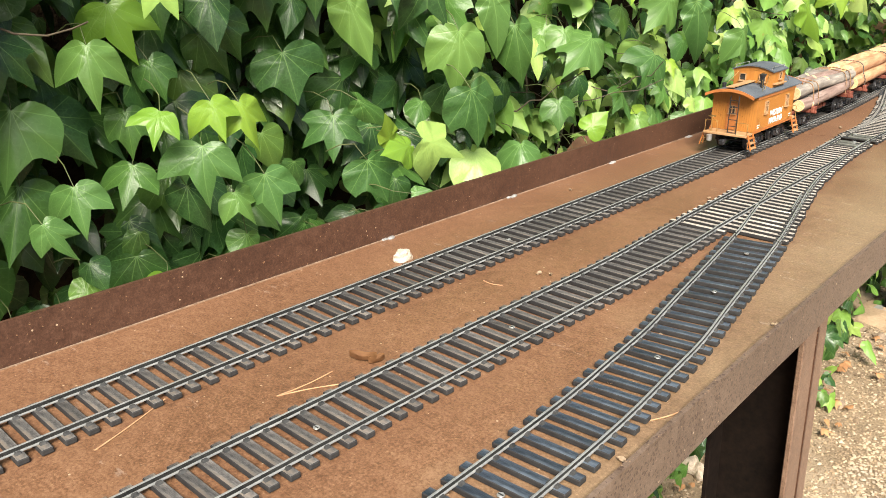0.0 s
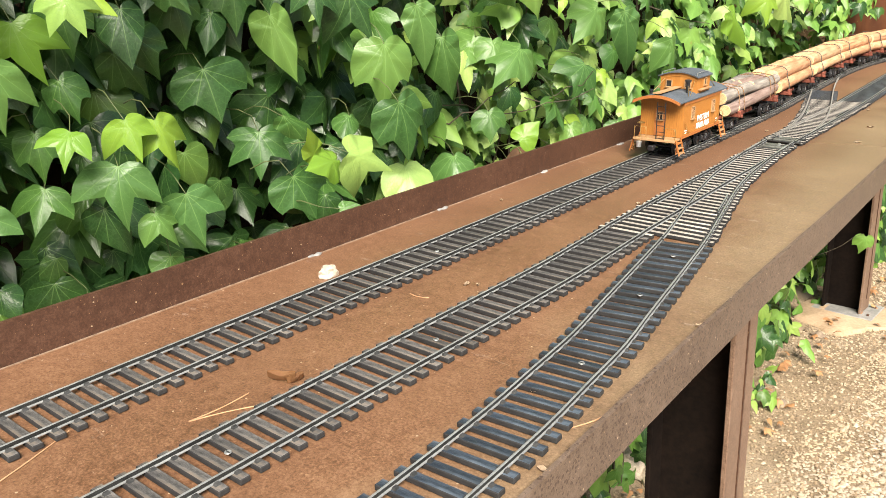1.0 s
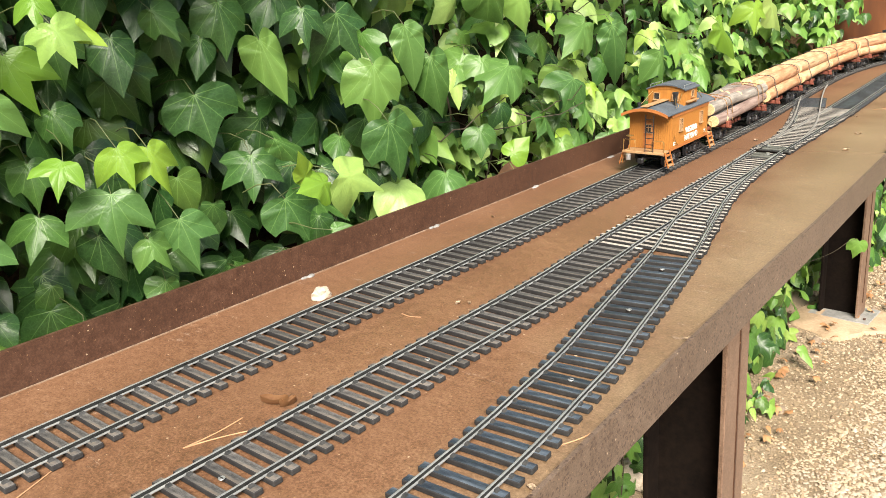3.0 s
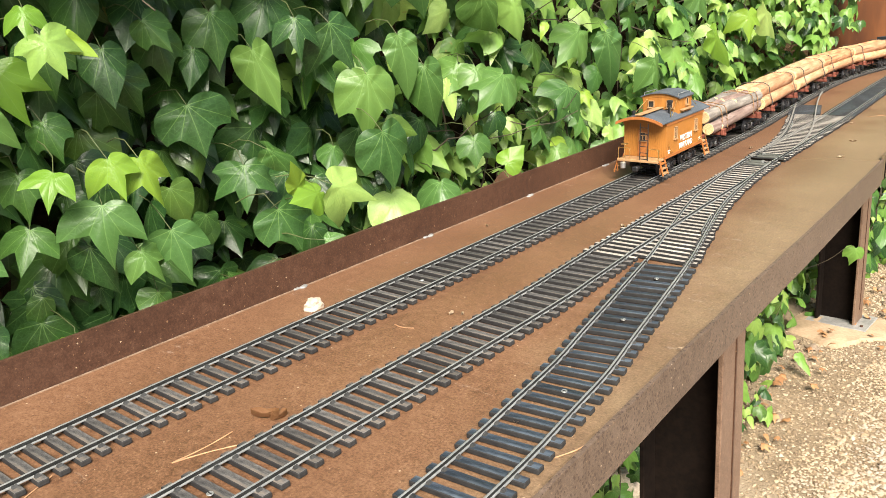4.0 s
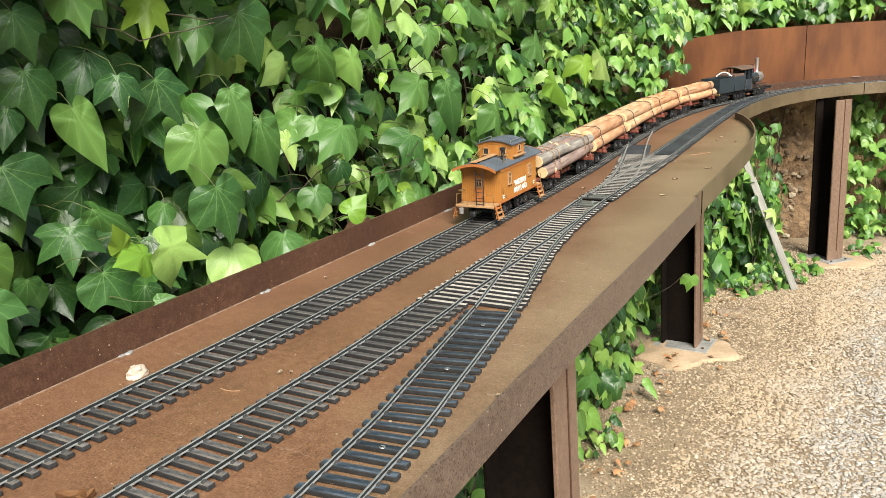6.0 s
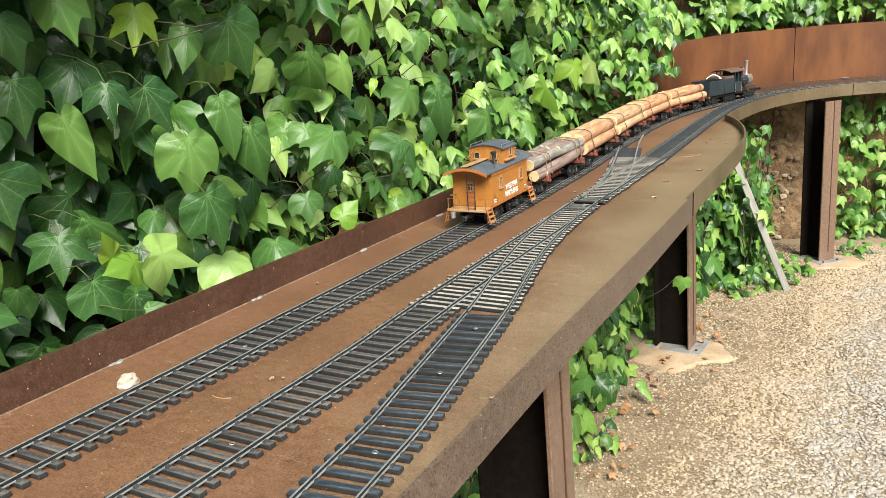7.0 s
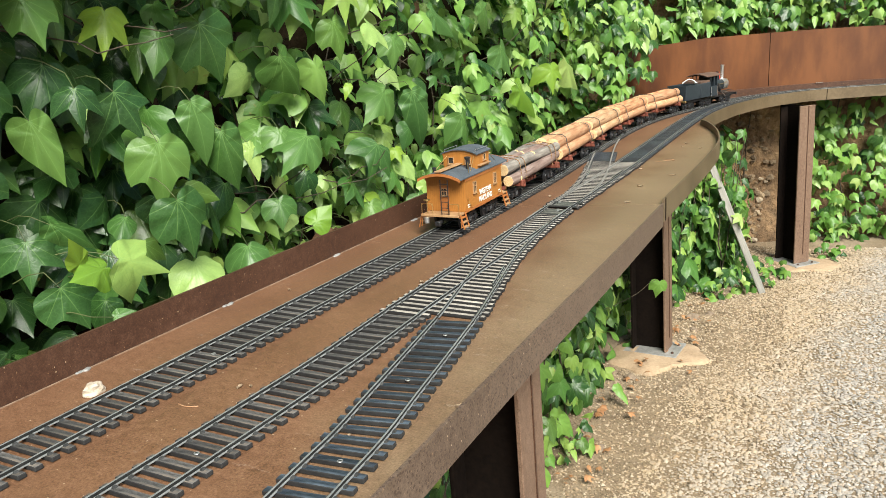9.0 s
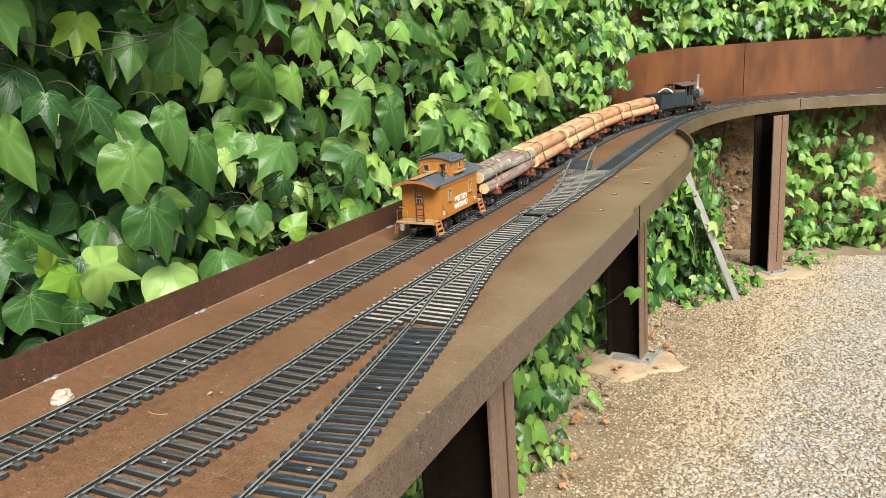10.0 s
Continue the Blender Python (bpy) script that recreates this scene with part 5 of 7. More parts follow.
# ---- gravel, stones and litter on the ground ----
def gravel():
    """Small angular stones, scattered more thinly towards the bare soil."""
    rnd = np.random.RandomState(5)
    ring = [(math.cos(a), math.sin(a)) for a in np.arange(6) * math.pi / 3]
    bv = np.array([(c, d, 0.0) for c, d in ring] + [(0.62 * c, 0.62 * d, 0.75) for c, d in ring[::2]] + [(0, 0, -0.6)], float)
    bf = [(6, 7, 8), (0, 1, 6), (1, 7, 6), (1, 2, 7), (2, 3, 7), (3, 8, 7), (3, 4, 8), (4, 5, 8), (5, 6, 8), (5, 0, 6)]
    verts, faces, k, tries = [], [], 0, 0
    while k < 84000 and tries < 230000:
        tries += 1
        x, y = 0.12 + 1.5 * rnd.rand(), 1.1 + 3.2 * rnd.rand()
        if y > 3.72 + 0.36 * x or x > 0.95 + 0.35 * (y - 1.1):
            continue
        edge = 0.34 + 0.09 * (y - 1.7) + 0.10 * noise.noise((x * 3, y * 3, 0.5))
        dense = 1.0 if x > edge + 0.06 else 0.55 if x > edge - 0.05 else 0.12 + 0.2 * min(max(y - 2.0, 0.0), 1.0)
        if y < 2.1 and x < edge - 0.02:
            dense *= 0.5
        if rnd.rand() > dense:
            continue
        u = rnd.rand()
        r = 0.0033 + 0.0028 * u * u + (0.0035 * rnd.rand() if rnd.rand() < 0.07 else 0.0)
        if dense < 1:
            r *= 0.74
        elif rnd.rand() < 0.42:
            r *= 0.5
        sc = np.array([r * (0.95 + 0.45 * rnd.rand()), r * (0.72 + 0.35 * rnd.rand()), r * (0.44 + 0.34 * rnd.rand())])
        a = 6.283 * rnd.rand()
        c, s = math.cos(a), math.sin(a)
        v = bv * (1 + 0.5 * (rnd.rand(10, 3) - 0.5)) * sc
        z = 0.012 * noise.noise((x * 2.2, y * 2.2, 3.0)) + 0.006 * noise.noise((x * 7, y * 7, 1.0))
        tilt = 0.5 * (rnd.rand() - 0.5)
        verts.append(np.stack((x + c * v[:, 0] - s * v[:, 1], y + s * v[:, 0] + c * v[:, 1], z + v[:, 2] + tilt * v[:, 0] + sc[2] * 0.42), axis=1))
        faces += [tuple(i + k * 10 for i in f) for f in bf]
        k += 1
    ob = joined("gravel", np.concatenate(verts).tolist(), faces, GRAVEL)
    tagged(ob, "pale grey and ochre gravel spread on the soil", "gravel", kind="stuff")


gravel()


def rubble():
    """Crumbs of soil and grit on the bare ground beside the gravel."""
    rnd = np.random.RandomState(8)
    bv = np.array([(1, 0, 0), (-1, 0, 0), (0, 1, 0), (0, -1, 0), (0, 0, 1), (0, 0, -1)], float)
    bf = [(0, 2, 4), (2, 1, 4), (1, 3, 4), (3, 0, 4), (2, 0, 5), (1, 2, 5), (3, 1, 5), (0, 3, 5)]
    verts, faces = [], []
    for k in range(22000):
        y = rnd.uniform(1.1, 3.9)
        x = rnd.uniform(0.05, 0.50 + 0.05 * y)
        r = rnd.uniform(0.0016, 0.0046) * (1.8 if rnd.rand() < 0.06 else 1)
        v = bv * (1 + rnd.uniform(-0.35, 0.35, (6, 1))) * (r, r * rnd.uniform(0.6, 1), r * rnd.uniform(0.5, 0.8))
        a = rnd.uniform(0, 3.14)
        c, s = math.cos(a), math.sin(a)
        z = 0.012 * noise.noise((x * 2.2, y * 2.2, 3.0)) + 0.006 * noise.noise((x * 7, y * 7, 1.0))
        verts.append(np.stack((x + c * v[:, 0] - s * v[:, 1], y + s * v[:, 0] + c * v[:, 1], z + v[:, 2] + r * 0.3), axis=1))
        faces += [tuple(i + k * 6 for i in f) for f in bf]
    ob = joined("rubble", np.concatenate(verts).tolist(), faces, RUBBLE)
    tagged(ob, "ochre crumbs of soil and grit on bare ground", "rubble", kind="stuff")


rubble()


def bank_stones():
    """Clods and stones that stick out of the bare earth bank under the far deck."""
    rnd = np.random.RandomState(12)
    ball = bmesh.new()
    bmesh.ops.create_icosphere(ball, subdivisions=1, radius=1.0)
    ball.verts.ensure_lookup_table()
    bv = np.array([v.co[:] for v in ball.verts])
    bf = [tuple(v.index for v in f.verts) for f in ball.faces]
    ball.free()
    verts, faces = [], []
    for k in range(420):
        x, y, a = WALL.at(rnd.uniform(4.9, 6.0))
        z = 0.62 * rnd.rand() ** 1.3
        d = 0.06 * max(0.0, 0.5 - z) + 0.06 * noise.noise((x * 4, y * 4, z * 4)) + 0.035 * noise.noise((x * 14, y * 14, z * 14))
        r = rnd.uniform(0.007, 0.020) * (1.5 if rnd.rand() < 0.12 else 1.0)
        v = bv * (1 + rnd.uniform(-0.28, 0.28, (len(bv), 1))) * (r, r * rnd.uniform(0.6, 1.2), r * rnd.uniform(0.5, 0.9))
        verts.append(v + (x + math.cos(a) * d, y + math.sin(a) * d, z))
        faces += [tuple(i + k * len(bv) for i in f) for f in bf]
    ob = joined("bank_stones", np.concatenate(verts).tolist(), faces, RUBBLE)
    tagged(ob, "ochre clods and stones in the bare earth bank", "stones", kind="stuff")


bank_stones()


def leaf_litter():
    rnd = random.Random(71)
    items = []
    for _ in range(110):
        y = rnd.uniform(1.2, 3.6)
        x = 0.10 + 0.05 * (y - 1.5) + abs(rnd.gauss(0, 0.07))
        n = Vector((rnd.gauss(0, 0.18), rnd.gauss(0, 0.18), 1)).normalized()
        t = Vector((rnd.gauss(0, 1), rnd.gauss(0, 1), 0))
        t = (t - n * t.dot(n)).normalized()
        items.append(((x, y, 0.012 + rnd.random() * 0.012), Matrix((t.cross(n), t, n)).transposed(), rnd.uniform(0.010, 0.026), rnd.randrange(len(SHAPES))))
    ob = leaf_mass("leaf_litter", items, DRY_LEAF, None)
    tagged(ob, "dry brown leaf litter at the foot of the ivy", "litter", kind="stuff")


leaf_litter()


def rock(name, at, size, material, label, seed, category="stone", group="", turn=0):
    bm = bmesh.new()
    bmesh.ops.create_icosphere(bm, subdivisions=3, radius=0.5)
    for v in bm.verts:
        d = 1 + 0.55 * noise.noise(v.co * 2.6 + Vector((seed, 0, 0))) + 0.12 * noise.noise(v.co * 6 + Vector((0, seed, 0)))
        v.co = Vector((v.co.x * size[0], v.co.y * size[1], max(v.co.z, -0.3) * size[2])) * d
    lo = min(v.co.z for v in bm.verts)
    for v in bm.verts:
        v.co.z -= lo
    ob = part(name, bm, material, smooth=35)
    ob.matrix_basis = pose(*at, 0, 0, turn)
    return tagged(ob, label, category, group)


for i, (x, y, s) in enumerate(((0.235, 2.86, 0.05), (0.28, 2.92, 0.036), (0.30, 3.05, 0.03), (0.255, 2.75, 0.03), (0.345, 3.25, 0.028), (0.16, 2.30, 0.035), (0.20, 1.86, 0.03), (0.24, 2.62, 0.03))):
    rock("rock", (x, y, -0.006), (s, s * 0.8, s * 0.6), ROCK_BROWN, "small brown rock lying on the soil", i * 1.7, group="rocks on the soil", turn=i * 40)


for i, (x, y, s) in enumerate(((0.035, 1.40, 0.085), (-0.03, 1.42, 0.06), (0.085, 1.385, 0.04))):
    rock("rock", (x, y, -0.006), (s, s * 0.8, s * 0.8), PALE_STONE, "pale limestone rock on the soil behind a post", 3 + i * 2.3, group="rocks on the soil", turn=i * 70)


def plank():
    bm = bmesh.new()
    box(bm, (0.025, 0.014, 0.66), (0, 0, 0.33), bevel=0.002)
    for v in bm.verts:
        v.co.x += 0.003 * noise.noise((v.co.z * 8, 0, 0))
    ob = part("wooden_plank", bm, WOOD_PLANK)
    a, b = Vector((0.418, 3.222, 0.0)), Vector((0.182, 3.19, 0.60))
    d = (b - a).normalized()
    x = Vector((1, 0, 0))
    y = d.cross(Vector((0.35, -1, 0))).cross(d).normalized()
    xx = y.cross(d)
    ob.matrix_basis = Matrix.Translation(a) @ Matrix((xx, y, d)).transposed().to_4x4()
    tagged(ob, "grey weathered wooden plank leaning against the ivy", "plank")


plank()

# ---- litter on the deck ----
rock("stone", (0.066, 0.581, DECK - 0.001), (0.0150, 0.0245, 0.0145), PALE_STONE, "pale limestone chunk beside the main track", 6.4, turn=4)


def twig(a, b, sag=0.0, r=0.00065, label="thin dry pine needle lying on the deck"):
    rnd = random.Random(int(a[0] * 1e4))
    a, b = Vector((*a, DECK + r)), Vector((*b, DECK + r))
    side = (b - a).cross(Vector((0, 0, 1))).normalized()
    pts = [a.lerp(b, i / 8) + side * sag * math.sin(math.pi * i / 8) for i in range(9)]
    bm = bmesh.new()
    tube(bm, pts, [r * (0.7 + 0.4 * rnd.random()) for _ in pts], 5)
    tagged(part("pine_needle", bm, STRAW, smooth=80), label, "needle", "needles on the deck")


for a, b, sg in (((0.206, 0.311), (0.207, 0.365), 0.002), ((0.206, 0.311), (0.232, 0.362), -0.002), ((0.173, 0.183), (0.146, 0.25), 0.001), ((0.432, 0.468), (0.447, 0.534), 0.006), ((0.289, 2.06), (0.325, 2.10), 0.004), ((0.296, 2.10), (0.332, 2.075), -0.003), ((0.172, 0.594), (0.195, 0.597), 0.003), ((0.03, 1.56), (0.05, 1.50), 0.002)):
    twig(a, b, sg)


def chip(x, y, w, l, h, turn, material, label, seed):
    """A curled flake: a fallen leaf or a wood chip."""
    bm = bmesh.new()
    nu, nv = 7, 5
    g = []
    for i in range(nu):
        u = i / (nu - 1) * 2 - 1
        row = []
        for j in range(nv):
            v = j / (nv - 1) * 2 - 1
            wide = (1 - u * u) ** 0.6 if abs(u) < 1 else 0.05
            row.append(bm.verts.new((u * l / 2, v * w / 2 * max(wide, 0.08), h * (v * v * 0.9 + 0.3 * u * u) + 0.0006 * math.sin(seed + 5 * u + 3 * v))))
        g.append(row)
    for a, b in zip(g, g[1:]):
        for k in range(nv - 1):
            bm.faces.new((a[k], a[k + 1], b[k + 1], b[k]))
    bmesh.ops.solidify(bm, geom=bm.faces[:], thickness=0.0006)
    lo = min(v.co.z for v in bm.verts)
    for v in bm.verts:
        v.co.z -= lo
    ob = part("fallen_leaf" if material is DRY_LEAF else "wood_chip", bm, material, smooth=50)
    ob.matrix_basis = pose(x, y, DECK + 0.0002, 0, 0, turn)
    tagged(ob, label, "litter", "litter on the deck")


chip(0.211, 0.395, 0.008, 0.024, 0.007, 30, DRY_LEAF, "curled brown fallen leaf on the deck", 1)
chip(0.222, 0.400, 0.006, 0.015, 0.006, 75, DRY_LEAF, "curled brown fallen leaf on the deck", 2)
chip(0.008, 1.675, 0.018, 0.050, 0.006, 60, PAPER_BIT, "pale dry leaf at the foot of the flange", 3)
for i, (x, y, s) in enumerate(((0.447, 0.417, 0.012), (0.437, 0.689, 0.009), (0.204, 0.647, 0.012), (0.215, 0.652, 0.008), (0.368, 1.887, 0.020), (0.348, 1.589, 0.020), (0.181, 1.612, 0.016), (0.211, 1.019, 0.013), (0.33, 1.75, 0.016), (0.30, 2.36, 0.018), (0.30, 2.30, 0.012), (0.352, 2.28, 0.013), (0.386, 0.50, 0.011), (0.372, 0.60, 0.008), (0.262, 0.50, 0.008), (0.045, 0.93, 0.008), (0.09, 0.80, 0.008), (0.28, 1.95, 0.014))):
    chip(x, y, s * 0.42, s * 0.75, 0.002, i * 47, PAPER_BIT, "small pale wood chip on the deck", i)


# ---- the train ----
RAIL_TOP_Z = TIE_H + RAIL_H + 0.0005  # height of the rail's head over the deck
SCALE = 0.92  # the rolling stock's scale to its track
REAR = 1.285  # where the caboose's body ends along the main track
WHEEL_R = 0.0134
AXLE_Z = RAIL_TOP_Z + WHEEL_R - 0.0004


def on_track(along, half):
    """The pose of a vehicle whose middle is that far along the main track, with its trucks half before and behind."""
    s = REAR + (along - REAR) * SCALE - START
    x0, y0, _ = MAIN.at(s - half * SCALE)
    x1, y1, _ = MAIN.at(s + half * SCALE)
    turned = pose((x0 + x1) / 2 - 0.0040, (y0 + y1) / 2, DECK + RAIL_TOP_Z, 0, 0, math.degrees(math.atan2(-(x1 - x0), y1 - y0)))
    return turned @ Matrix.Scale(SCALE, 4) @ Matrix.Translation((0, 0, -RAIL_TOP_Z))


def wheel_bm(side, r):
    bm = bmesh.new()
    s = side
    lathe(bm, [(s * 0.0218, 0.002), (s * 0.0218, r + 0.0014), (s * 0.0228, r + 0.0014), (s * 0.0236, r), (s * 0.0272, r - 0.0003), (s * 0.0272, r - 0.0022), (s * 0.0258, r - 0.0030), (s * 0.0256, r * 0.42), (s * 0.0276, r * 0.34), (s * 0.0276, 0.0008)], "x", sides=28)
    return bm


def truck(parent, y, base=0.052, spread=True):
    """A four-wheel truck: wheels with axles, side frames with springs and boxes, and a bolster."""
    t = new("truck")
    t.empty_display_size = 0.02
    t.parent = parent
    t.matrix_basis = pose(0, y, 0)
    for dy in (-base / 2, base / 2):
        for side in (-1, 1):
            part("wheel", wheel_bm(side, WHEEL_R), BLACK_IRON, t, smooth=35, at=pose(0, dy, AXLE_Z))
        bm = bmesh.new()
        rod(bm, (-0.031, dy, AXLE_Z), (0.031, dy, AXLE_Z), 0.0022)
        part("axle", bm, BLACK_IRON, t)
    for side in (-1, 1):
        x = side * 0.0305
        bm = bmesh.new()
        box(bm, (0.003, base + 0.010, 0.0025), (x, 0, AXLE_Z + 0.0075), bevel=0.0005)
        box(bm, (0.003, 0.020, 0.0025), (x, 0, AXLE_Z - 0.0058), bevel=0.0005)
        for k in (-1, 1):
            rod(bm, (x, k * (base / 2 - 0.002), AXLE_Z + 0.004), (x, k * 0.008, AXLE_Z - 0.005), 0.0013, sides=6)
            box(bm, (0.0055, 0.0085, 0.0090), (x + side * 0.001, k * base / 2, AXLE_Z + 0.001), bevel=0.001)
            box(bm, (0.0028, 0.002, 0.014), (x, k * 0.0085, AXLE_Z + 0.001))
        part("side_frame", bm, BLACK_IRON, t)
        for k in (-1, 0, 1):
            bm = bmesh.new()
            lathe(bm, [(-0.005 + i * 0.00125, 0.0020 if i % 2 else 0.0014) for i in range(9)], "z", (x, k * 0.0046, AXLE_Z + 0.0005), 8)
            part("spring", bm, BLACK_IRON, t)
    bm = bmesh.new()
    box(bm, (0.064, 0.013, 0.006), (0, 0, AXLE_Z + 0.0085), bevel=0.001)
    part("bolster", bm, BLACK_IRON, t)
    return t


def coupler(parent, y, way, z):
    bm = bmesh.new()
    box(bm, (0.006, 0.016, 0.006), (0, y + way * 0.006, z), bevel=0.0012)
    box(bm, (0.011, 0.008, 0.010), (0.0015, y + way * 0.016, z), bevel=0.002)
    part("coupler", bm, BLACK_IRON, parent)


def log_mesh(length, r0, r1, bark, seed, rough=0.04, bend=0.004, knots=0):
    """A log along y from 0: slightly bent, uneven, with sawn ends."""
    bm = bmesh.new()
    sides, n = 20, 22
    rings = []
    for i in range(n):
        f = i / (n - 1)
        r = r0 + (r1 - r0) * f
        cx = bend * math.sin(f * 3.1 + seed) + 0.3 * bend * math.sin(f * 9 + seed * 2)
        cz = bend * 0.35 * math.sin(f * 4.3 + seed * 1.7) - bend * 0.35 * math.sin(seed * 1.7)
        ring = []
        for k in range(sides):
            a = 2 * math.pi * k / sides
            rr = r * (1 + rough * noise.noise((math.cos(a) * 1.5, f * length * 22, math.sin(a) * 1.5 + seed)) + rough * 0.5 * noise.noise((math.cos(a) * 5, f * length * 60, math.sin(a) * 5 + seed)))
            ring.append(bm.verts.new((cx + rr * math.cos(a), f * length, cz + rr * math.sin(a))))
        rings.append(ring)
    for a, b in zip(rings, rings[1:]):
        for k in range(sides):
            bm.faces.new((a[k], a[(k + 1) % sides], b[(k + 1) % sides], b[k]))
    for ring, flip in ((rings[0], True), (rings[-1], False)):
        c = bm.verts.new(sum((v.co for v in ring), Vector()) / sides)
        c.co.y += 0.0003 if flip else -0.0003
        rim = [bm.verts.new(v.co.lerp(c.co, 0.06) + Vector((0, -0.0006 if flip else 0.0006, 0))) for v in ring]
        for k in range(sides):
            bm.faces.new((ring[k], ring[(k + 1) % sides], rim[(k + 1) % sides], rim[k])).material_index = 1
            bm.faces.new((rim[k], rim[(k + 1) % sides], c)).material_index = 1
    rnd = random.Random(seed)
    for _ in range(knots):
        f, a = rnd.uniform(0.08, 0.92), rnd.uniform(-0.5, 2.2)
        r = (r0 + (r1 - r0) * f)
        cx = bend * math.sin(f * 3.1 + seed) + 0.3 * bend * math.sin(f * 9 + seed * 2)
        cz = bend * 0.35 * math.sin(f * 4.3 + seed * 1.7) - bend * 0.35 * math.sin(seed * 1.7)
        out = Vector((math.cos(a), 0, math.sin(a)))
        m = Matrix.Translation(Vector((cx, f * length, cz)) + out * (r * 0.94)) @ out.to_track_quat("Z", "Y").to_matrix().to_4x4() @ Matrix.Diagonal((1, 1.7, 1, 1))
        made = bmesh.ops.create_cone(bm, cap_ends=True, segments=10, radius1=0.0042, radius2=0.0030, depth=0.0030, matrix=m)["verts"]
        for fc in {g for v in made for g in v.link_faces}:
            fc.material_index = 1
    return mesh_of("log", bm, [bark, CUT_WOOD], 40)


LOG_L = 0.335


def log_car(offset, barks, label, seed, rope=False, number=5):
    """A skeleton log car with its load; offset: from the caboose's rear to the logs' rear."""
    rnd = random.Random(seed)
    at = on_track(REAR + offset + LOG_L / 2, 0.115)
    car = thing("log_car", label, "log car", "log cars of the train", at=at)
    h = LOG_L / 2
    bm = bmesh.new()
    box(bm, (0.016, LOG_L + 0.018, 0.009), (0, 0, 0.0405), bevel=0.0008)
    part("centre_sill", bm, CAR_RED, car, "red oxide wooden centre sill")
    for y in (-0.115, 0.115):
        bm = bmesh.new()
        box(bm, (0.092, 0.014, 0.0075), (0, y, 0.0425), bevel=0.0008)
        part("log_bunk", bm, CAR_RED, car)
        for side in (-1, 1):
            bm = bmesh.new()
            box(bm, (0.007, 0.017, 0.013), (side * 0.046, y, 0.0452), bevel=0.0014)
            box(bm, (0.010, 0.006, 0.006), (side * 0.047, y, 0.0405), bevel=0.001)
            part("stake_pocket", bm, CAR_RED, car, "red stake pocket")
        truck(car, y)
    for way in (-1, 1):
        bm = bmesh.new()
        box(bm, (0.052, 0.020, 0.0065), (0, way * (h + 0.004), 0.0435), bevel=0.0008)
        part("end_beam", bm, CAR_RED, car)
        coupler(car, way * (h + 0.010), way, 0.034)
    for k in range(3):
        bm = bmesh.new()
        yy = (-0.02, 0.0, 0.022)[k]
        box(bm, (0.012, 0.012, 0.008), (0.018, yy, 0.034), bevel=0.001)
        part("brake_gear", bm, CAR_RED, car)
    bm = bmesh.new()
    rod(bm, (0.02, -0.09, 0.028), (0.02, 0.09, 0.028), 0.0011, sides=6)
    part("truss_rod", bm, BLACK_IRON, car)
    # the load
    spots = [(-0.0272, 0.0610, 0.0133), (0.0, 0.0606, 0.0128), (0.0276, 0.0606, 0.0131), (-0.0152, 0.0844, 0.0160), (0.0166, 0.0844, 0.0160)]
    if number == 6:
        spots = [(-0.0276, 0.0588, 0.0117), (-0.001, 0.0592, 0.0126), (0.0276, 0.0588, 0.0113), (-0.0258, 0.0817, 0.0104), (-0.0014, 0.0831, 0.0122), (0.0235, 0.0804, 0.0117)]
    for i, (x, z, r) in enumerate(spots):
        bark = barks[i % len(barks)]
        short = rnd.uniform(0.0, 0.016) if i >= 3 else rnd.uniform(-0.004, 0.008)
        me = log_mesh(LOG_L - short, r * rnd.uniform(0.95, 1.05), r * rnd.uniform(0.92, 1.02), bark, seed * 10 + i, 0.035, 0.0055 if rope else 0.002, 1 if rope or rnd.random() < 0.3 else 0)
        ob = new("log", me)
        ob.matrix_basis = at @ pose(x, -h + short * rnd.random(), z, 0, rnd.uniform(0, 30), 0)
        tagged(ob, "barked branch log with cut knots on a log car" if rope else "peeled log with sawn ends chained on a log car", "log", "logs on the log cars")
    hull = [(0.0465, 0.044), (0.0462, 0.060), (0.0395, 0.078), (0.0365, 0.094), (0.028, 0.1015), (0.0175, 0.1040), (0.0, 0.1035), (-0.0165, 0.1040), (-0.028, 0.1015), (-0.0360, 0.092), (-0.0405, 0.076), (-0.0462, 0.060), (-0.0465, 0.044)]
    if number == 6:
        hull = [(0.0465, 0.044), (0.0440, 0.060), (0.0405, 0.080), (0.034, 0.0925), (0.020, 0.0955), (0.0, 0.0985), (-0.02, 0.0965), (-0.034, 0.0935), (-0.0415, 0.082), (-0.0445, 0.060), (-0.0465, 0.044)]
    p = spline([(hx * 0.93, 0.0477 + (hz - 0.0437) * 0.9) for hx, hz in hull], 0.0016)
    for y in (-0.115, 0.115, *((-0.085, 0.085) if rope else ())):
        bm = bmesh.new()
        lean = rnd.uniform(-0.004, 0.004) + (0.010 if rope else 0)
        for d in ((0.0,) if rope else (-0.0011, 0.0011)):
            pts = [(q[0] * 1.02, y + d + lean * math.sin(math.pi * i / (len(p) - 1)), q[1] * 1.005 + 0.0008) for i, q in enumerate(p)]
            tube(bm, pts, [(0.00105 if (i // 2) % 2 else 0.0006) * (1.0 if not rope else 1.25) for i in range(len(p))], 5)
        part("binding_rope" if rope else "binding_chain", bm, ROPE if rope else CHAIN, car, "tan twine binding" if rope else "dark chain binding", 80)
    return car


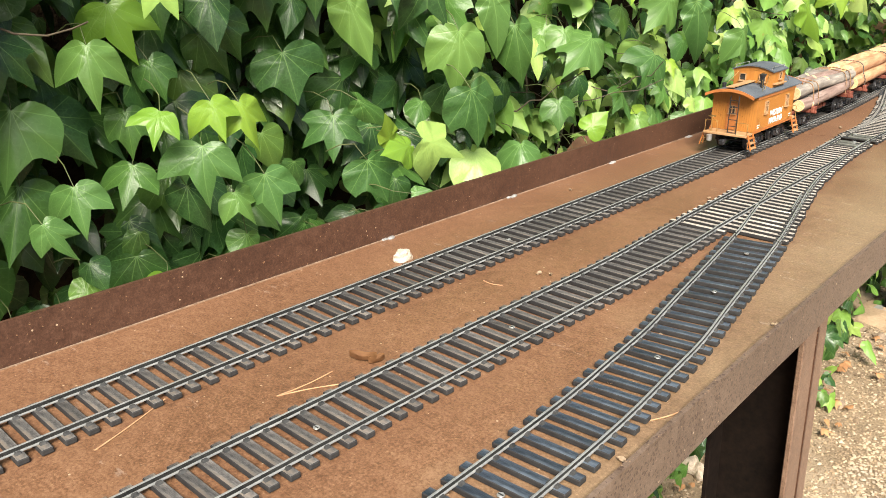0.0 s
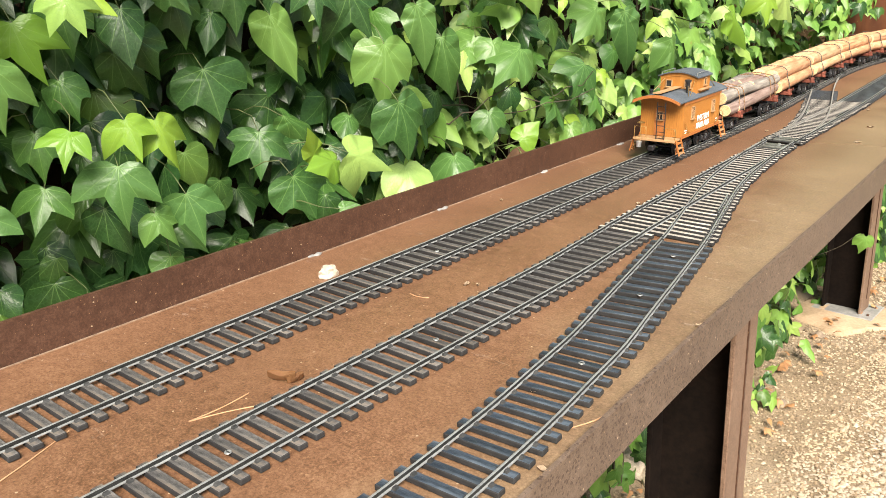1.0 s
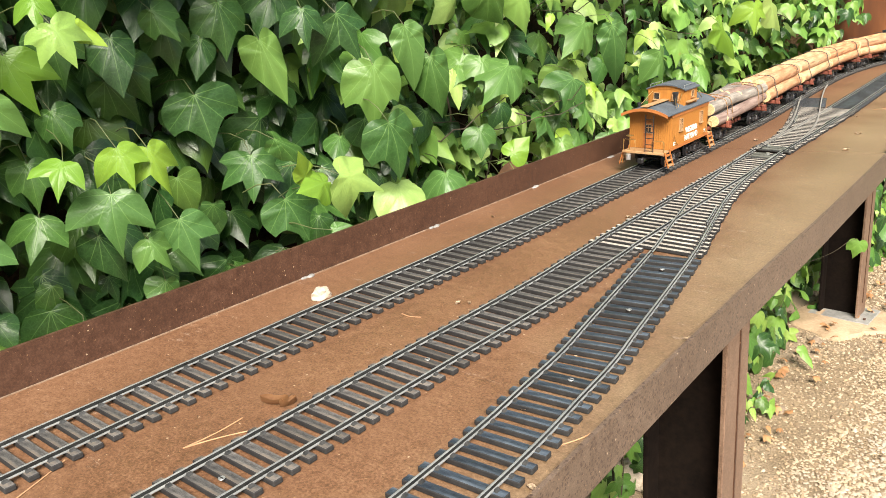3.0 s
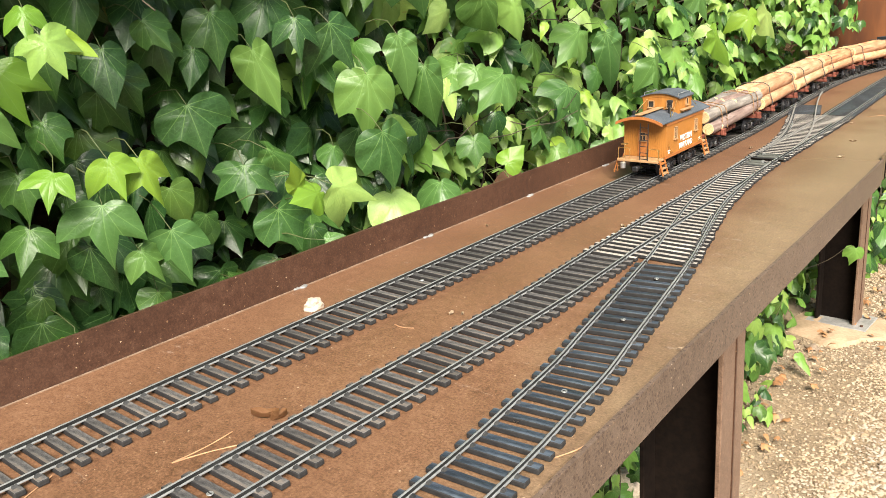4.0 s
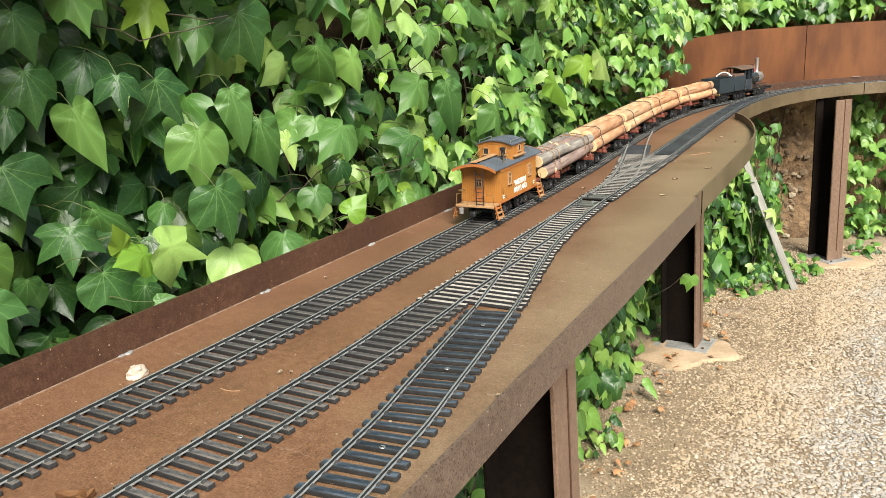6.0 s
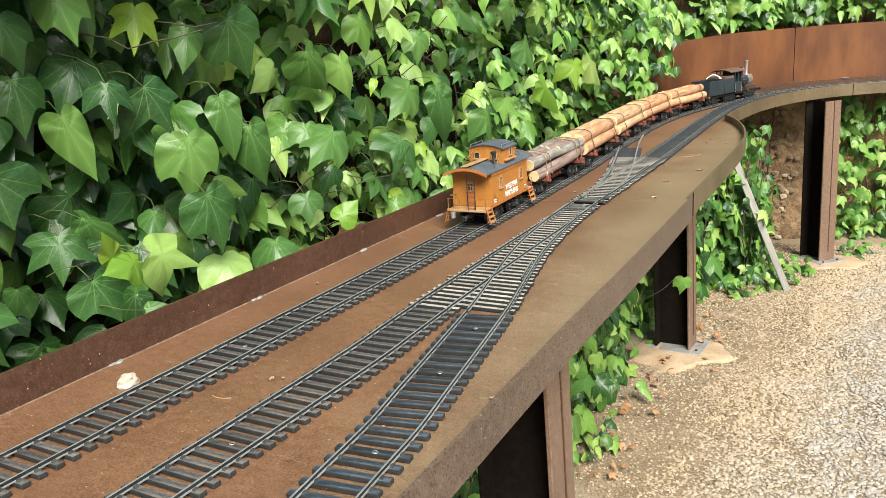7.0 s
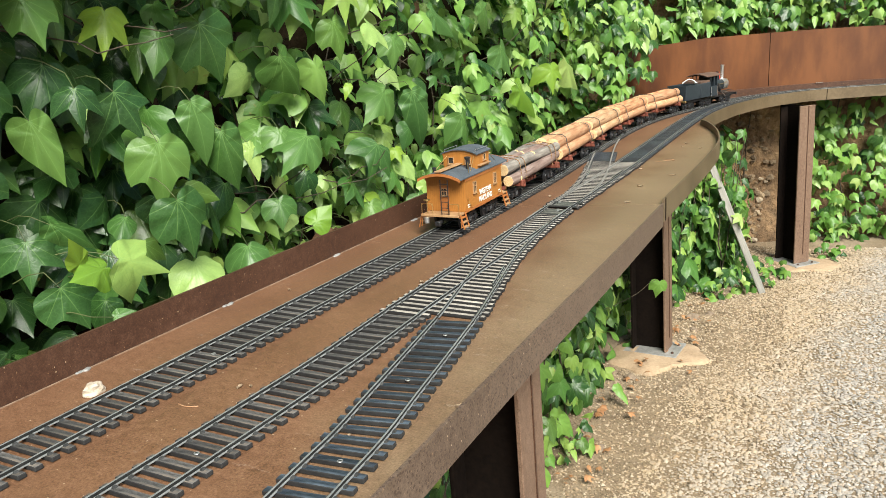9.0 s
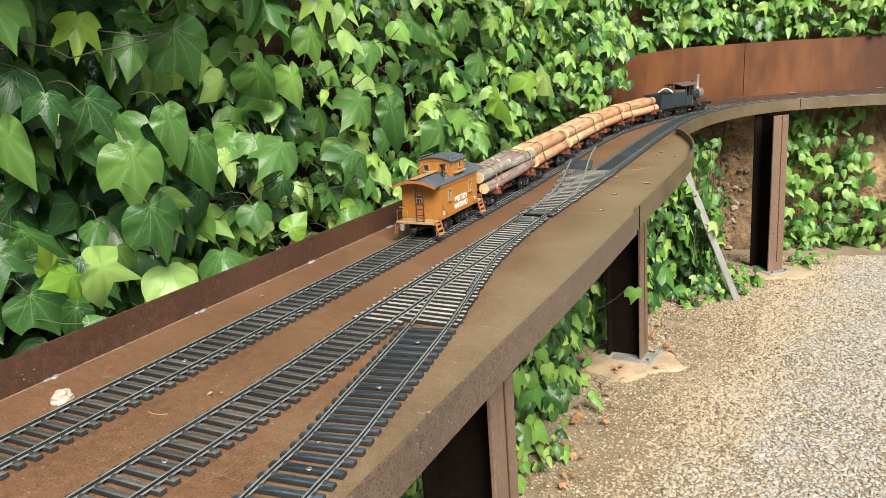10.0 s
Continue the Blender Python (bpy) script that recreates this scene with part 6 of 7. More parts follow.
log_car(0.223, [BARK_PLUM, BARK_GREY, BARK_PLUM, BARK_GREY, BARK_PLUM, BARK_GREY], "red skeleton log car loaded with dark barked branches tied by twine", 3, True, 6)
log_car(0.560, [BARK_ORANGE], "red skeleton log car loaded with orange peeled logs", 5)
log_car(0.915, [BARK_PALE], "red skeleton log car loaded with pale cream peeled logs", 7)
log_car(1.270, [BARK_RED, BARK_PALE, BARK_ORANGE, BARK_RED, BARK_RED], "red skeleton log car loaded with reddish streaked logs", 9)
log_car(1.625, [BARK_ORANGE, BARK_RED], "red skeleton log car loaded with red brown logs behind the engine", 11)


def arc_roof(bm, half_w, y0, y1, z_eave, rise, thick=0.0022, n=14):
    """A curved roof sheet across x."""
    rows = []
    for y in (y0, y1):
        up, lo = [], []
        for i in range(n + 1):
            u = i / n * 2 - 1
            z = z_eave + rise * (1 - u * u)
            up.append(bm.verts.new((u * half_w, y, z)))
            lo.append(bm.verts.new((u * half_w, y, z - thick)))
        rows.append((up, lo))
    (u0, l0), (u1, l1) = rows
    for k in range(n):
        bm.faces.new((u0[k], u0[k + 1], u1[k + 1], u1[k]))
        bm.faces.new((l0[k], l1[k], l1[k + 1], l0[k + 1]))
        bm.faces.new((u0[k], l0[k], l0[k + 1], u0[k + 1]))
        bm.faces.new((u1[k], u1[k + 1], l1[k + 1], l1[k]))
    bm.faces.new((u0[0], u1[0], l1[0], l0[0]))
    bm.faces.new((u0[n], l0[n], l1[n], u1[n]))


def lettering(parent, text, size, m, material, stretch=1.0):
    """Raised letters lying in the local xy plane."""
    cu = bpy.data.curves.new("lettering", "FONT")
    cu.body, cu.size, cu.extrude = text, size, 0.0002
    cu.offset = size * 0.022
    cu.align_x = "CENTER"
    tmp = bpy.data.objects.new("lettering", cu)
    me = bpy.data.meshes.new_from_object(tmp)
    bpy.data.objects.remove(tmp)
    me.name = "lettering"
    me.materials.clear()
    me.materials.append(material)
    me.transform(Matrix.Diagonal((stretch, 1, 1, 1)))
    ob = new("lettering", me)
    ob.parent = parent
    ob.matrix_basis = m
    tagged(ob, "white painted lettering " + text)
    return ob


def window(parent, m, w, h, cross=True, frame_mat=None):
    """A small window: dark pane, frame bars and a cross; it faces local -y."""
    win = part("window", boxed((w, 0.0012, h)), DARK_PANE, parent, "dark window with a wooden frame", at=m)
    bm = bmesh.new()
    b = 0.0013
    for x in (-w / 2, w / 2):
        box(bm, (b, 0.0026, h + b), (x, -0.0006, 0))
    for z in (-h / 2, h / 2):
        box(bm, (w + b, 0.0026, b), (0, -0.0006, z))
    box(bm, (w + 0.004, 0.004, 0.0012), (0, -0.0012, -h / 2 - 0.001))
    if cross:
        box(bm, (0.0009, 0.0022, h), (0, -0.0006, 0))
        box(bm, (w, 0.0022, 0.0009), (0, -0.0006, h * 0.12))
    part("window_frame", bm, frame_mat or RAW_WOOD, win)
    return win


def caboose():
    L, W, z0, z1 = 0.172, 0.081, 0.0425, 0.1060
    c = thing("caboose", "orange wooden caboose with a grey roof and cupola", "caboose", at=on_track(REAR + L / 2, 0.05))
    bm = bmesh.new()
    box(bm, (W - 0.002, L - 0.002, z1 - z0), (0, 0, (z0 + z1) / 2))
    for y in (-L / 2, L / 2):
        a = [bm.verts.new((x, y * 0.988, z)) for x, z in ((-W / 2 + 0.001, z1 - 0.001), (W / 2 - 0.001, z1 - 0.001), (W / 4, z1 + 0.0075), (0, z1 + 0.0100), (-W / 4, z1 + 0.0075))]
        bm.faces.new(a)
    body = part("body", bm, CAB_ORANGE, c)
    # upright siding boards on all four sides
    bw = 0.0040
    for side in (-1, 1):
        n = int(L / bw)
        for k in range(n):
            y = -L / 2 + (k + 0.5) * L / n
            part_board((0.0012, L / n - 0.00022, z1 - z0), (side * (W / 2 - 0.0006), y, (z0 + z1) / 2), body)
        n = int(W / bw)
        for k in range(n):
            x = -W / 2 + (k + 0.5) * W / n
            zt = z1 + 0.0100 * (1 - (2 * x / W) ** 2)
            part_board((W / n - 0.00022, 0.0012, zt - z0), (x, side * (L / 2 - 0.0006), (z0 + zt) / 2), body)
        part("fascia", boxed((0.0018, L + 0.002, 0.0055), (side * (W / 2 + 0.0008), 0, z1 - 0.003)), CAB_TRIM, c)
        part("sill_beam", boxed((0.0022, L + 0.004, 0.0050), (side * (W / 2 - 0.0002), 0, z0 + 0.0012)), CAB_TRIM, c)
    bm = bmesh.new()
    arc_roof(bm, W / 2 + 0.0035, -L / 2 - 0.028, L / 2 + 0.028, z1 + 0.0022, 0.0110)
    roof = part("roof", bm, ROOF_FELT, c, "blue grey felt roof", 40)
    for side in (-1, 1):
        bm = bmesh.new()
        arc_roof(bm, W / 2 + 0.0038, side * (L / 2 + 0.028) - 0.0008, side * (L / 2 + 0.028) + 0.0008, z1 + 0.0024, 0.0110, 0.0052)
        part("roof_end", bm, CAB_TRIM, roof, "orange brown roof end board")
        part("roof_walk", boxed((0.013, 0.096 if side < 0 else 0.076, 0.0018), (0, -0.068 if side < 0 else 0.078, z1 + 0.0166), 0.0003), RAW_WOOD, roof, "pale wooden roof walk")
        for yy in (0.014, 0.034, 0.054):
            part("walk_support", boxed((0.010, 0.002, 0.004), (0, side * (L / 2 + 0.024 - yy), z1 + 0.0142)), BLACK_IRON, roof)
    # cupola
    cy, cl, cw, cz0, cz1 = 0.010, 0.060, 0.070, z1 + 0.004, z1 + 0.036
    cup = part("cupola", boxed((cw, cl, cz1 - cz0), (0, cy, (cz0 + cz1) / 2)), CAB_ORANGE, c)
    bm = bmesh.new()
    arc_roof(bm, cw / 2 + 0.0035, cy - cl / 2 - 0.004, cy + cl / 2 + 0.004, cz1, 0.0085)
    part("cupola_roof", bm, ROOF_FELT, cup, "blue grey felt cupola roof", 40)
    for side in (-1, 1):
        bm = bmesh.new()
        arc_roof(bm, cw / 2, cy + side * cl / 2 - 0.0006, cy + side * cl / 2 + 0.0006, cz1 - 0.0005, 0.0080, 0.008)
        part("gable", bm, CAB_ORANGE, cup)
        window(cup, pose(0.018, cy + side * (cl / 2 + 0.0004), cz0 + 0.018, 0, 0, 180 if side > 0 else 0), 0.011, 0.012, False)
        window(cup, pose(-0.018, cy + side * (cl / 2 + 0.0004), cz0 + 0.018, 0, 0, 180 if side > 0 else 0), 0.011, 0.012, False)
        window(cup, pose(side * (cw / 2 + 0.0004), cy + 0.006, cz0 + 0.021, 0, 0, 90 if side > 0 else -90), 0.010, 0.012, False)
        part("ledge", boxed((0.007, 0.048, 0.002), (side * (cw / 2 + 0.0035), cy, cz0 + 0.0085)), RAW_WOOD, cup, "pale wooden ledge")
        part("cornice", boxed((0.0015, cl + 0.004, 0.004), (side * (cw / 2 + 0.0005), cy, cz1 - 0.002)), CAB_TRIM, cup)
        # side windows, lettering, hand wires
        for y in (-0.046, 0.050):
            window(c, pose(side * (W / 2 + 0.0005), y, z0 + 0.040, 0, 0, 90 if side > 0 else -90), 0.0125, 0.021)
        rot = Euler((radians(90), 0, radians(90 if side > 0 else -90))).to_matrix().to_4x4()
        lettering(c, "WESTERN", 0.0145, Matrix.Translation((side * (W / 2 + 0.0006), 0.004 * side, z0 + 0.0205)) @ rot, WHITE_PAINT, 0.86)
        lettering(c, "MARYLAND", 0.0145, Matrix.Translation((side * (W / 2 + 0.0006), 0.004 * side, z0 + 0.0070)) @ rot, WHITE_PAINT, 0.80)
        for k in range(2):
            part("number_bar", boxed((0.0004, 0.011 - 0.003 * k, 0.0022), (side * (W / 2 + 0.0003), -0.073, z0 + 0.0115 - 0.004 * k)), WHITE_PAINT, c, "small white painted number mark")
            part("number_bar", boxed((0.0004, 0.011 - 0.003 * k, 0.0022), (side * (W / 2 + 0.0003), 0.074, z0 + 0.0115 - 0.004 * k)), WHITE_PAINT, c, "small white painted number mark")
        for way in (-1, 1):
            bm = bmesh.new()
            pts = [(side * (W / 2 + 0.0028), way * (L / 2 - 0.004 - 0.022 * u), z0 + 0.026 - 0.020 * (1 - (1 - u) ** 2)) for u in np.linspace(0, 1, 9)]
            tube(bm, pts, 0.0006, 5)
            part("grab_wire", bm, BRASS, c, "brass wire hand rail")
        bm = bmesh.new()
        xr = side * (cw / 2 - 0.002)
        tube(bm, [(xr, cy - cl / 2 + 0.002, cz1 + 0.001), (xr, cy - cl / 2 + 0.002, cz1 + 0.0065), (xr, cy + cl / 2 - 0.002, cz1 + 0.0065), (xr, cy + cl / 2 - 0.002, cz1 + 0.001)], 0.0006, 5)
        part("cupola_rail", bm, SILVER, cup, "thin bright roof hand rail")
    # stove pipe and lamp
    bm = bmesh.new()
    rod(bm, (0.026, -0.040, z1 + 0.004), (0.026, -0.040, z1 + 0.026), 0.0028)
    lathe(bm, [(0.0, 0.0030), (0.006, 0.0058), (0.0075, 0.0058), (0.0085, 0.0030)], "z", (0.026, -0.040, z1 + 0.025), 14)
    part("stove_pipe", bm, BLACK_IRON, c, smooth=40)
    bm = bmesh.new()
    rod(bm, (-0.030, -0.070, z1 + 0.006), (-0.030, -0.070, z1 + 0.013), 0.0030)
    lathe(bm, [(0, 0.004), (0.003, 0.004), (0.004, 0.002)], "z", (-0.030, -0.070, z1 + 0.013), 12)
    part("roof_vent", bm, BLACK_IRON, c, smooth=40)
    for a, b in (((0.026, -0.040, z1 + 0.024), (0.036, -0.058, z1 + 0.005)), ((0.030, -0.018, cz1 - 0.004), (0.034, -0.046, z1 + 0.006)), ((-0.026, -0.018, cz1 - 0.004), (-0.036, -0.06, z1 + 0.006)), ((0.03, 0.042, cz1 - 0.004), (0.03, 0.08, z1 + 0.008))):
        bm = bmesh.new()
        rod(bm, a, b, 0.0006, sides=5)
        part("stay_wire", bm, BRASS, c)
    for way in (-1, 1):
        y = way * (L / 2 + 0.0145)
        pl = part("platform", boxed((W - 0.004, 0.029, 0.003), (0, y, z0 - 0.002), 0.0004), RAW_WOOD, c, "worn pale wooden end platform")
        part("buffer_beam", boxed((W - 0.002, 0.003, 0.0046), (0, way * (L / 2 + 0.030), z0 - 0.0022), 0.0006), RAW_WOOD, c)
        for x in (-0.0385, -0.016, 0.016, 0.0385):
            bm = bmesh.new()
            rod(bm, (x, way * (L / 2 + 0.0275), z0), (x, way * (L / 2 + 0.0275), z0 + 0.020), 0.0007, sides=6)
            part("rail_post", bm, BRASS, pl)
        for x0, x1 in ((-0.0385, -0.016), (0.016, 0.0385)):
            bm = bmesh.new()
            tube(bm, [(x0, way * (L / 2 + 0.0275), z0 + 0.014), (x0 * 0.9 + x1 * 0.1, way * (L / 2 + 0.0275), z0 + 0.020), (x0 * 0.1 + x1 * 0.9, way * (L / 2 + 0.0275), z0 + 0.020), (x1, way * (L / 2 + 0.0275), z0 + 0.014)], 0.0007, 5)
            part("hand_rail", bm, BRASS, pl)
        # ladder to the roof
        lx = 0.012
        ly = way * (L / 2 + 0.0305)
        lad = part("ladder", boxed((0.0014, 0.0014, 0.072), (lx - 0.0075, ly, z0 + 0.030)), BLACK_IRON, c)
        part("stile", boxed((0.0014, 0.0014, 0.072), (lx + 0.0075, ly, z0 + 0.030)), BLACK_IRON, lad)
        for k in range(6):
            part("rung", boxed((0.015, 0.001, 0.0012), (lx, ly, z0 + 0.002 + k * 0.0112)), BLACK_IRON, lad)
        # brake wheel
        bm = bmesh.new()
        rod(bm, (-0.026, way * (L / 2 + 0.029), z0 - 0.006), (-0.026, way * (L / 2 + 0.029), z0 + 0.027), 0.0009, sides=6)
        lathe(bm, [(-0.0007, 0.0062), (0, 0.0069), (0.0007, 0.0062), (0, 0.0054), (-0.0007, 0.0062)], "z", (-0.026, way * (L / 2 + 0.029), z0 + 0.027), 16)
        for k in range(3):
            a = k * math.pi / 3
            rod(bm, (-0.026 - 0.006 * math.cos(a), way * (L / 2 + 0.029) - 0.006 * math.sin(a), z0 + 0.027), (-0.026 + 0.006 * math.cos(a), way * (L / 2 + 0.029) + 0.006 * math.sin(a), z0 + 0.027), 0.0005, sides=5)
        part("brake_wheel", bm, BRASS, c, "brass brake wheel on a staff")
        # end door
        part("door", boxed((0.020, 0.0016, 0.047), (-0.003, way * (L / 2 + 0.0004), z0 + 0.025)), CAB_TRIM, c)
        window(c, pose(-0.003, way * (L / 2 + 0.0013), z0 + 0.037, 0, 0, 180 if way > 0 else 0), 0.0115, 0.014)
        # steps at both corners
        for side in (-1, 1):
            st = part("step_ladder", boxed((0.0012, 0.0012, 0.024), (side * 0.041, y + way * 0.010, z0 - 0.013)), CAB_TRIM, c, "small brown wooden steps")
            for dy in (-0.0105, 0.0105):
                part("stringer", sloped((0.0016, 0.0030, 0.028), (side * 0.0435, y + dy, z0 - 0.0135), side), CAB_TRIM, st)
            for k in range(3):
                part("tread", boxed((0.0080, 0.020, 0.0013), (side * (0.0400 + 0.0026 * k), y, z0 - 0.0065 - 0.0085 * k)), RAW_WOOD if k else CAB_TRIM, st)
        coupler(c, way * (L / 2 + 0.026), way, 0.028)
    bm = bmesh.new()
    lathe(bm, [(-0.006, 0.003), (-0.006, 0.0046), (0.004, 0.0050), (0.005, 0.003)], "z", (-0.026, -L / 2 - 0.034, z0 - 0.010), 16)
    part("lantern", bm, SILVER, c, "small silver can hung from the platform", 40)
    part("underframe", boxed((0.044, L, 0.008), (0, 0, z0 - 0.005)), BLACK_IRON, c)
    for y in (-0.02, 0.015):
        bm = bmesh.new()
        rod(bm, (-0.012, y, 0.026), (-0.012, y + 0.024, 0.026), 0.0055, sides=14)
        part("air_tank", bm, BLACK_IRON, c)
    for y in (-0.05, 0.05):
        truck(c, y, 0.044)
    return c


def sloped(size, at, side):
    bm = bmesh.new()
    box(bm, size, at, Euler((0, radians(-16 * side), 0)).to_matrix())
    return bm


BOARDS = {}


def part_board(size, at, parent):
    """One siding board; alike boards share their mesh."""
    key = tuple(round(v, 5) for v in size)
    if key not in BOARDS:
        BOARDS[key] = mesh_of("siding_board", boxed(size), CAB_ORANGE)
    ob = new("siding_board", BOARDS[key])
    ob.parent = parent
    ob.matrix_basis = Matrix.Translation(at)


caboose()


def locomotive():
    """A geared logging engine with its tender, on three trucks."""
    at = on_track(REAR + 2.0 + 0.205, 0.13)
    e = thing("steam_locomotive", "black geared logging locomotive with silver stack and brown cab roof", "locomotive", at=at)
    o = -0.205  # local y of the tender's rear end
    z0 = 0.046
    part("frame", boxed((0.052, 0.420, 0.008), (0, o + 0.218, 0.038), 0.001), BLACK_IRON, e)
    # tender box, open at the top, flared
    bm = bmesh.new()
    w0, w1, l0, l1 = 0.074, 0.082, 0.112, 0.118
    lo = [bm.verts.new((x * w0 / 2, o + 0.058 + y * l0 / 2, z0)) for x, y in ((-1, -1), (1, -1), (1, 1), (-1, 1))]
    hi = [bm.verts.new((x * w1 / 2, o + 0.058 + y * l1 / 2, z0 + 0.058)) for x, y in ((-1, -1), (1, -1), (1, 1), (-1, 1))]
    inn = [bm.verts.new((x * (w1 / 2 - 0.002), o + 0.058 + y * (l1 / 2 - 0.002), z0 + 0.058)) for x, y in ((-1, -1), (1, -1), (1, 1), (-1, 1))]
    bot = [bm.verts.new((x * (w1 / 2 - 0.003), o + 0.058 + y * (l1 / 2 - 0.003), z0 + 0.044)) for x, y in ((-1, -1), (1, -1), (1, 1), (-1, 1))]
    bm.faces.new(lo[::-1])
    for k in range(4):
        j = (k + 1) % 4
        bm.faces.new((lo[k], lo[j], hi[j], hi[k]))
        bm.faces.new((hi[k], hi[j], inn[j], inn[k]))
        bm.faces.new((inn[k], inn[j], bot[j], bot[k]))
    bm.faces.new(bot)
    tender = part("tender", bm, BLACK_PAINT, e, "satin black open water tender")
    part("rear_step", boxed((0.040, 0.007, 0.010), (0, o - 0.003, z0 + 0.009), 0.001), BLACK_PAINT, tender)
    part("rear_beam", boxed((0.080, 0.008, 0.008), (0, o + 0.002, z0 - 0.004), 0.001), BRASS, tender, "wood coloured rear beam")
    for k, (x, y) in enumerate(((0.015, 0.04), (-0.02, 0.06), (0.0, 0.085))):
        bm = bmesh.new()
        lathe(bm, [(0, 0.007), (0.005, 0.007), (0.007, 0.003)], "z", (x, o + y, z0 + 0.044), 14)
        part("water_hatch", bm, (BLACK_PAINT, CAR_RED, BLACK_PAINT)[k], tender, smooth=40)
    bm = bmesh.new()
    tube(bm, [(-0.030 + 0.055 * u, o + 0.095 + 0.02 * u, z0 + 0.060 + 0.016 * math.sin(math.pi * u)) for u in np.linspace(0, 1, 13)], 0.0024, 8)
    part("hose", bm, HOSE_WHITE, e, "pale braided water hose", 60)
    bm = bmesh.new()
    bmesh.ops.create_uvsphere(bm, u_segments=12, v_segments=8, radius=0.0045, matrix=Matrix.Translation((0.022, o + 0.105, z0 + 0.063)))
    part("tap", bm, SILVER, e, smooth=60)
    # fuel bunker and cab
    part("bunker", boxed((0.080, 0.078, 0.058), (0, o + 0.158, z0 + 0.029), 0.001), BLACK_PAINT, e, "satin black fuel bunker")
    part("bunker_rim", boxed((0.076, 0.074, 0.010), (0, o + 0.158, z0 + 0.062), 0.001), CAB_BROWN, e, "brown wooden bunker rim")
    for side in (-1, 1):
        part("cab_side", boxed((0.0022, 0.052, 0.040), (side * 0.040, o + 0.226, z0 + 0.020)), BLACK_PAINT, e)
        for y in (0.198, 0.226, 0.252):
            part("cab_post", boxed((0.0024, 0.0040, 0.046), (side * 0.040, o + y, z0 + 0.061)), BLACK_PAINT, e)
        part("cab_beam", boxed((0.0024, 0.056, 0.004), (side * 0.040, o + 0.225, z0 + 0.082)), BLACK_PAINT, e)
        for y in (0.200, 0.250):
            bm = bmesh.new()
            rod(bm, (side * 0.0430, o + y, z0 - 0.002), (side * 0.0430, o + y, z0 + 0.036), 0.0008, sides=6)
            part("hand_rail", bm, SILVER, e)
    bm = bmesh.new()
    arc_roof(bm, 0.046, o + 0.155, o + 0.2783, z0 + 0.083, 0.010, 0.003)
    part("cab_roof", bm, CAB_BROWN, e, "brown wooden cab roof", 40)
    part("cab_front", boxed((0.078, 0.003, 0.084), (0, o + 0.253, z0 + 0.042)), BLACK_PAINT, e)
    # boiler, smokebox, domes, stack
    bm = bmesh.new()
    lathe(bm, [(o + 0.252, 0.010), (o + 0.252, 0.0235), (o + 0.2966, 0.0235), (o + 0.2972, 0.0245), (o + 0.3015, 0.0245), (o + 0.3021, 0.0225), (o + 0.3515, 0.0225), (o + 0.3515, 0.010)], "y", (0, 0, z0 + 0.036), 28)
    boiler = part("boiler", bm, BLACK_PAINT, e, smooth=35)
    bm = bmesh.new()
    lathe(bm, [(o + 0.3515, 0.010), (o + 0.3515, 0.0232), (o + 0.3893, 0.0232), (o + 0.3918, 0.0215), (o + 0.3942, 0.012), (o + 0.3991, 0.004)], "y", (0, 0, z0 + 0.036), 28)
    part("smokebox", bm, SILVER, boiler, "silver painted smokebox", 35)
    bm = bmesh.new()
    lathe(bm, [(0.0, 0.0085), (0.004, 0.0068), (0.052, 0.0072), (0.054, 0.0086), (0.058, 0.0086), (0.0581, 0.0062), (0.048, 0.0060)], "z", (0, o + 0.3698, z0 + 0.057), 22)
    part("smoke_stack", bm, SILVER, boiler, "polished silver smoke stack", 35)
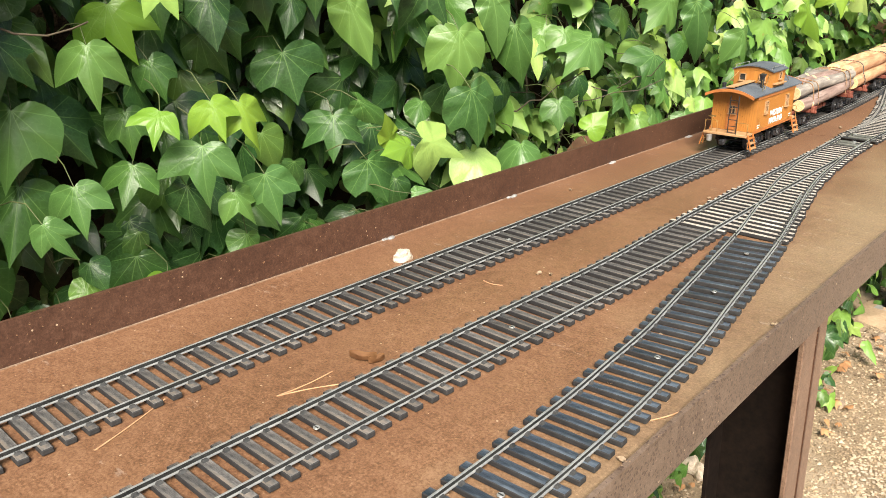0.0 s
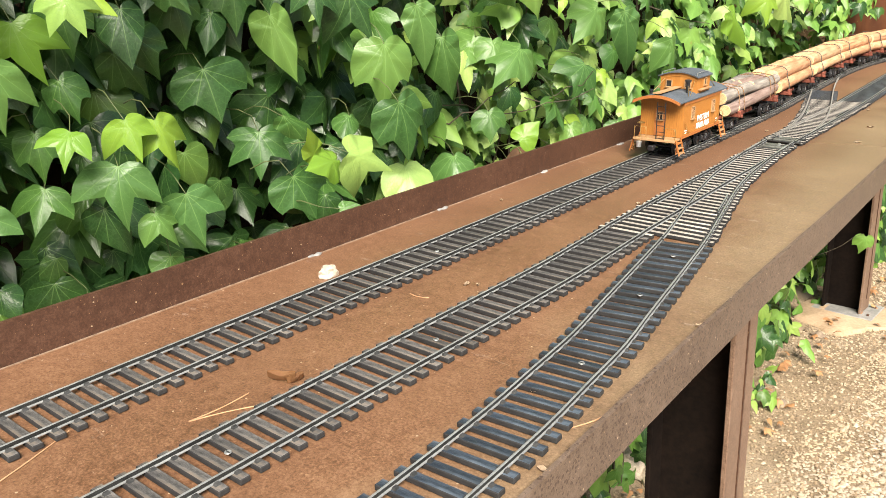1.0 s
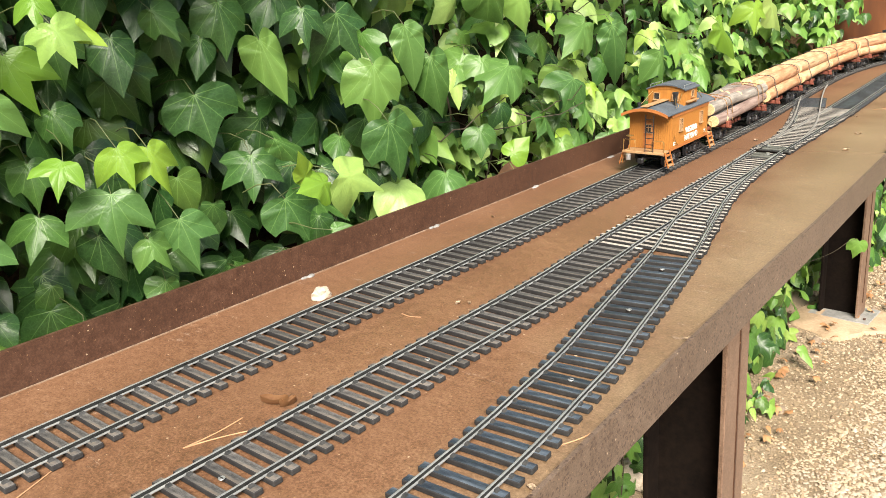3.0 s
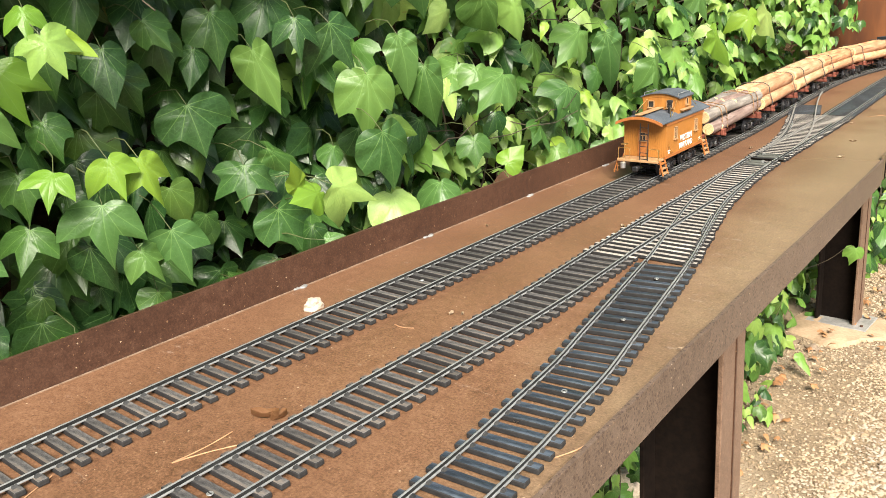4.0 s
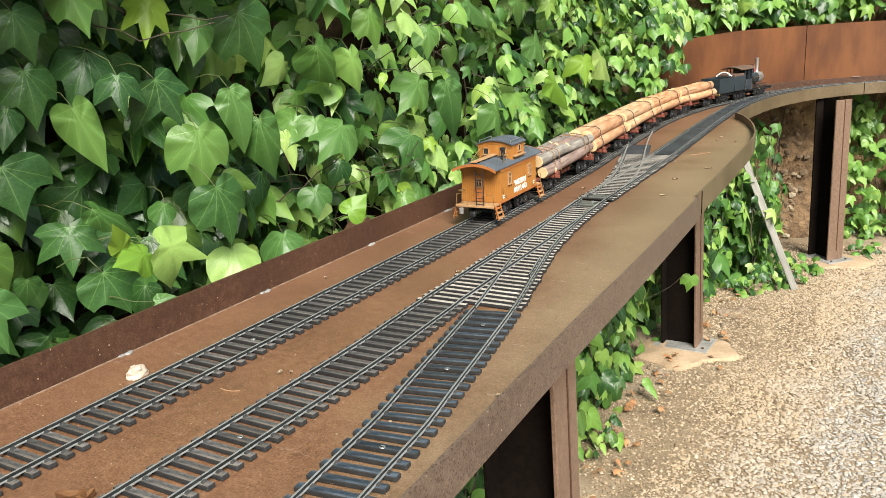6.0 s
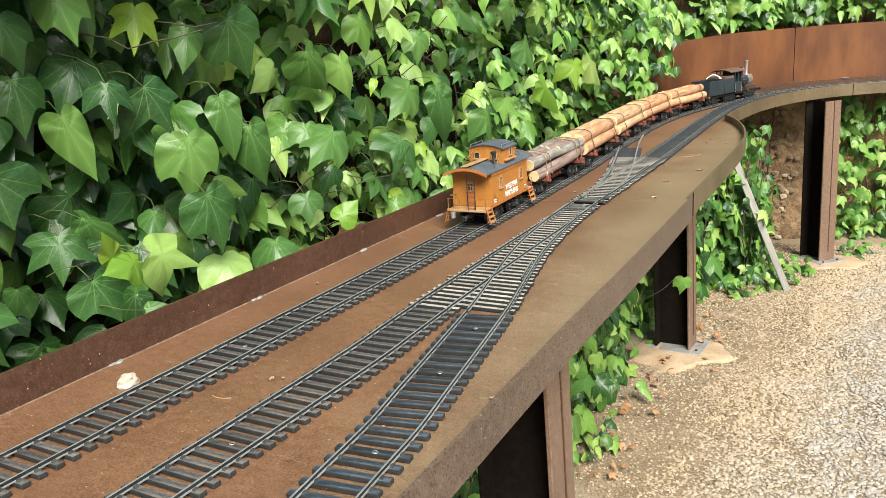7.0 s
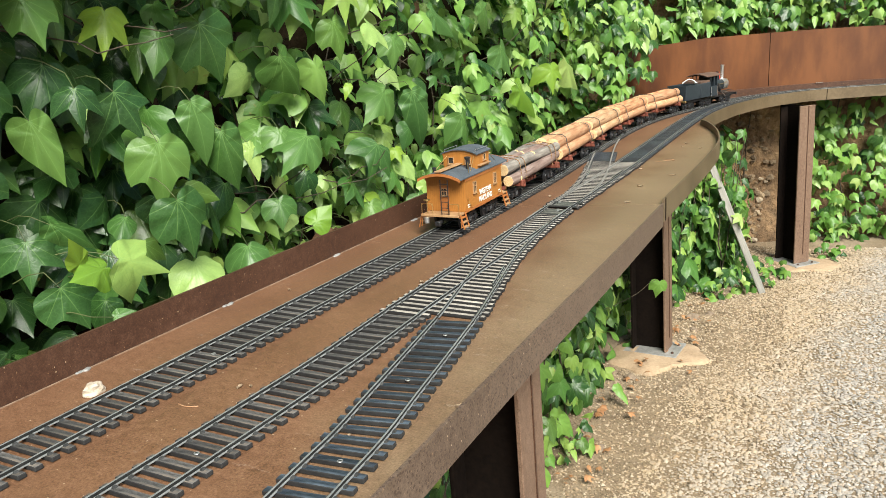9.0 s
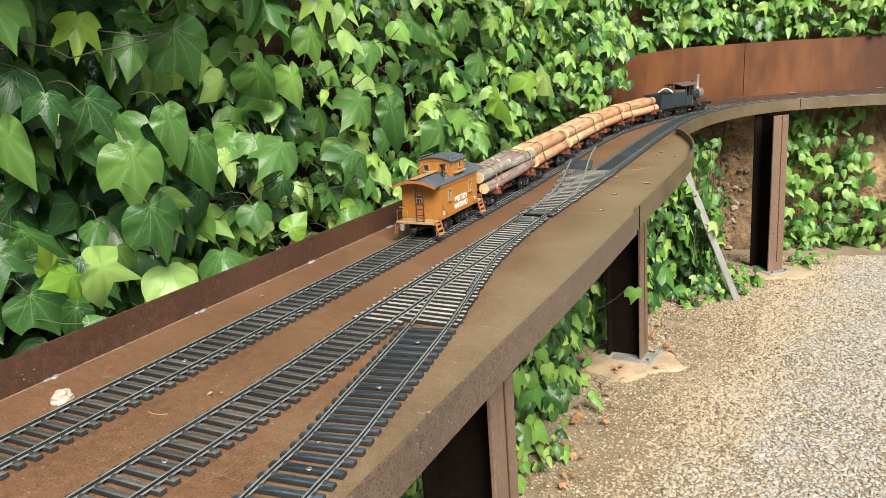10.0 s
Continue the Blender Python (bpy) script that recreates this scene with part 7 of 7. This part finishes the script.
    for y, r, h, mt in ((0.286, 0.0105, 0.038, BLACK_GLOSS), (0.326, 0.0095, 0.036, BLACK_GLOSS), (0.346, 0.004, 0.032, RED_ENAMEL)):
        bm = bmesh.new()
        lathe(bm, [(0, r * 1.15), (0.003, r), (h * 0.7, r), (h * 0.9, r * 0.75), (h, r * 0.25)], "z", (0, o + y, z0 + 0.055), 18)
        part("dome", bm, mt, boiler, smooth=40)
    # cylinders, rods, running boards and pilot
    for side in (-1, 1):
        bm = bmesh.new()
        rod(bm, (side * 0.033, o + 0.262, z0 + 0.044), (side * 0.033, o + 0.2905, z0 + 0.020), 0.0085, sides=16)
        part("cylinder", bm, BLACK_IRON, e)
        bm = bmesh.new()
        rod(bm, (side * 0.034, o + 0.2905, z0 + 0.020), (side * 0.034, o + 0.3356, z0 - 0.010), 0.0016, sides=8)
        rod(bm, (side * 0.034, o + 0.2783, z0 + 0.010), (side * 0.034, o + 0.3576, z0 + 0.004), 0.0012, sides=8)
        part("connecting_rod", bm, SILVER, e, "bright steel rod")
        part("running_board", boxed((0.014, 0.10, 0.002), (side * 0.034, o + 0.3308, z0 + 0.012)), BLACK_IRON, e)
        bm = bmesh.new()
        tube(bm, [(side * 0.026, o + 0.256 + 0.11 * u, z0 + 0.046 - 0.006 * math.sin(3 * u)) for u in np.linspace(0, 1, 8)], 0.0011, 6)
        part("pipe", bm, BRASS, e, "brass pipe along the boiler")
    part("pilot_beam", boxed((0.078, 0.010, 0.010), (0, o + 0.4308, z0 - 0.008), 0.001), BLACK_IRON, e)
    part("front_step", boxed((0.060, 0.020, 0.0025), (0, o + 0.4125, z0 - 0.004)), BLACK_IRON, e)
    bm = bmesh.new()
    lathe(bm, [(-0.005, 0.003), (-0.005, 0.006), (0.004, 0.0065), (0.005, 0.005)], "y", (0.0, o + 0.4101, z0 + 0.050), 16)
    part("headlamp", bm, BRASS, e, "brass headlamp", 40)
    coupler(e, o + 0.4332, 1, 0.030)
    coupler(e, o - 0.002, -1, 0.030)
    for y in (0.045, 0.185, 0.352):
        truck(e, o + y, 0.056)
    return e


locomotive()
